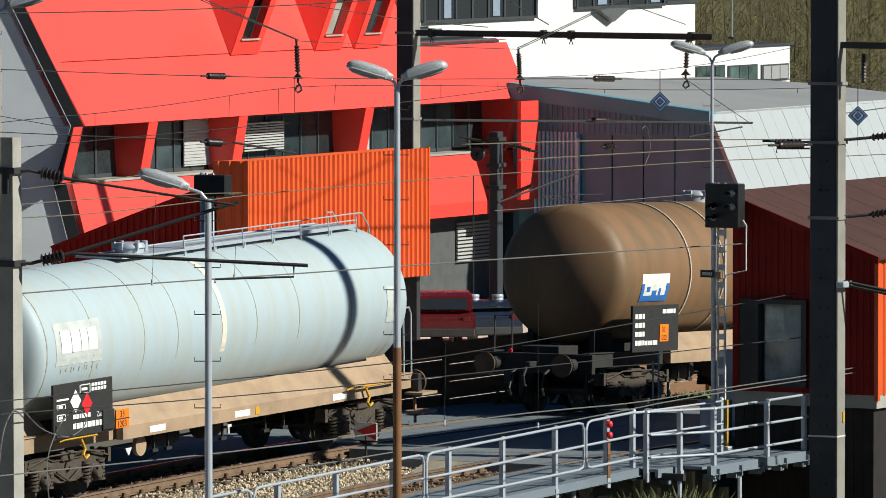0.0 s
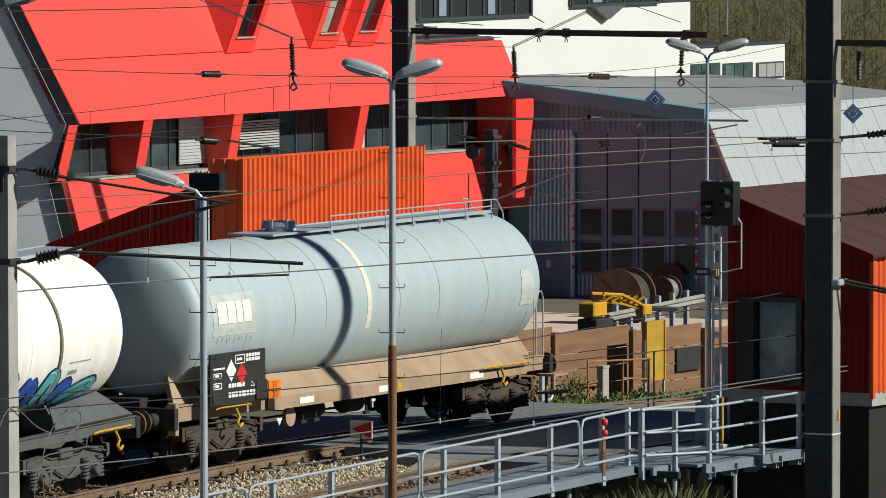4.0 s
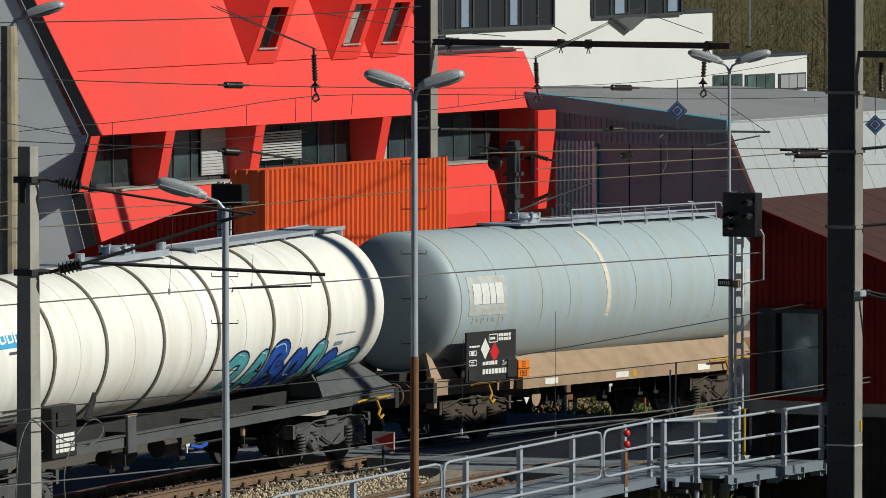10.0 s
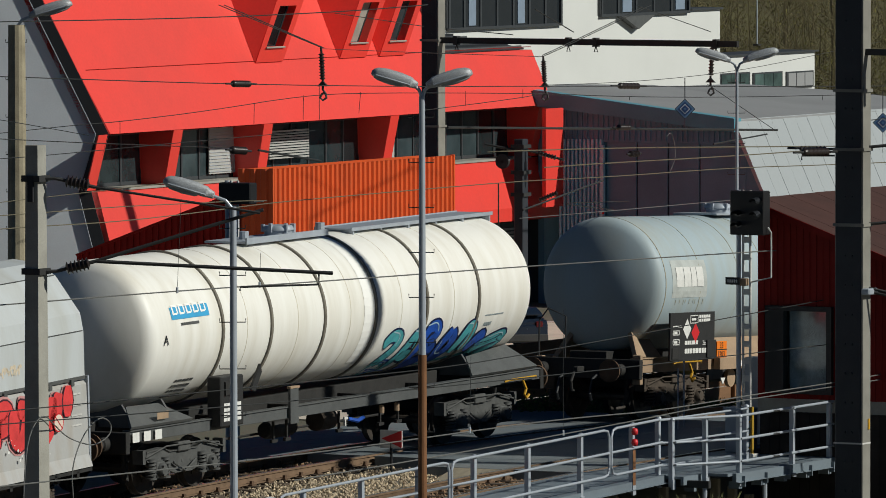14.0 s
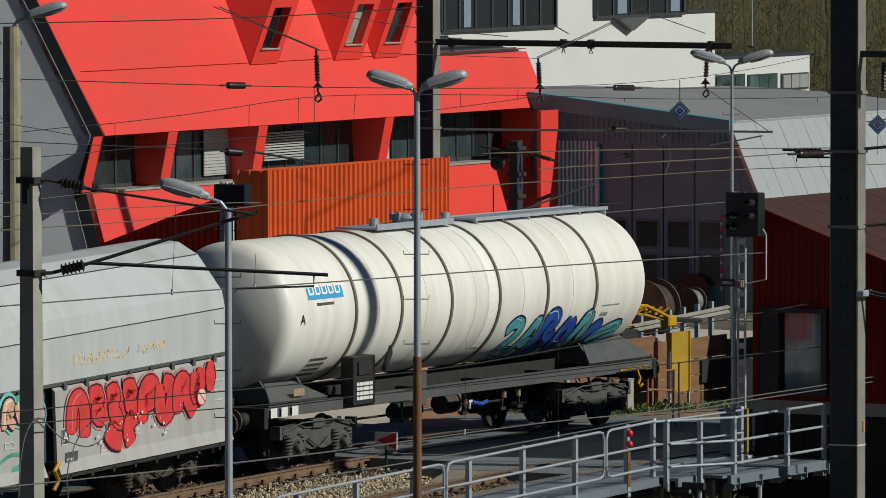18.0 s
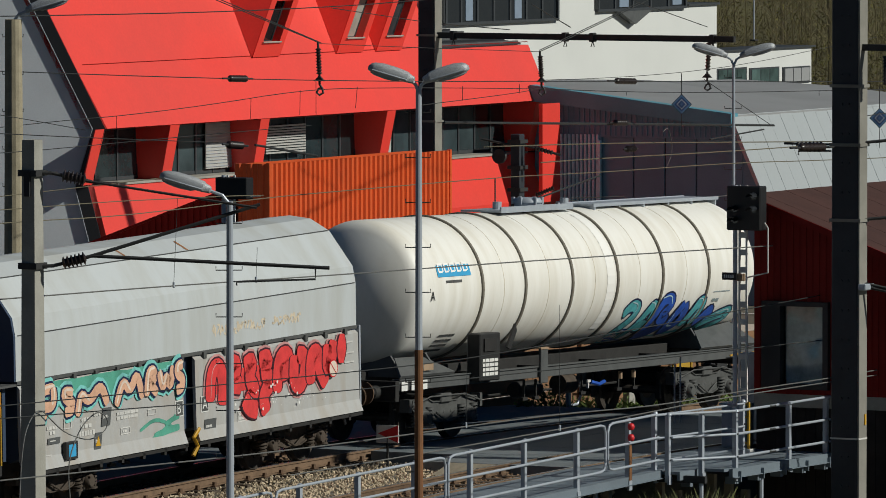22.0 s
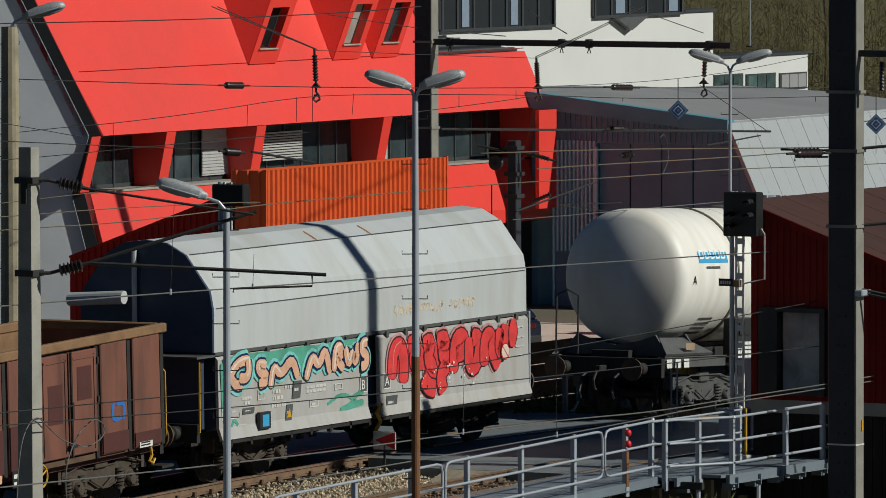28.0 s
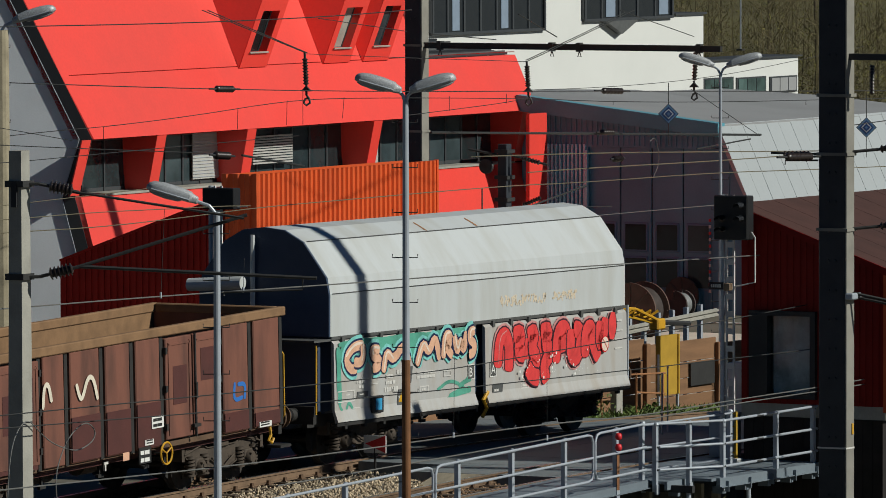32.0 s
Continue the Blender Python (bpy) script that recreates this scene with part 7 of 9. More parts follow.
def tank_frame(w, x0, x1, sole, z0, z1, half=1.15):
    """Two long sole bars, cross members and headstocks."""
    for y in (-half, half - 0.12):
        part("sole_bar", boxes((x0, x1, y, y + 0.12, z0, z1), (x0, x1, y - 0.03, y + 0.15, z1 - 0.02, z1 + 0.004), bevel=0.006), sole, w)
    part("centre_sill", boxes((x0 + 0.1, x1 - 0.1, -0.42, 0.42, z0 - 0.06, z1 + 0.12), bevel=0.01), M["under"], w, "sooty centre sill")
    for x in np.linspace(x0 + 1.2, x1 - 1.2, 6):
        part("cross_member", boxes((x - 0.06, x + 0.06, -half + 0.12, -0.42, z0 + 0.02, z1 - 0.03), (x - 0.06, x + 0.06, 0.42, half - 0.12, z0 + 0.02, z1 - 0.03)), M["under"], w)
    for x, s in ((x0, -1), (x1, 1)):
        part("headstock", boxes((min(x, x + 0.14 * s), max(x, x + 0.14 * s), -1.3, 1.3, 0.86, 1.26), bevel=0.01), M["under"], w)
        buffers(w, x + 0.14 * s, s, sole)


def brake_gear(w):
    """The air tank, levers and valves slung below the frame."""
    part("air_tank", lathe(bmesh.new(), [(0, -0.55), (0.14, -0.52), (0.17, -0.42), (0.17, 0.42), (0.14, 0.52), (0, 0.55)], 18, "x", (-0.9, -0.35, 0.74)), M["under"], w, smooth=40)
    part("brake_cylinder", lathe(bmesh.new(), [(0, -0.3), (0.2, -0.3), (0.2, 0.25), (0.08, 0.32), (0, 0.32)], 18, "x", (1.0, -0.25, 0.76)), M["dusty"], w, smooth=40)
    part("brake_rod", bar((-3.6, -0.12, 0.66), (3.6, -0.12, 0.66), r=0.025, seg=6), M["under"], w)
    for x in (-2.2, -1.7, 0.3, 1.9, 2.6):
        part("hanger", boxes((x - 0.02, x + 0.02, -1.02, -0.98, 0.62, 1.0), (x - 0.1, x + 0.1, -1.04, -0.98, 0.60, 0.66)), M["under"], w)
    part("change_lever", boxes((0.12, 0.16, -1.24, -1.2, 0.74, 0.9), (0.08, 0.22, -1.25, -1.22, 0.86, 0.91)), M["paint_pale"], w, "white lever of the brake changeover")


def yellow_grips(w, x, y=-1.32, z=1.16, length=1.3):
    part("grip_bar", bar((x, y, z), (x + 0.1, y - 0.05, z + 0.03), (x + length - 0.1, y - 0.05, z + 0.03), (x + length, y, z), r=0.022, seg=7), M["yellow"], w, "yellow grip bar")
    bm = bar((x + 0.75, y, z - 0.02), (x + 0.85, y - 0.02, z - 0.2), r=0.03, seg=6)
    tube(bm, [(x + 0.85, y - 0.02, z - 0.2), (x + 0.78, y - 0.02, z - 0.30), (x + 0.86, y - 0.02, z - 0.38), (x + 0.97, y - 0.02, z - 0.32)], 0.028, 6)
    part("brake_hook", bm, M["yellow"], w, "yellow hook")


def top_walk(w, x0, x1, z, y0=-0.45, y1=0.45, rail=True):
    part("roof_walk", boxes((x0, x1, y0, y1, z, z + 0.03), (x0, x1, y0 - 0.015, y0 + 0.01, z - 0.02, z + 0.05), (x0, x1, y1 - 0.01, y1 + 0.015, z - 0.02, z + 0.05)), M["steel"], w, "galvanised roof walkway")
    for x in np.arange(x0 + 0.1, x1, 1.1):
        part("bracket", boxes((x - 0.025, x + 0.025, y0, y1, z - 0.14, z)), M["steel"], w)
    if rail:
        for zz in (0.12, 0.25):
            part("guard_rail", bar((x0, y0, z + zz), (x1, y0, z + zz), r=0.014, seg=6), M["steel"], w)
        for x in np.linspace(x0, x1, 7):
            part("guard_post", bar((x, y0 - 0.03, z - 0.12), (x, y0, z + 0.25), r=0.014, seg=6), M["steel"], w)


def manhole(w, x, z):
    part("manhole", lathe(bmesh.new(), [(0.0, 0.2), (0.26, 0.18), (0.3, 0.12), (0.3, 0.09), (0.27, 0.08), (0.27, -0.1), (0.0, -0.1)], 22, "z", (x, 0, z)), M["steel"], w, smooth=35)
    for k in range(6):
        a = 2 * math.pi * k / 6
        part("clamp", boxes((x + 0.29 * math.cos(a) - 0.03, x + 0.29 * math.cos(a) + 0.03, 0.29 * math.sin(a) - 0.03, 0.29 * math.sin(a) + 0.03, z + 0.06, z + 0.2)), M["steel"], w)
    part("valve", bar((x + 0.55, 0, z - 0.1), (x + 0.55, 0, z + 0.18), r=0.06, seg=8), M["steel"], w)


def notice_board(w, x0, x1, z0, z1, y, orange_at):
    """The hinged black board with its hazard marks and unreadable notices."""
    bd = part("notice_board", boxes((x0, x1, y, y + 0.05, z0, z1), bevel=0.008), M["board_black"], w, "black notice board with white markings")
    put = on_wall(y)
    k = (x1 - x0)
    zc = z1 - 0.34
    bm = bmesh.new()
    for cx, mtl in ((x0 + 0.37 * k, "paint_white"), (x0 + 0.56 * k, "paint_red")):
        d = bmesh.new()
        d.faces.new([d.verts.new(put(cx + a, zc - (0.08 if mtl == "paint_red" else 0) + b)) for a, b in ((-0.19, 0), (0, -0.21), (0.19, 0), (0, 0.21))])
        part("hazard_diamond", d, M[mtl], bd)
    for p0, p1, q0, q1 in ((0.44, 0.62, 0.23, 0.06), (0.05, 0.2, 0.46, 0.36), (0.05, 0.2, 0.66, 0.54)):
        for a, b, c, d in ((p0, p1, q0, q0 - 0.018), (p0, p1, q1 + 0.018, q1), (p0, p0 + 0.012, q0, q1), (p1 - 0.012, p1, q0, q1), (p0 + 0.03, p1 - 0.05, (q0 + q1) / 2 + 0.025, (q0 + q1) / 2 - 0.025)):
            patch(bm, put, x0 + a * k, x0 + b * k, z1 - c, z1 - d, 1)
    part("notice", bm, M["paint_white"], bd)
    for q in (0.2, 0.12):
        part("notice", bars(put, x0 + 0.64 * k, z1 - q, (0.09, 0.09, 0.09, 0.09, 0.09), 0.06), M["paint_white"], bd)
    part("notice", bars(put, x0 + 0.05 * k, z1 - 0.3, (0.08, 0.2, 0.12), 0.035), M["paint_white"], bd)
    part("document_slot", boxes((x0 + 0.06, x0 + 0.36, y - 0.02, y, z0 + 0.03, z0 + 0.26)), M["under"], bd)
    part("wagon_number", bars(put, x0 + 0.32 * k, z0 + 0.14, (0.1, 0.1, 0.1, 0.1, 0.14, 0.1, 0.1, 0.1), 0.1), M["paint_white"], bd)
    part("owner_mark", bars(put, x0 + 0.32 * k, z0 + 0.32, (0.1, 0.1, 0.05, 0.18, 0.1), 0.08), M["paint_white"], bd)
    writing("class_mark", "Zas", 0.13, (x0 + 0.72 * k, y - 0.004, z0 + 0.3), M["paint_white"], bd)
    pl = part("hazard_plate", boxes((orange_at, orange_at + 0.46, y - 0.02, y + 0.01, z0 + 0.02, z0 + 0.36), bevel=0.004), M["paint_orange"], w, "orange hazard plate with black numbers")
    part("plate_line", boxes((orange_at, orange_at + 0.46, y - 0.024, y - 0.02, z0 + 0.18, z0 + 0.2)), M["paint_black"], pl)
    writing("number", "33", 0.17, (orange_at + 0.13, y - 0.024, z0 + 0.22), M["paint_black"], pl)
    writing("number", "1203", 0.17, (orange_at + 0.03, y - 0.024, z0 + 0.04), M["paint_black"], pl)
    return bd


# ---- pale grey tank wagon ----
def grey_wagon():
    w = thing("tank_wagon", (0, 0, 0), "pale blue-grey tank wagon with a dusty tan underframe", "tank wagon", "wagons of the train")
    r, axis, x0, x1 = 1.38, 2.75, -6.55, 6.72
    t = tank_shell(w, r, axis, x0, x1, M["tank_grey"], 0.48, sag=0.08)
    put = on_tank(r, axis, 0.008)
    for x in (-4.9, -3.1, -1.9, 1.0, 2.6, 4.6):
        part("weld_seam", ring(r, x, 0.02, 0.006, axis), M["weld"], t)
    bm = bmesh.new()
    patch(bm, on_tank(r, axis, 0.006), -6.2, -4.6, 2.5, 3.26)
    part("logo_patch", bm, M["patch_pale"], t, "washed pale patch behind the logo")
    bm = bmesh.new()
    lo, hi = 2.72, 3.12
    for x, wd in ((-6.02, 0.33), (-5.66, 0.3), (-5.33, 0.22), (-5.08, 0.3)):
        patch(bm, on_tank(r, axis, 0.014), x, x + wd, lo, hi, 3)
    part("logo", bm, M["paint_white"], t, "worn white block logo")
    bm = bmesh.new()
    for a0, a1 in ((3.98, 3.72), (3.72, 2.3)):
        patch(bm, put, -0.3, -0.13, a1, a0, 8)
    part("band", bm, M["cream"], t, "scraped cream band round the tank")
    part("weld_seam", ring(r, x0 + 0.04, 0.03, 0.007, axis), M["rust_run"], t, "rust-stained end seam")
    bm = bmesh.new()
    rnd = random.Random(4)
    for x in (-4.9, -3.1, -1.9, -0.2, 1.0, 2.6, 4.6, 6.4):
        for k in range(3):
            p, q = x + rnd.uniform(-0.25, 0.25), rnd.uniform(1.75, 2.3)
            stroke(bm, on_tank(r, axis, 0.005), [(p, q), (p + 0.02, q * 0.6 + 0.62), (p + 0.01, 1.56)], rnd.uniform(0.015, 0.05), 3)
    part("stain", bm, M["rust_run"], t)
    bm = bmesh.new()
    stroke(bm, on_tank(r, axis, 0.0055), [(-3.3, 1.86), (-2.6, 1.98), (-2.1, 2.1)], 0.42, 3)
    part("repaint_patch", bm, M["patch_dark"], t, "darker grey repainted patch")
    bm = bmesh.new()
    patch(bm, put, 6.0, 6.52, 2.36, 3.05, 5)
    part("label_patch", bm, M["patch_pale"], t)
    bm = bmesh.new()
    for i in range(9):
        x = -6.0 + 0.15 * i + 0.03 * (i % 3)
        patch(bm, put, x, x + 0.02, 2.36 + 0.03 * (i % 2), 2.46, 1)
    part("stain", bm, M["weld"], t)
    tank_frame(w, -7.35, 7.35, M["under_tan"], 0.98, 1.28)
    # sloping tan skirt under the belly
    for s in (-1, 1):
        part("skirt", prism([(s * 1.34, 0.98), (s * 1.34, 1.22), (s * 0.95, 1.62), (s * 0.85, 1.6), (s * 1.2, 1.2), (s * 1.2, 0.98)], -3.85, 6.3), M["under_tan"], w, "tan sloping skirt")
    for x in (-2.9, 0.2, 3.9):
        bm = bmesh.new()
        patch(bm, on_wall(-1.342), x, x + 0.55, 1.03, 1.15, 1)
        part("faded_mark", bm, M["tank_white"], w)
    bm = bmesh.new()
    patch(bm, on_wall(-1.344), 0.95, 1.1, 1.02, 1.17, 1)
    part("yellow_mark", bm, M["yellow"], w)
    for s, x in ((-1, -6.5), (1, 6.5)):
        for y in (-0.62, 0.62):
            bm = bmesh.new()
            slab(bm, [(x - 0.55, y * 1.5, 1.25), (x + 0.55, y * 1.5, 1.25), (x + 0.2, y * 0.9, 1.95), (x - 0.2, y * 0.9, 1.95)], 0.1)
            part("saddle", bm, M["under_tan"], w, "tan saddle plate under the tank's end")
    part("end_post", boxes((-7.42, -7.3, -1.28, -1.1, 0.75, 1.35), bevel=0.01), M["under_tan"], w)
    top_walk(w, -0.1, 6.45, 4.16)
    part("roof_walk", boxes((-2.4, 0.4, -0.5, 0.5, 4.14, 4.18)), M["steel"], w)
    manhole(w, -1.3, 4.18)
    for y in (-0.45, 0.2):
        part("guard_rail", bar((6.45, y, 4.41), (6.7, y, 4.4), (6.95, y, 4.15), (7.05, y, 3.8), r=0.016, seg=6), M["steel"], w)
    notice_board(w, -6.55, -4.5, 1.22, 2.2, -1.52, -4.42)
    part("document_box", boxes((-4.9, -4.5, -1.56, -1.46, 1.26, 1.62), bevel=0.01), M["board_black"], w)
    yellow_grips(w, -6.2, -1.42, 1.16)
    yellow_grips(w, 4.3, -1.42, 1.2, 1.9)
    part("hand_wheel", lathe(bmesh.new(), [(0.0, -0.02), (0.19, -0.02), (0.19, 0.06), (0.0, 0.06)], 20, "y", (-2.85, -1.1, 0.78)), M["under_tan"], w, smooth=35)
    ladder_loop(w, 7.05, -1.15, 1.2, 2.55, 0.3, M["steel"])
    part("step", boxes((7.15, 7.75, -1.5, -1.1, 0.86, 0.91), (7.15, 7.75, -1.5, -1.1, 0.5, 0.55), (7.4, 7.45, -1.2, -1.16, 0.3, 1.2)), M["under_tan"], w)
    part("end_ladder", bar((-7.3, 0.5, 1.2), (-7.3, 0.5, 2.1), (-7.3, 0.9, 2.25), (-7.3, 1.1, 2.0), (-7.3, 1.1, 1.2), r=0.018, seg=6), M["steel_dark"], w)
    part("triangle_mark", prism([(-3.62, 0.80), (-3.4, 0.80), (-3.51, 0.66)], -1.25, -1.23, "y"), M["paint_white"], w)
    brake_gear(w)
    for x in (-5.45, 5.45):
        bogie(w, x, M["dusty"])
    return w


# ---- off-white tank wagon ----
def white_wagon():
    w = thing("tank_wagon", (0, 0, 0), "off-white ribbed tank wagon with blue and teal graffiti", "tank wagon", "wagons of the train")
    r, axis, x0, x1 = 1.4, 2.9, -7.05, 7.25
    t = tank_shell(w, r, axis, x0, x1, M["tank_white"], 0.55)
    for x in (-4.72, -2.92, -0.91, 1.07, 3.09, 5.19):
        part("rib", ring(r, x, 0.065, 0.035, axis), M["rib_grey"], t, "grey stiffening rib")
    for x in (-3.8, -1.9, 0.1, 2.1, 4.2):
        part("weld_seam", ring(r, x, 0.016, 0.004, axis), M["cream"], t)
    bm = bmesh.new()
    for a, b in ((4.22, 3.9), (3.9, 3.3), (3.3, 2.5), (2.5, 1.9)):
        patch(bm, on_tank(r, axis, 0.006), 0.62, 0.95, b, a, 5)
    part("band", bm, M["clean_white"], t, "clean white band round the tank")
    put = on_tank(r, axis, 0.008)
    bm = bmesh.new()
    patch(bm, put, -6.5, -5.15, 3.2, 3.42, 6)
    part("logo_band", bm, M["paint_sky"], t, "sky blue logo band")
    bm = bmesh.new()
    for i in range(5):
        x = -6.44 + i * 0.25
        for p0, p1, q0, q1 in ((0.0, 0.05, 3.28, 3.46), (0.05, 0.16, 3.42, 3.46), (0.05, 0.16, 3.28, 3.315), (0.16, 0.2, 3.3, 3.46)):
            patch(bm, on_tank(r, axis, 0.012), x + p0, x + p1, q0, q1, 2)
    part("logo", bm, M["clean_white"], t, "row of white block shapes")
    part("company_line", bars(put, -6.2, 3.08, (0.06, 0.16, 0.4), 0.05), M["bogie_grey"], t)
    writing("letter", "A", 0.26, (-6.85, -1.412, 2.76), M["paint_black"], t, (90, 0, 0))
    for i in range(4):
        part("notice", bars(put, -6.0, 2.02 - 0.1 * i, (0.1, 0.16, 0.12, 0.1, 0.14), 0.045), M["bogie_grey"], t)
    part("notice", bars(put, 5.55, 2.47, (0.1, 0.06, 0.16, 0.05, 0.14, 0.08, 0.12), 0.024), M["patch_dark"], t)
    part("notice", bars(put, 5.6, 2.27, (0.05, 0.07, 0.05, 0.08), 0.07), M["patch_dark"], t)
    # graffiti: pale glow, teal and blue letters, navy outlines
    letters = ((("teal"), ((1.35, 2.1), (1.6, 2.27), (1.95, 2.22), (1.9, 2.0), (1.42, 1.68), (2.05, 1.64))), (("teal"), ((2.2, 1.62), (2.52, 2.24), (2.8, 2.2), (2.85, 1.66))), (("teal"), ((2.35, 1.86), (2.8, 1.86))),
               (("blue_spray"), ((2.88, 1.66), (2.98, 2.3), (3.36, 2.36), (3.5, 2.18), (3.15, 2.02), (3.6, 1.92), (3.55, 1.72), (2.98, 1.68))), (("blue_spray"), ((4.1, 2.22), (3.86, 2.0), (3.92, 1.76), (4.2, 1.76), (4.35, 2.0), (4.1, 2.2))),
               (("teal"), ((4.55, 1.8), (4.74, 2.24), (5.0, 2.24), (4.95, 1.82))), (("blue_spray"), ((5.15, 1.82), (5.45, 2.12), (5.62, 1.86))), (("teal"), ((5.5, 1.8), (5.9, 1.94), (6.4, 2.02), (6.5, 1.94), (6.15, 1.8), (5.4, 1.76))))
    letters = [(fill, [(1.72 + (p - 1.35) * 0.96, 1.64 + (q - 1.64) * 1.12) for p, q in pts]) for fill, pts in letters]
    for k, (p0, p1, q0, q1) in enumerate(((1.95, 2.6, 1.74, 1.7), (2.1, 3.2, 1.68, 1.66), (3.1, 4.6, 1.66, 1.72), (4.4, 6.6, 1.72, 1.82))):
        bm = bmesh.new()
        stroke(bm, on_tank(r, axis, 0.006 + 0.001 * k), [(p0, q0), ((p0 + p1) / 2, (q0 + q1) / 2 + 0.02), (p1, q1)], 0.22, 4)
        part("graffiti_field", bm, M["blue_spray"] if k < 2 else M["teal"], t, "sprayed ground under the letters")
    for i, (fill, pts) in enumerate(letters):
        for lift, width, name in ((0.010, 0.31, "navy_line"), (0.0115, 0.23, fill), (0.013, 0.025, "pale_spray")):
            bm = bmesh.new()
            run = [(p - 0.04, q + 0.06) for p, q in pts[1:4]] if name == "pale_spray" and len(pts) > 3 else pts
            if name == "pale_spray" and len(pts) < 4:
                bm.free()
                continue
            stroke(bm, on_tank(r, axis, lift + 0.004 * i), run, width, 4)
            part("graffiti_letter", bm, M[name], t, "sprayed blue and teal graffiti letter")
    # frame, end cradles, boxes
    tank_frame(w, -7.9, 7.9, M["sole_grey"], 1.06, 1.28, 1.28)
    for s in (-1, 1):
        xa, xb = (-7.9, -5.7) if s < 0 else (5.0, 7.7)
        for y in (-1.3, 1.3):
            k = 1 if y > 0 else -1
            bm = bmesh.new()
            slab(bm, [(xa, y, 1.3), (xb, y, 1.3), (xb - 0.5, y - k * 0.46, 1.6 if s < 0 else 1.74), (xa + 0.5, y - k * 0.42, 1.62)], 0.06)
            part("cradle", bm, M["sole_grey"], w, "dark grey cradle plate")
        for x in (xa + 0.35, xb - 0.45):
            part("cradle_web", prism([(-1.2, 1.3), (1.2, 1.3), (0.9, 1.72), (0.55, 1.6), (0, 1.5), (-0.55, 1.6), (-0.9, 1.72)], x, x + 0.06), M["sole_grey"], w)
    bm = bmesh.new()
    patch(bm, on_wall(-1.32, 0.02), -7.0, -6.6, 1.42, 1.56, 1)
    part("plate_mark", bm, M["under_tan"], w)
    for x in (-7.85, -7.45, -7.05):
        bm = bmesh.new()
        patch(bm, on_wall(-1.32), x, x + 0.24, 1.06, 1.24, 1)
        part("plate_mark", bm, M["paint_white"], w)
    b = part("valve_box", boxes((-4.98, -4.15, -1.5, -1.2, 1.12, 2.05), bevel=0.02), M["board_black"], w, "black equipment box")
    part("window_plate", boxes((-4.85, -4.35, -1.53, -1.5, 1.7, 1.95)), M["under"], b)
    for i in range(4):
        part("notice", bars(on_wall(-1.502), -4.88, 1.22 + 0.09 * i, (0.1, 0.14, 0.2, 0.14), 0.065), M["paint_white"], b)
    part("placard_holder", prism([(-3.95, 1.75), (-3.6, 2.2), (-3.55, 2.05), (-3.8, 1.7)], -1.55, -1.5, "y"), M["board_black"], w)
    part("bracket", boxes((-2.15, -1.85, -1.36, -1.3, 0.95, 1.62), bevel=0.01), M["sole_grey"], w)
    part("bracket", boxes((-2.17, -1.83, -1.37, -1.29, 1.62, 1.66)), M["under_tan"], w)
    part("hose", bar((0.3, -1.2, 0.86), (0.6, -1.24, 0.8), (0.9, -1.2, 0.84), r=0.04, seg=7), M["blue_spray"], w, "blue hose")
    for x in (1.8, 2.4):
        part("bottle", bar((x, -1.1, 0.85), (x, -1.1, 1.0), r=0.05, seg=8), M["under_tan"], w)
    yellow_grips(w, 6.3, -1.36, 1.12)
    top_walk(w, 1.9, 7.6, 4.33, -0.4, 0.4, rail=False)
    part("roof_walk", boxes((-2.2, 0.9, -0.45, 0.45, 4.31, 4.35), (-2.2, 0.9, -0.47, -0.43, 4.3, 4.42)), M["steel"], w)
    manhole(w, -0.2, 4.36)
    for x in (-1.5, 1.4):
        part("valve", bar((x, 0, 4.3), (x, 0, 4.5), r=0.09, seg=10), M["steel"], w)
    ladder_loop(w, 7.75, 1.0, 1.3, 2.5, 0.25, M["steel_dark"])
    part("end_ladder", bar((-7.9, 0.7, 1.3), (-7.9, 0.7, 2.5), (-7.9, 0.95, 2.62), (-7.9, 1.2, 2.5), (-7.9, 1.2, 1.3), r=0.02, seg=6), M["steel_dark"], w)
    part("wagon_number", bars(lambda p, q: (-7.42 + 0.03 * abs(p), -p, q), -0.35, 2.8, (0.1, 0.14, 0.06, 0.1, 0.12), 0.09), M["bogie_grey"], t)
    brake_gear(w)
    for x in (-5.7, 5.7):
        bogie(w, x, M["bogie_grey"])
    return w


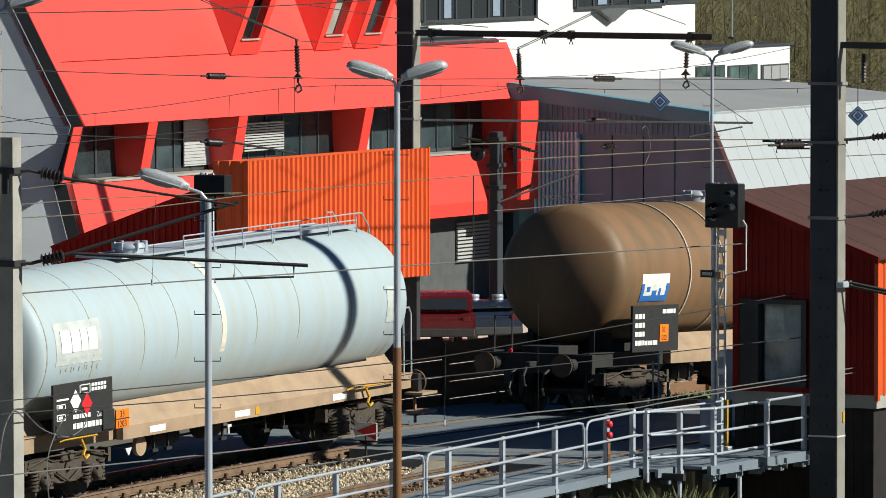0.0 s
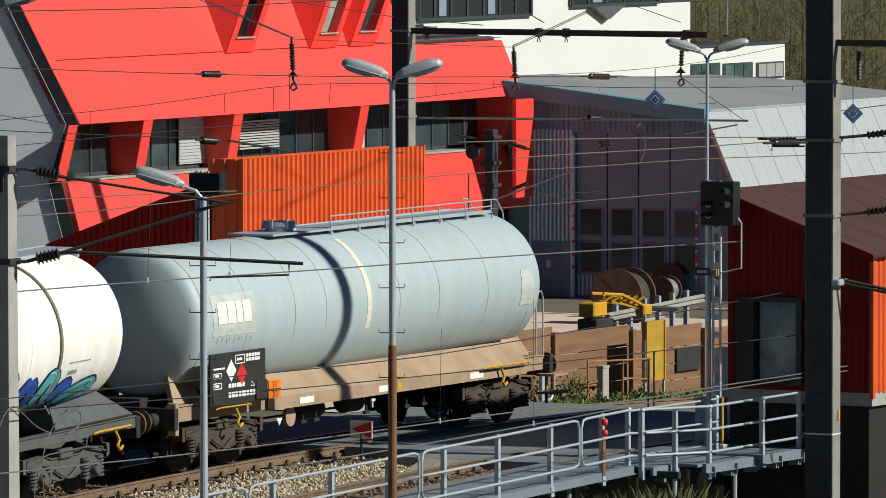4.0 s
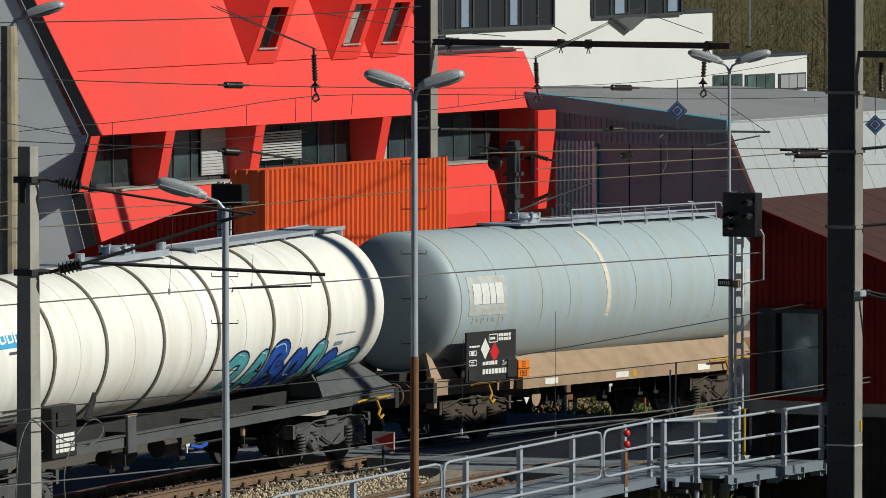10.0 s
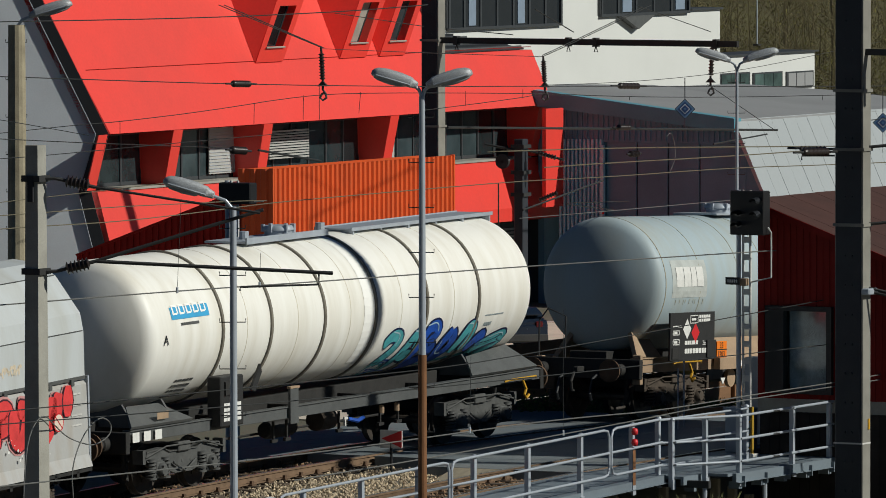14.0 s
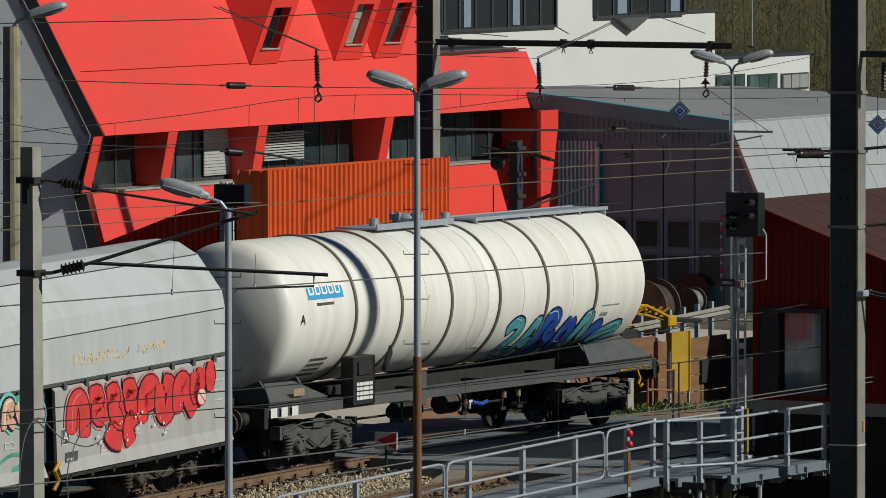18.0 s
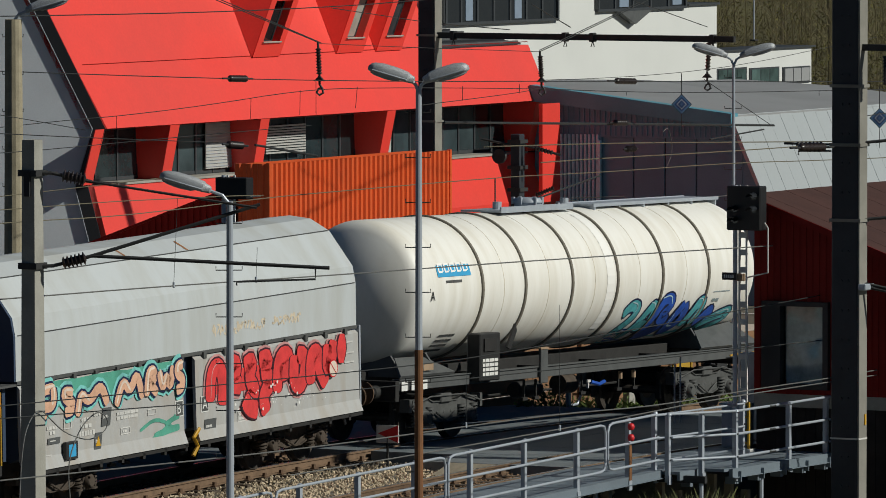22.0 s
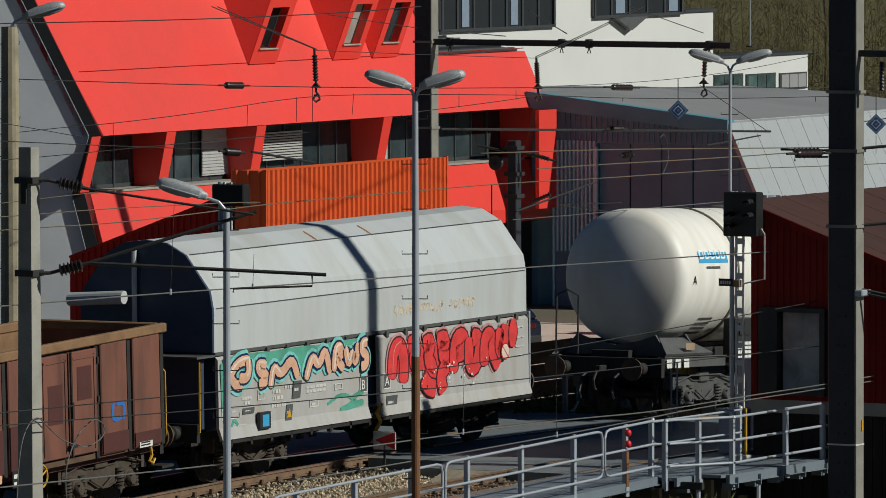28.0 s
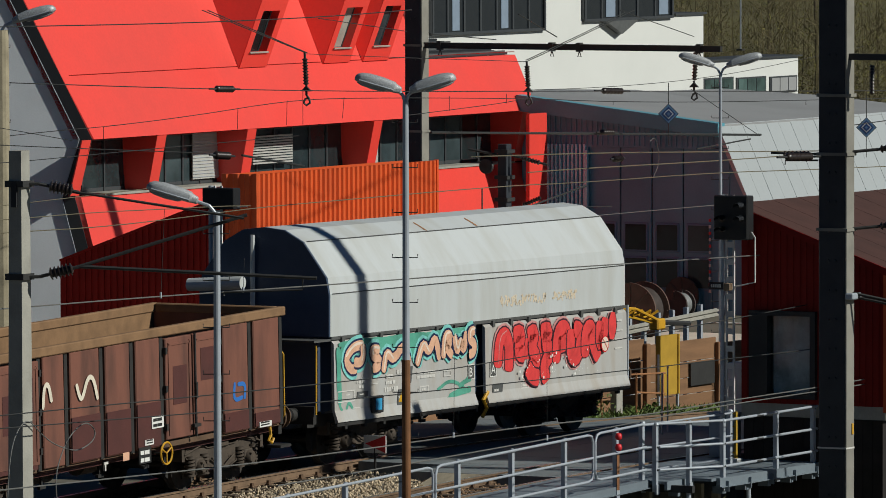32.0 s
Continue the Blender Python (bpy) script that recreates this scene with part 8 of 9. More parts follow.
# ---- dusty brown tank wagon ----
def brown_wagon():
    w = thing("tank_wagon", (0, 0, 0), "dusty brown tank wagon with polished rib edges", "tank wagon", "wagons of the train")
    r, axis, x0, x1 = 1.42, 2.85, -5.4, 5.4
    t = tank_shell(w, r, axis, x0, x1, M["tank_brown"], 0.6)
    for x in (-2.55, -0.95, 0.7, 2.4):
        part("rib", ring(r, x, 0.05, 0.03, axis), M["rib_bright"], t, "rubbed rib with its highlight in the colour")
    put = on_tank(r, axis, 0.008)
    bm = bmesh.new()
    patch(bm, put, -4.75, -3.5, 2.30, 2.86, 5)
    part("logo_patch", bm, M["paint_white"], t, "white and blue logo patch")
    bm = bmesh.new()
    for p0, p1, q0, q1 in ((-4.75, -3.5, 2.3, 2.42), (-4.75, -4.62, 2.42, 2.66), (-3.63, -3.5, 2.42, 2.66), (-4.24, -4.04, 2.42, 2.52), (-4.5, -4.35, 2.5, 2.6), (-3.95, -3.85, 2.42, 2.56)):
        patch(bm, on_tank(r, axis, 0.012), p0, p1, q0, q1, 3)
    part("logo", bm, M["paint_blue"], t)
    tank_frame(w, -6.6, 6.6, M["under"], 0.98, 1.28)
    part("skirt", prism([(-1.32, 1.0), (-1.32, 1.25), (-0.95, 1.6), (-0.85, 1.55), (-1.2, 1.0)], -3.2, 5.2), M["under_tan"], w)
    bd = part("notice_board", boxes((-5.45, -3.35, -1.56, -1.5, 1.28, 2.23), bevel=0.008), M["board_black"], w, "black notice board with white markings")
    for i in range(4):
        part("notice", bars(on_wall(-1.56), -5.35, 1.42 + 0.18 * i, (0.12, 0.16, 0.1), 0.1), M["paint_white"], bd)
    part("notice", bars(on_wall(-1.56), -4.1, 2.05, (0.15, 0.3, 0.1), 0.09), M["paint_white"], bd)
    part("wagon_number", bars(on_wall(-1.56), -4.9, 1.42, (0.1, 0.1, 0.1, 0.2), 0.09), M["paint_white"], bd)
    pl = part("hazard_plate", boxes((-4.25, -3.85, -1.58, -1.56, 1.48, 1.83)), M["paint_orange"], bd, "orange hazard plate with black numbers")
    writing("number", "30", 0.15, (-4.16, -1.583, 1.67), M["paint_black"], pl)
    writing("number", "1202", 0.15, (-4.23, -1.583, 1.51), M["paint_black"], pl)
    for s in (-1, 1):
        for y in (-0.7, 0.7):
            part("saddle", boxes((5.2 * s - 0.4, 5.2 * s + 0.4, y - 0.06, y + 0.06, 1.2, 1.9)), M["under"], w)
    top_walk(w, 1.5, 5.2, 4.3, -0.4, 0.4, rail=False)
    manhole(w, 0.6, 4.3)
    part("end_ladder", bar((-6.6, 0.6, 1.2), (-6.6, 0.6, 2.0), (-6.6, 1.0, 2.0), (-6.6, 1.0, 1.2), r=0.02, seg=6), M["steel_dark"], w)
    part("tail_lamp", lathe(bmesh.new(), [(0, 0.0), (0.05, 0.0), (0.05, -0.05), (0, -0.06)], 12, "x", (-6.75, 0.55, 1.3)), M["paint_red"], w)
    brake_gear(w)
    for x in (-4.4, 4.4):
        bogie(w, x, M["dusty"])
    return w


# ---- covered hopper wagon ----
# stencils on the discharge flaps: rows (x, z, bar widths, height), frames and dark plates (x, z, width, height)
FLAP_TEXT = {"B": ((-5.2, 1.56, (0.06, 0.1, 0.08, 0.06), 0.06), (-5.1, 1.47, (0.08, 0.08), 0.06), (-4.05, 1.6, (0.03, 0.03, 0.1, 0.06), 0.07), (-4.05, 1.48, (0.04, 0.06, 0.12, 0.1), 0.07),
                   (-4.1, 1.34, (0.07, 0.07, 0.07, 0.07, 0.07, 0.07), 0.09), (-3.6, 1.66, (0.07, 0.06, 0.06), 0.08), (-2.8, 1.6, (0.1, 0.14, 0.08, 0.12, 0.14, 0.1), 0.055),
                   (-2.8, 1.52, (0.12, 0.1, 0.14, 0.08, 0.1, 0.12), 0.055), (-5.6, 1.36, (0.05, 0.09), 0.03), (-5.3, 1.05, (0.05, 0.08, 0.05), 0.04), (-2.6, 1.28, (0.05, 0.08), 0.04)),
             "A": ((1.55, 1.2, (0.08, 0.06, 0.08), 0.05), (1.55, 1.12, (0.1, 0.08), 0.05), (5.55, 2.2, (0.2, 0.1), 0.03), (5.55, 2.0, (0.24, 0.1), 0.03), (5.55, 1.82, (0.2, 0.14), 0.03), (5.55, 1.64, (0.12, 0.2), 0.03), (4.4, 1.0, (0.08, 0.1, 0.12), 0.03))}
FLAP_FRAMES = {"B": ((-5.95, 1.24, 0.66, 0.22), (-4.62, 1.52, 0.26, 0.2), (-2.68, 1.24, 0.34, 0.13), (-5.36, 1.02, 0.3, 0.1), (-1.72, 1.5, 0.3, 0.12)), "A": ((1.5, 1.08, 0.32, 0.2),)}
FLAP_PLATES = {"B": ((-5.2, 1.3, 0.42, 0.11), (-3.62, 1.06, 0.24, 0.3), (-3.35, 1.46, 0.3, 0.32)), "A": ((0.25, 0.98, 0.42, 0.26),)}
def hopper_wagon():
    w = thing("hopper_wagon", (0, 0, 0), "pale grey covered hopper wagon with red and green graffiti flaps", "hopper wagon", "wagons of the train")
    X0, X1 = -6.1, 6.15
    side = [(1.42, 2.5), (1.42, 3.3), (1.36, 3.62), (0.86, 4.28), (0.45, 4.5), (0.0, 4.55)]
    hood = [(-y, z) for y, z in side] + [(y, z) for y, z in side[-2::-1]]
    part("hood", prism(hood, X0 + 0.03, X1), M["hopper_hood"], w, "pale grey sheet-metal hood")
    # the end's shade is in its colour, far darker than the hood
    part("hood_end", prism([(y * 0.995, z - 0.004) for y, z in hood], X0 - 0.02, X0 + 0.03), M["hopper_end"], w, "end wall with shade put into its blue-grey")
    for z, y in ((4.29, -0.872), (3.31, -1.428)):
        part("seam", bar((X0 + 0.1, y, z), (X1 - 0.05, y, z), r=0.009, seg=6), M["bogie_grey"], w)
    part("drip_rail", boxes((X0, X1, -1.46, -1.4, 2.44, 2.5)), M["bogie_grey"], w)
    rnd = random.Random(5)
    for x0, x1 in ((0.75, 2.7), (3.0, 4.0)):
        bm = bmesh.new()
        x = x0
        while x < x1:
            line = [(x + rnd.uniform(-0.06, 0.1), 2.72 + rnd.uniform(0.0, 0.22)) for _ in range(3)]
            stroke(bm, on_wall(-1.424, 0.0002 * rnd.random()), line, 0.042, 1)
            x += 0.055
        part("faded_writing", bm, M["faded"], w, "faded beige scrawl")
    for x in (-1.2, 0.9):
        bm = bmesh.new()
        stroke(bm, lambda p, q: (p, -0.45 - (4.5 - q) * 1.8636 - 0.006, q + 0.003), [(x, 4.45), (x + 0.02, 4.36), (x, 4.3)], 0.07, 2)
        part("rust_spot", bm, M["rust_light"], w, "orange rust spot below the hood seam")
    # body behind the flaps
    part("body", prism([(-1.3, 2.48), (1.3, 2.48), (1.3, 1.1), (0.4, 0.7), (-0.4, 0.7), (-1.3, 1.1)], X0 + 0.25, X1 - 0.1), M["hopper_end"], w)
    for name, x0, x1, letter, lx in (("B", -6.05, -0.42, "B", -0.72), ("A", 0.02, 6.1, "A", 0.2)):
        f = part("flap", prism([(-1.42, 2.42), (-1.48, 2.36), (-1.5, 1.1), (-1.58, 0.88), (-1.52, 0.86), (-1.44, 1.1), (-1.42, 2.3)], x0, x1), M["hopper_side"], w, "pale grey discharge flap covered in graffiti")
        for x in np.arange(x0 + 0.35, x1, 0.75):
            part("hinge", boxes((x - 0.05, x + 0.05, -1.5, -1.4, 2.36, 2.48)), M["bogie_grey"], f)
            part("latch", boxes((x - 0.04, x + 0.04, -1.56, -1.48, 0.74, 0.9)), M["under"], f)
        part("edge_bar", boxes((x0, x1, -1.56, -1.5, 0.80, 0.86)), M["under"], f)
        put = on_wall(-1.5)
        bm = bmesh.new()
        patch(bm, on_wall(-1.502), lx - 0.02, lx + 0.26, 1.38, 1.68, 1)
        part("letter_plate", bm, M["paint_white"], f)
        bm = bmesh.new()
        patch(bm, on_wall(-1.504), lx, lx + 0.24, 1.40, 1.66, 1)
        part("letter_field", bm, M["bogie_grey"], f)
        writing("letter", letter, 0.26, (lx + 0.03, -1.509, 1.44), M["paint_white"], f)
        rows = FLAP_TEXT[letter]
        for x, z, widths, high in rows:
            part("notice", bars(put, x, z, widths, high), M["paint_pale"], f, "small white stencilled text")
        for x, z, wide, high in FLAP_FRAMES[letter]:
            bm = bmesh.new()
            for p0, p1, q0, q1 in ((0, wide, 0, 0.02), (0, wide, high - 0.02, high), (0, 0.02, 0.02, high - 0.02), (wide - 0.02, wide, 0.02, high - 0.02)):
                patch(bm, on_wall(-1.503), x + p0, x + p1, z + q0, z + q1, 1)
            part("notice_frame", bm, M["paint_pale"], f, "white stencilled frame")
        for x, z, wide, high in FLAP_PLATES[letter]:
            part("notice_plate", prism([(x, z), (x + wide, z), (x + wide + 0.2 * high, z + high), (x + 0.2 * high, z + high)], -1.514, -1.502, "y"), M["sole_grey"], f, "dark grey notice plate")
            part("notice", bars(on_wall(-1.515), x + 0.2 * wide, z + 0.42 * high, (0.06 * wide, 0.14 * wide, 0.14 * wide, 0.06 * wide), 0.18 * high), M["paint_pale"], f)
    part("far_flap", boxes((-6.05, 6.1, 1.44, 1.5, 0.9, 2.4)), M["hopper_side"], w)
    # red letters on the front flap
    put = on_wall(-1.5, 0.008)
    red = (((0.5, 1.55), (0.55, 2.1), (0.85, 2.2), (1.0, 1.9), (0.95, 1.45)), ((1.15, 2.15), (1.55, 2.2), (1.3, 1.8), (1.65, 1.75)), ((1.75, 2.1), (2.1, 2.2), (1.9, 1.85), (2.2, 1.6), (1.8, 1.4)),
           ((2.3, 2.15), (2.7, 2.2), (2.45, 1.9), (2.8, 1.75), (2.4, 1.5), (2.55, 1.15)), ((2.95, 1.5), (3.0, 2.15), (3.4, 2.2), (3.4, 1.9), (3.05, 1.85)), ((3.6, 2.15), (3.55, 1.6), (3.9, 1.55), (4.05, 2.1), (3.7, 2.15)),
           ((4.2, 1.55), (4.2, 2.1), (4.5, 2.15), (4.5, 1.85), (4.8, 1.5)), ((4.85, 2.25), (4.8, 1.75), (5.0, 1.95), (5.1, 2.3)), ((5.4, 2.4), (5.35, 1.85)), ((1.7, 1.5), (1.9, 1.3), (2.2, 1.25)))
    def sprayed(layers, pts, label, up=0.0):
        for lift, width, name, shift, count in layers:
            bm = bmesh.new()
            stroke(bm, on_wall(-1.5, lift + (up if name not in ("aqua", "pink") else 0.0)), [(p + shift, q + 2 * shift) for p, q in pts[:count]], width, 4)
            part("graffiti_letter", bm, M[name], w, label)
    bm = bmesh.new()
    stroke(bm, on_wall(-1.5, 0.0075), [(0.6, 1.85), (2.0, 1.86), (3.4, 1.9), (4.9, 2.0)], 0.42, 4)
    part("graffiti_field", bm, M["red_spray"], w, "red spray filling between the letters")
    for i, pts in enumerate(red):
        sprayed(((0.006, 0.50, "pink", 0.0, 9), (0.010, 0.41, "dark_line", 0.0, 9), (0.0115, 0.34, "red_spray", 0.0, 9), (0.013, 0.022, "pink", 0.03, 3)), pts, "sprayed red graffiti letter with a dark outline", 0.003 * i)
    rnd = random.Random(11)
    bm = bmesh.new()
    for k in range(46):
        p, q, d = rnd.uniform(1.3, 4.7), rnd.uniform(1.25, 1.72), rnd.choice((0.008, 0.012, 0.018, 0.03))
        lathe(bm, [(0.0, 0.0), (d, 0.0), (0.0, 0.001)], 10, "y", (p, -1.556, q))
    ob = part("spray_dots", bm, M["paint_white"], w, "white sprayed dots over the red letters")
    ob["kind"] = "stuff"
    mark = part("round_mark", lathe(bmesh.new(), [(0.0, 0.0), (0.17, 0.0), (0.17, 0.004), (0.0, 0.004)], 24, "y", (5.0, -1.562, 1.78)), M["paint_red"], w, "round red and cream prohibition mark")
    part("mark_field", lathe(bmesh.new(), [(0.0, -0.003), (0.145, -0.003), (0.145, 0.0), (0.0, 0.0)], 24, "y", (5.0, -1.562, 1.78)), M["pale_peach"], mark)
    bm = bmesh.new()
    stroke(bm, on_wall(-1.566), [(4.88, 1.9), (5.12, 1.66)], 0.03, 1)
    part("mark_slash", bm, M["paint_red"], mark)
    # peach letters with an aqua glow on the rear flap
    letters = (((-4.95, 2.30), (-5.35, 2.28), (-5.66, 2.06), (-5.45, 1.84), (-5.2, 1.86)), ((-4.98, 2.30), (-4.95, 2.08), (-5.05, 1.96), (-5.32, 1.98)),
               ((-4.32, 2.16), (-4.64, 2.2), (-4.58, 2.04), (-4.3, 1.98), (-4.34, 1.84), (-4.6, 1.82)), ((-4.18, 1.72), (-4.06, 2.14), (-3.78, 1.92), (-3.36, 2.24), (-3.14, 1.84)),
               ((-2.85, 1.78), (-2.6, 2.24), (-2.36, 1.98), (-2.1, 2.34), (-1.92, 1.84)), ((-1.78, 1.86), (-1.72, 2.3), (-1.5, 2.32), (-1.48, 2.14), (-1.7, 2.1), (-1.4, 1.88)),
               ((-1.33, 2.28), (-1.22, 1.92), (-1.08, 2.2), (-0.94, 1.92), (-0.84, 2.34)), ((-0.5, 2.34), (-0.7, 2.32), (-0.7, 2.16), (-0.5, 2.08), (-0.54, 1.9), (-0.74, 1.88)))
    for k, (p0, p1, q0, q1, wd) in enumerate(((-5.9, -4.2, 2.34, 2.36, 0.1), (-4.4, -2.4, 2.33, 2.35, 0.12), (-2.6, -0.5, 2.33, 2.36, 0.12), (-5.85, -3.1, 2.14, 2.12, 0.40), (-3.3, -0.52, 2.12, 2.16, 0.40), (-5.92, -5.85, 2.3, 1.2, 0.16), (-1.5, -0.6, 1.1, 1.2, 0.13), (-1.1, -0.6, 1.28, 1.4, 0.1))):
        bm = bmesh.new()
        stroke(bm, on_wall(-1.5, 0.0035 + 0.0004 * k), [(p0, q0), ((p0 + p1) / 2, (q0 + q1) / 2 + 0.02), (p1, q1)], wd, 4)
        part("graffiti_field", bm, M["mint"], w, "green sprayed background")
    for i, pts in enumerate(letters):
        sprayed(((0.006 + 0.0004 * i, 0.40, "aqua", 0.0, 9), (0.012, 0.27, "navy_line", 0.0, 9), (0.0135, 0.19, "peach", 0.0, 9), (0.015, 0.05, "pale_peach", 0.02, 3)), pts, "sprayed peach graffiti letter with an aqua glow", 0.003 * i)
    for pts in (((-5.9, 2.3), (-5.95, 1.3), (-5.7, 1.0)), ((-2.0, 1.25), (-1.4, 1.45), (-0.7, 1.15)), ((-5.6, 1.1), (-5.5, 1.25), (-5.3, 1.05)), ((-1.6, 1.05), (-1.1, 1.2), (-0.6, 1.5))):
        sprayed(((0.005, 0.07, "mint", 0.0, 9),), pts, "green spray stroke")
    part("signal_plate", boxes((-4.7, -4.3, -1.6, -1.52, 0.98, 1.3), bevel=0.01), M["board_black"], w)
    part("blue_label", boxes((-4.62, -4.38, -1.606, -1.6, 1.03, 1.25)), M["paint_sky"], w)
    part("warning_triangle", prism([(-3.57, 1.12), (-3.4, 1.12), (-3.47, 1.3)], -1.522, -1.518, "y"), M["yellow"], w)
    # end platforms, pipes and frame
    for s, x in ((-1, -6.25), (1, 6.2)):
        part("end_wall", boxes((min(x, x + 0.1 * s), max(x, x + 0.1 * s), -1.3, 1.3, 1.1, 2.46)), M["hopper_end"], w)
    part("platform", boxes((-6.75, -6.1, -1.45, 1.45, 2.42, 2.46)), M["bogie_grey"], w)
    part("end_pipe", bar((-6.2, 0.2, 2.5), (-6.2, 0.2, 4.4), r=0.05, seg=8), M["hopper_hood"], w)
    part("muffler", bar((-6.5, 1.42, 3.44), (-6.5, 1.36, 3.44), (-6.5, 0.3, 3.5), (-6.5, 0.24, 3.5), r=0.125, seg=16), M["hopper_hood"], w, "grey cylindrical end duct")
    part("hand_rail", bar((-6.5, -1.35, 1.05), (-6.5, -1.35, 2.35), r=0.02, seg=6), M["yellow"], w, "yellow grab rail")
    part("end_post", boxes((6.12, 6.17, -1.5, -1.45, 0.9, 2.5)), M["steel"], w)
    for y in (-1.1, 0.98):
        part("sole_bar", boxes((-6.4, 6.4, y, y + 0.12, 0.78, 1.05)), M["under"], w)
    for x, s in ((-6.4, -1), (6.4, 1)):
        part("headstock", boxes((min(x, x + 0.12 * s), max(x, x + 0.12 * s), -1.3, 1.3, 0.86, 1.2)), M["under"], w)
        buffers(w, x + 0.12 * s, s, M["under"])
    part("brake_hook", bar((0.1, -1.5, 1.1), (-0.12, -1.52, 0.95), (0.02, -1.52, 0.78), (-0.12, -1.5, 0.62), r=0.04, seg=6), M["yellow"], w, "yellow hook")
    brake_gear(w)
    for x in (-4.2, 4.2):
        bogie(w, x, M["dusty"])
    return w


# ---- open brown freight wagon ----
def gondola():
    w = thing("gondola_wagon", (0, 0, 0), "faded brown open-topped freight wagon with side doors", "freight wagon", "wagons of the train")
    X0, X1 = -6.4, 6.3
    part("floor", boxes((X0, X1, -1.36, 1.36, 0.98, 1.08)), M["rust"], w)
    part("far_wall", boxes((X0, X1, 1.34, 1.40, 1.08, 3.1)), M["wagon_rim"], w, "rust-stained inner wall")
    for x in (X0, X1 - 0.06):
        part("end_wall", boxes((x, x + 0.06, -1.34, 1.34, 1.0, 3.1)), M["wagon_brown"], w)
        for y in (-0.7, 0.0, 0.7):
            part("end_post", boxes((x - 0.08 if x < 0 else x + 0.06, x if x < 0 else x + 0.14, y - 0.06, y + 0.06, 1.0, 3.05)), M["wagon_brown"], w)
    # near-black wall and posts put the recess shade into their colour
    part("near_wall", boxes((X0, X1, -1.34, -1.30, 1.0, 3.05)), M["under"], w)
    for y in (-1.38, 1.38):
        part("top_rim", boxes((X0 - 0.1, X1 + 0.1, y - 0.07, y + 0.07, 3.03, 3.2), bevel=0.02), M["wagon_rim"], w, "rusty tan top rail")
    for x in (X0, X1):
        part("top_rim", boxes((x - 0.07, x + 0.07, -1.3, 1.3, 3.03, 3.2), bevel=0.02), M["wagon_rim"], w)
    # side panels between recessed posts; doors between x 2.1 and 4.0 and on the rear half
    edges = [-6.35, -5.2, -3.98, -2.35, -1.42, -0.2, 0.86, 1.92, 4.0, 5.12, 6.28]
    for a, b in zip(edges, edges[1:]):
        wide = b - a > 1.5
        if wide:
            m = (a + b) / 2
            for p, q, s in ((a + 0.07, m - 0.03, 1), (m + 0.03, b - 0.07, -1)):
                d = part("door", boxes((p, q, -1.44, -1.34, 1.12, 2.98), bevel=0.015), M["wagon_brown"], w, "brown sheet-metal side door")
                part("door_frame", boxes((p + 0.08, p + 0.12, -1.455, -1.44, 1.2, 2.9), (q - 0.12, q - 0.08, -1.455, -1.44, 1.2, 2.9), (p + 0.08, q - 0.08, -1.455, -1.44, 2.84, 2.88)), M["wagon_brown"], d)
                part("hinge", boxes(*[(p - 0.04 if s > 0 else q - 0.02, p + 0.02 if s > 0 else q + 0.04, -1.47, -1.4, z, z + 0.12) for z in (1.3, 2.0, 2.7)]), M["under"], d)
                part("paint_patch", boxes((p + 0.25, q - 0.2, -1.446, -1.441, 1.75 + 0.35 * (s < 0), 2.45 + 0.25 * (s < 0))), M["wagon_patch"], d, "darker repainted patch")
            part("lock_bar", bar((m, -1.49, 1.1), (m, -1.49, 3.0), r=0.025, seg=6), M["under"], w)
            part("lock_lever", boxes((m - 0.03, m + 0.03, -1.53, -1.48, 1.8, 2.1), (m - 0.12, m + 0.12, -1.53, -1.47, 1.28, 1.34)), M["under"], w)
        else:
            s = part("side_panel", boxes((a + 0.11, b - 0.11, -1.42, -1.33, 1.02, 3.03), bevel=0.02), M["wagon_brown"], w)
        part("post", boxes((b - 0.055, b + 0.055, -1.39, -1.32, 1.0, 3.04)), M["under"], w)
    bm = bmesh.new()
    put = on_wall(-1.43)
    bm.free()
    for p0, p1, q in ((-3.86, -2.48, 1.85), (-1.3, -0.32, 1.85), (-0.08, 0.74, 1.83), (0.98, 1.8, 1.86), (4.12, 5.0, 1.4), (5.24, 6.16, 1.3)):
        part("lower_band", boxes((p0, p1, -1.432, -1.42, 1.05, q)), M["wagon_patch"], w, "darker repainted lower band")
    for pts in (((-2.3, 2.1), (-2.25, 2.5), (-2.1, 2.55), (-2.0, 2.2)), ((-1.15, 2.45), (-1.05, 2.2), (-0.95, 2.15), (-0.75, 2.55), (-0.55, 2.5), (-0.42, 2.1))):
        bm = bmesh.new()
        stroke(bm, on_wall(-1.44, 0.006), pts, 0.09, 4)
        part("graffiti", bm, M["cream"], w, "pale scrawl")
    bm = bmesh.new()
    for pts in (((4.5, 1.95), (4.45, 1.6), (4.8, 1.65)), ((4.6, 1.9), (4.9, 1.9), (4.85, 1.6))):
        stroke(bm, on_wall(-1.42, 0.006), pts, 0.08, 4)
    part("graffiti", bm, M["paint_blue"], w, "blue scrawl")
    for p, q, wd, hh in ((1.45, 1.38, 0.42, 0.22), (0.98, 0.78, 0.42, 0.3), (1.2, 1.1, 0.3, 0.1), (5.35, 1.02, 0.45, 0.1)):
        l = part("label_plate", boxes((p, p + wd, -1.45, -1.42, q, q + hh)), M["paint_white"] if hh != 0.3 else M["board_black"], w)
        for i in range(2):
            part("notice", bars(on_wall(-1.45), p + 0.04, q + 0.03 + i * hh * 0.45, (wd * 0.3, wd * 0.4), hh * 0.25), M["paint_black"] if hh != 0.3 else M["paint_white"], l)
    bm = bmesh.new()
    patch(bm, on_wall(-1.45), 0.4, 0.62, 0.9, 1.05, 1)
    part("orange_mark", bm, M["peach"], w)
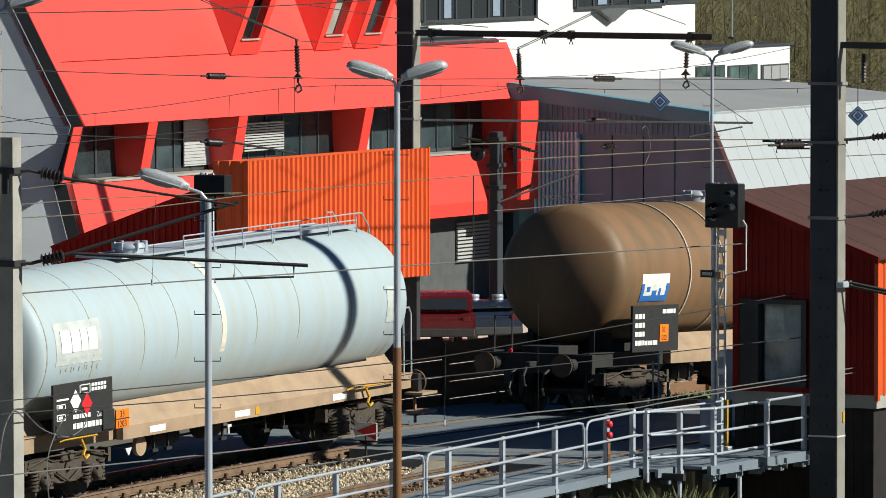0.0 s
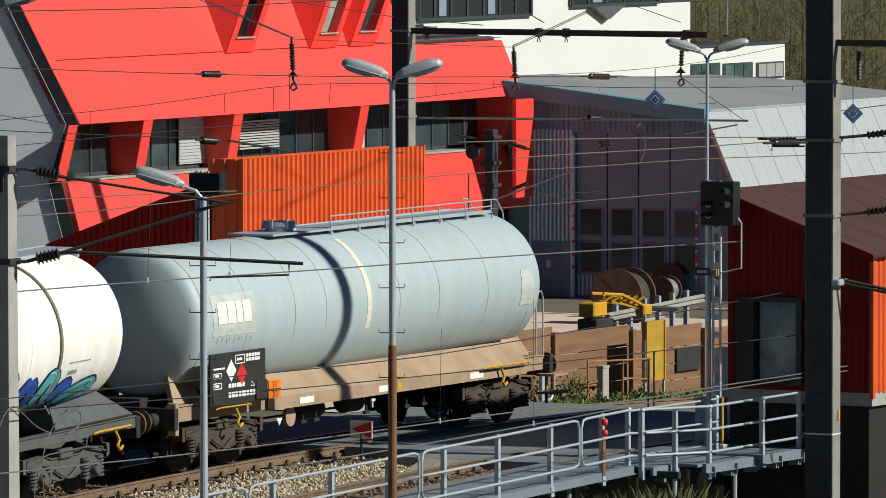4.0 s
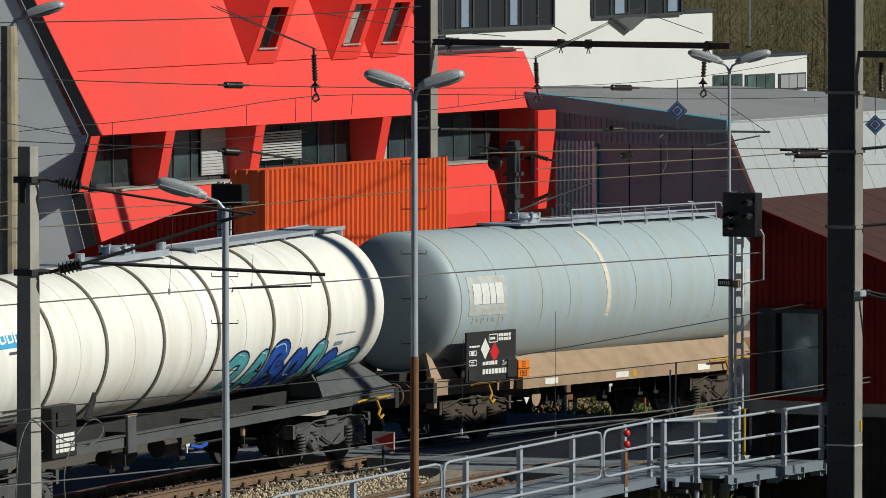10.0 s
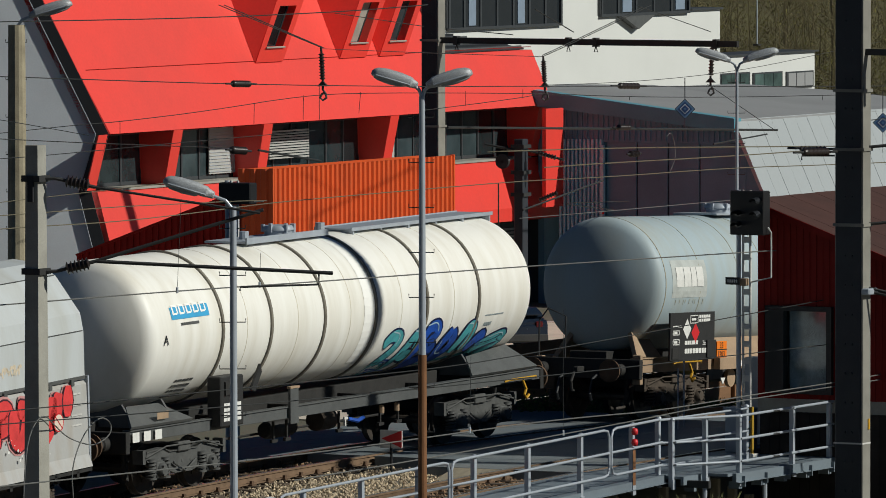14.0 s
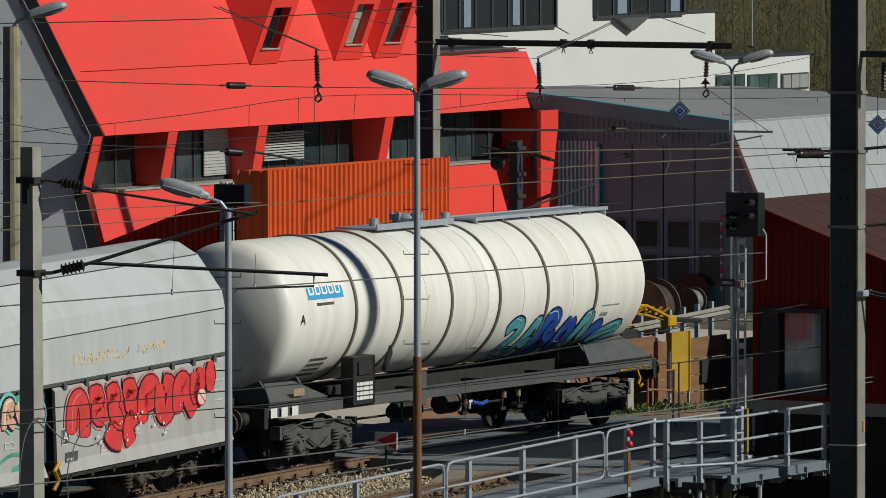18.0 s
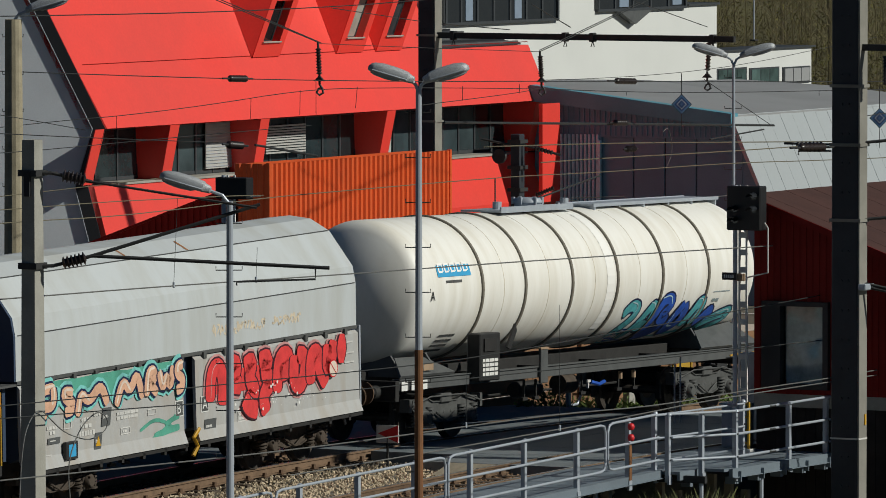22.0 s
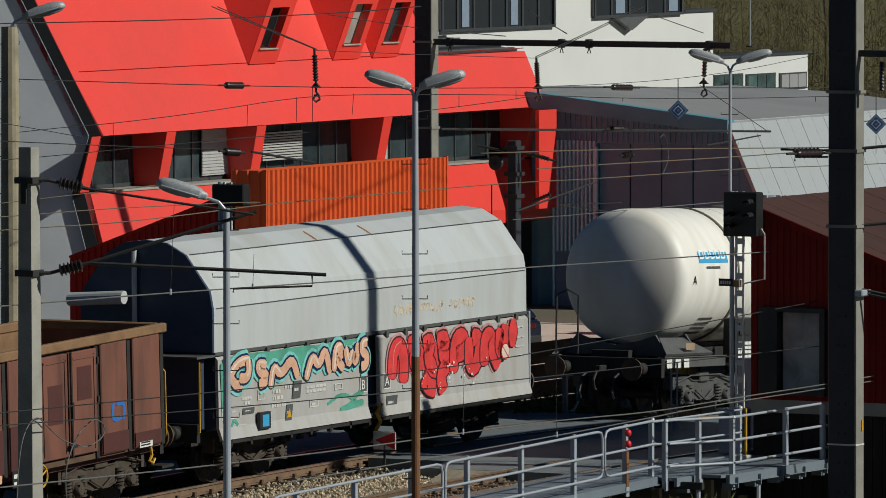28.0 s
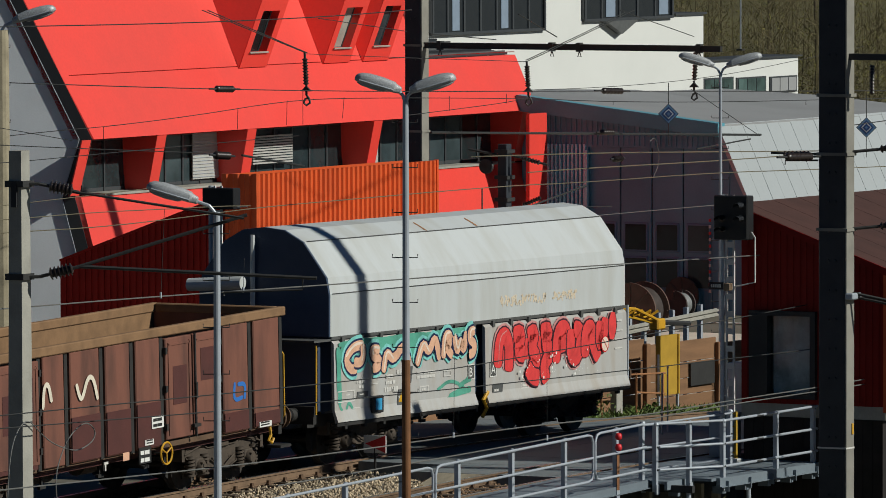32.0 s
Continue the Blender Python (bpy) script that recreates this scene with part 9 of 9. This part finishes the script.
    for y in (-1.2, 1.08):
        part("sole_bar", boxes((X0, X1, y, y + 0.12, 0.86, 1.0)), M["wagon_patch"], w)
    wheel = bmesh.new()
    tube(wheel, [(0.2 * math.cos(2 * math.pi * k / 20), 0, 0.2 * math.sin(2 * math.pi * k / 20)) for k in range(21)], 0.02, 6)
    for k in range(3):
        tube(wheel, [(0, 0, 0), (0.2 * math.cos(2.1 * k + 0.5), 0, 0.2 * math.sin(2.1 * k + 0.5))], 0.016, 5)
    hw = part("brake_wheel", wheel, M["yellow"], w, "yellow hand-brake wheel")
    hw.location = (1.86, -1.5, 0.9)
    part("wheel_shaft", bar((1.86, -1.5, 0.9), (1.86, -1.1, 0.9), r=0.025, seg=6), M["under"], w)
    part("brake_hook", bar((5.72, -1.45, 1.0), (5.72, -1.47, 0.85), (5.63, -1.47, 0.76), (5.75, -1.47, 0.7), (5.82, -1.47, 0.78), r=0.03, seg=6), M["yellow"], w, "yellow hook")
    part("grab_rail", bar((6.45, -1.3, 1.1), (6.45, -1.35, 1.15), (6.45, -1.35, 2.3), (6.45, -1.3, 2.35), r=0.018, seg=6), M["yellow"], w, "yellow grab rail")
    part("step", boxes((6.2, 6.6, -1.4, -1.1, 0.55, 0.6)), M["under"], w)
    for x, s in ((X0, -1), (X1, 1)):
        part("headstock", boxes((min(x, x + 0.12 * s), max(x, x + 0.12 * s), -1.3, 1.3, 0.8, 1.2)), M["under"], w)
        buffers(w, x + 0.12 * s, s, M["under"])
    brake_gear(w)
    for x in (-4.5, 4.5):
        bogie(w, x, M["dusty"])
    return w


brown, grey, white, hopper, eaos = brown_wagon(), grey_wagon(), white_wagon(), hopper_wagon(), gondola()


# ---- how everything moves ----
SHOVE = (-9.57, -8.86, -8.15, -7.45, -6.72, -6.03, -5.30, -4.60, -1.73, -0.99, -0.29, 0.44, 1.17, 1.97, 2.70, 3.48, 4.22, 4.98, 5.68, 6.43, 7.10, 7.82, 8.49, 9.21, 9.87, 10.58, 11.22, 13.83, 14.49, 15.11, 15.74, 16.36, 16.98, 17.54, 18.17, 18.73, 19.35, 19.94, 20.55, 21.11, 21.72, 22.28, 22.88, 23.44, 24.04, 24.57, 26.91, 27.51, 28.07, 28.67, 29.24, 29.84, 30.40, 31.01, 31.58, 32.18)
SHOVE_T = [i * 0.5 for i in range(8)] + [5.5 + i * 0.5 for i in range(19)] + [16.5 + i * 0.5 for i in range(19)] + [27.5 + i * 0.5 for i in range(10)]


def pushed(t):
    """How far the shunting engine has pushed the train."""
    return float(np.interp(t, SHOVE_T, SHOVE))


def roll(t, t0, gain, growth, end):
    """How far a wagon let go at t0 has run ahead; after end it runs on ever slower."""
    d = max(0.0, min(t, end) - t0)
    s = 0.5 * gain * d * d + growth * d ** 3
    if t > end:
        d2 = end - t0
        v = gain * d2 + 3 * growth * d2 * d2
        s += v * 8 * (1 - math.exp(-(t - end) / 8))
    return s


def wagon_pose(x, half=5.0):
    a, b = x + half, x - half
    pa, pb = Vector((a, veer(a), rise(a))), Vector((b, veer(b), rise(b)))
    d = (pa - pb).normalized()
    m = (pa + pb) / 2
    return pose(m.x, m.y, m.z, 0, -math.degrees(math.asin(d.z)), math.degrees(math.atan2(d.y, d.x)))


def place_of(kind, t):
    if kind == "brown":
        return 13.3 + 3.6 * min(t, 4) + 0.3 * min(t, 4) ** 2 + (6.0 * 8 * (1 - math.exp(-(t - 4) / 8)) if t > 4 else 0)
    s = pushed(t)
    if kind == "grey":
        return s + 1.5 + roll(t, 8.568, 0.1201, 0.00732, 18)
    if kind == "white":
        return s - 15.2 + roll(t, 20.1, 0.0568, 0.00562, 32)
    return s + (-30.9 if kind == "hopper" else -45.0)


def motions():
    kinds = {brown: "brown", grey: "grey", white: "white", hopper: "hopper", eaos: "gondola"}
    for ob, kind in kinds.items():
        walk(ob, [(t, wagon_pose(place_of(kind, t))) for t in (i * 0.5 for i in range(65))])
    # wheels turn with the way their wagon has run, until it is far out of view
    for ob, wagon, dx in wheelsets:
        kind = kinds[wagon]
        rows, last, shown = [], place_of(kind, 0), 0.0
        for i in range(161):
            t = i * 0.2
            x = place_of(kind, t)
            turn = math.degrees((x - last) / 0.46)
            shown += min(85.0, turn)
            last = x
            rows.append((t, pose(dx, 0, 0.46, 0, shown, 0)))
        walk(ob, rows)


motions()
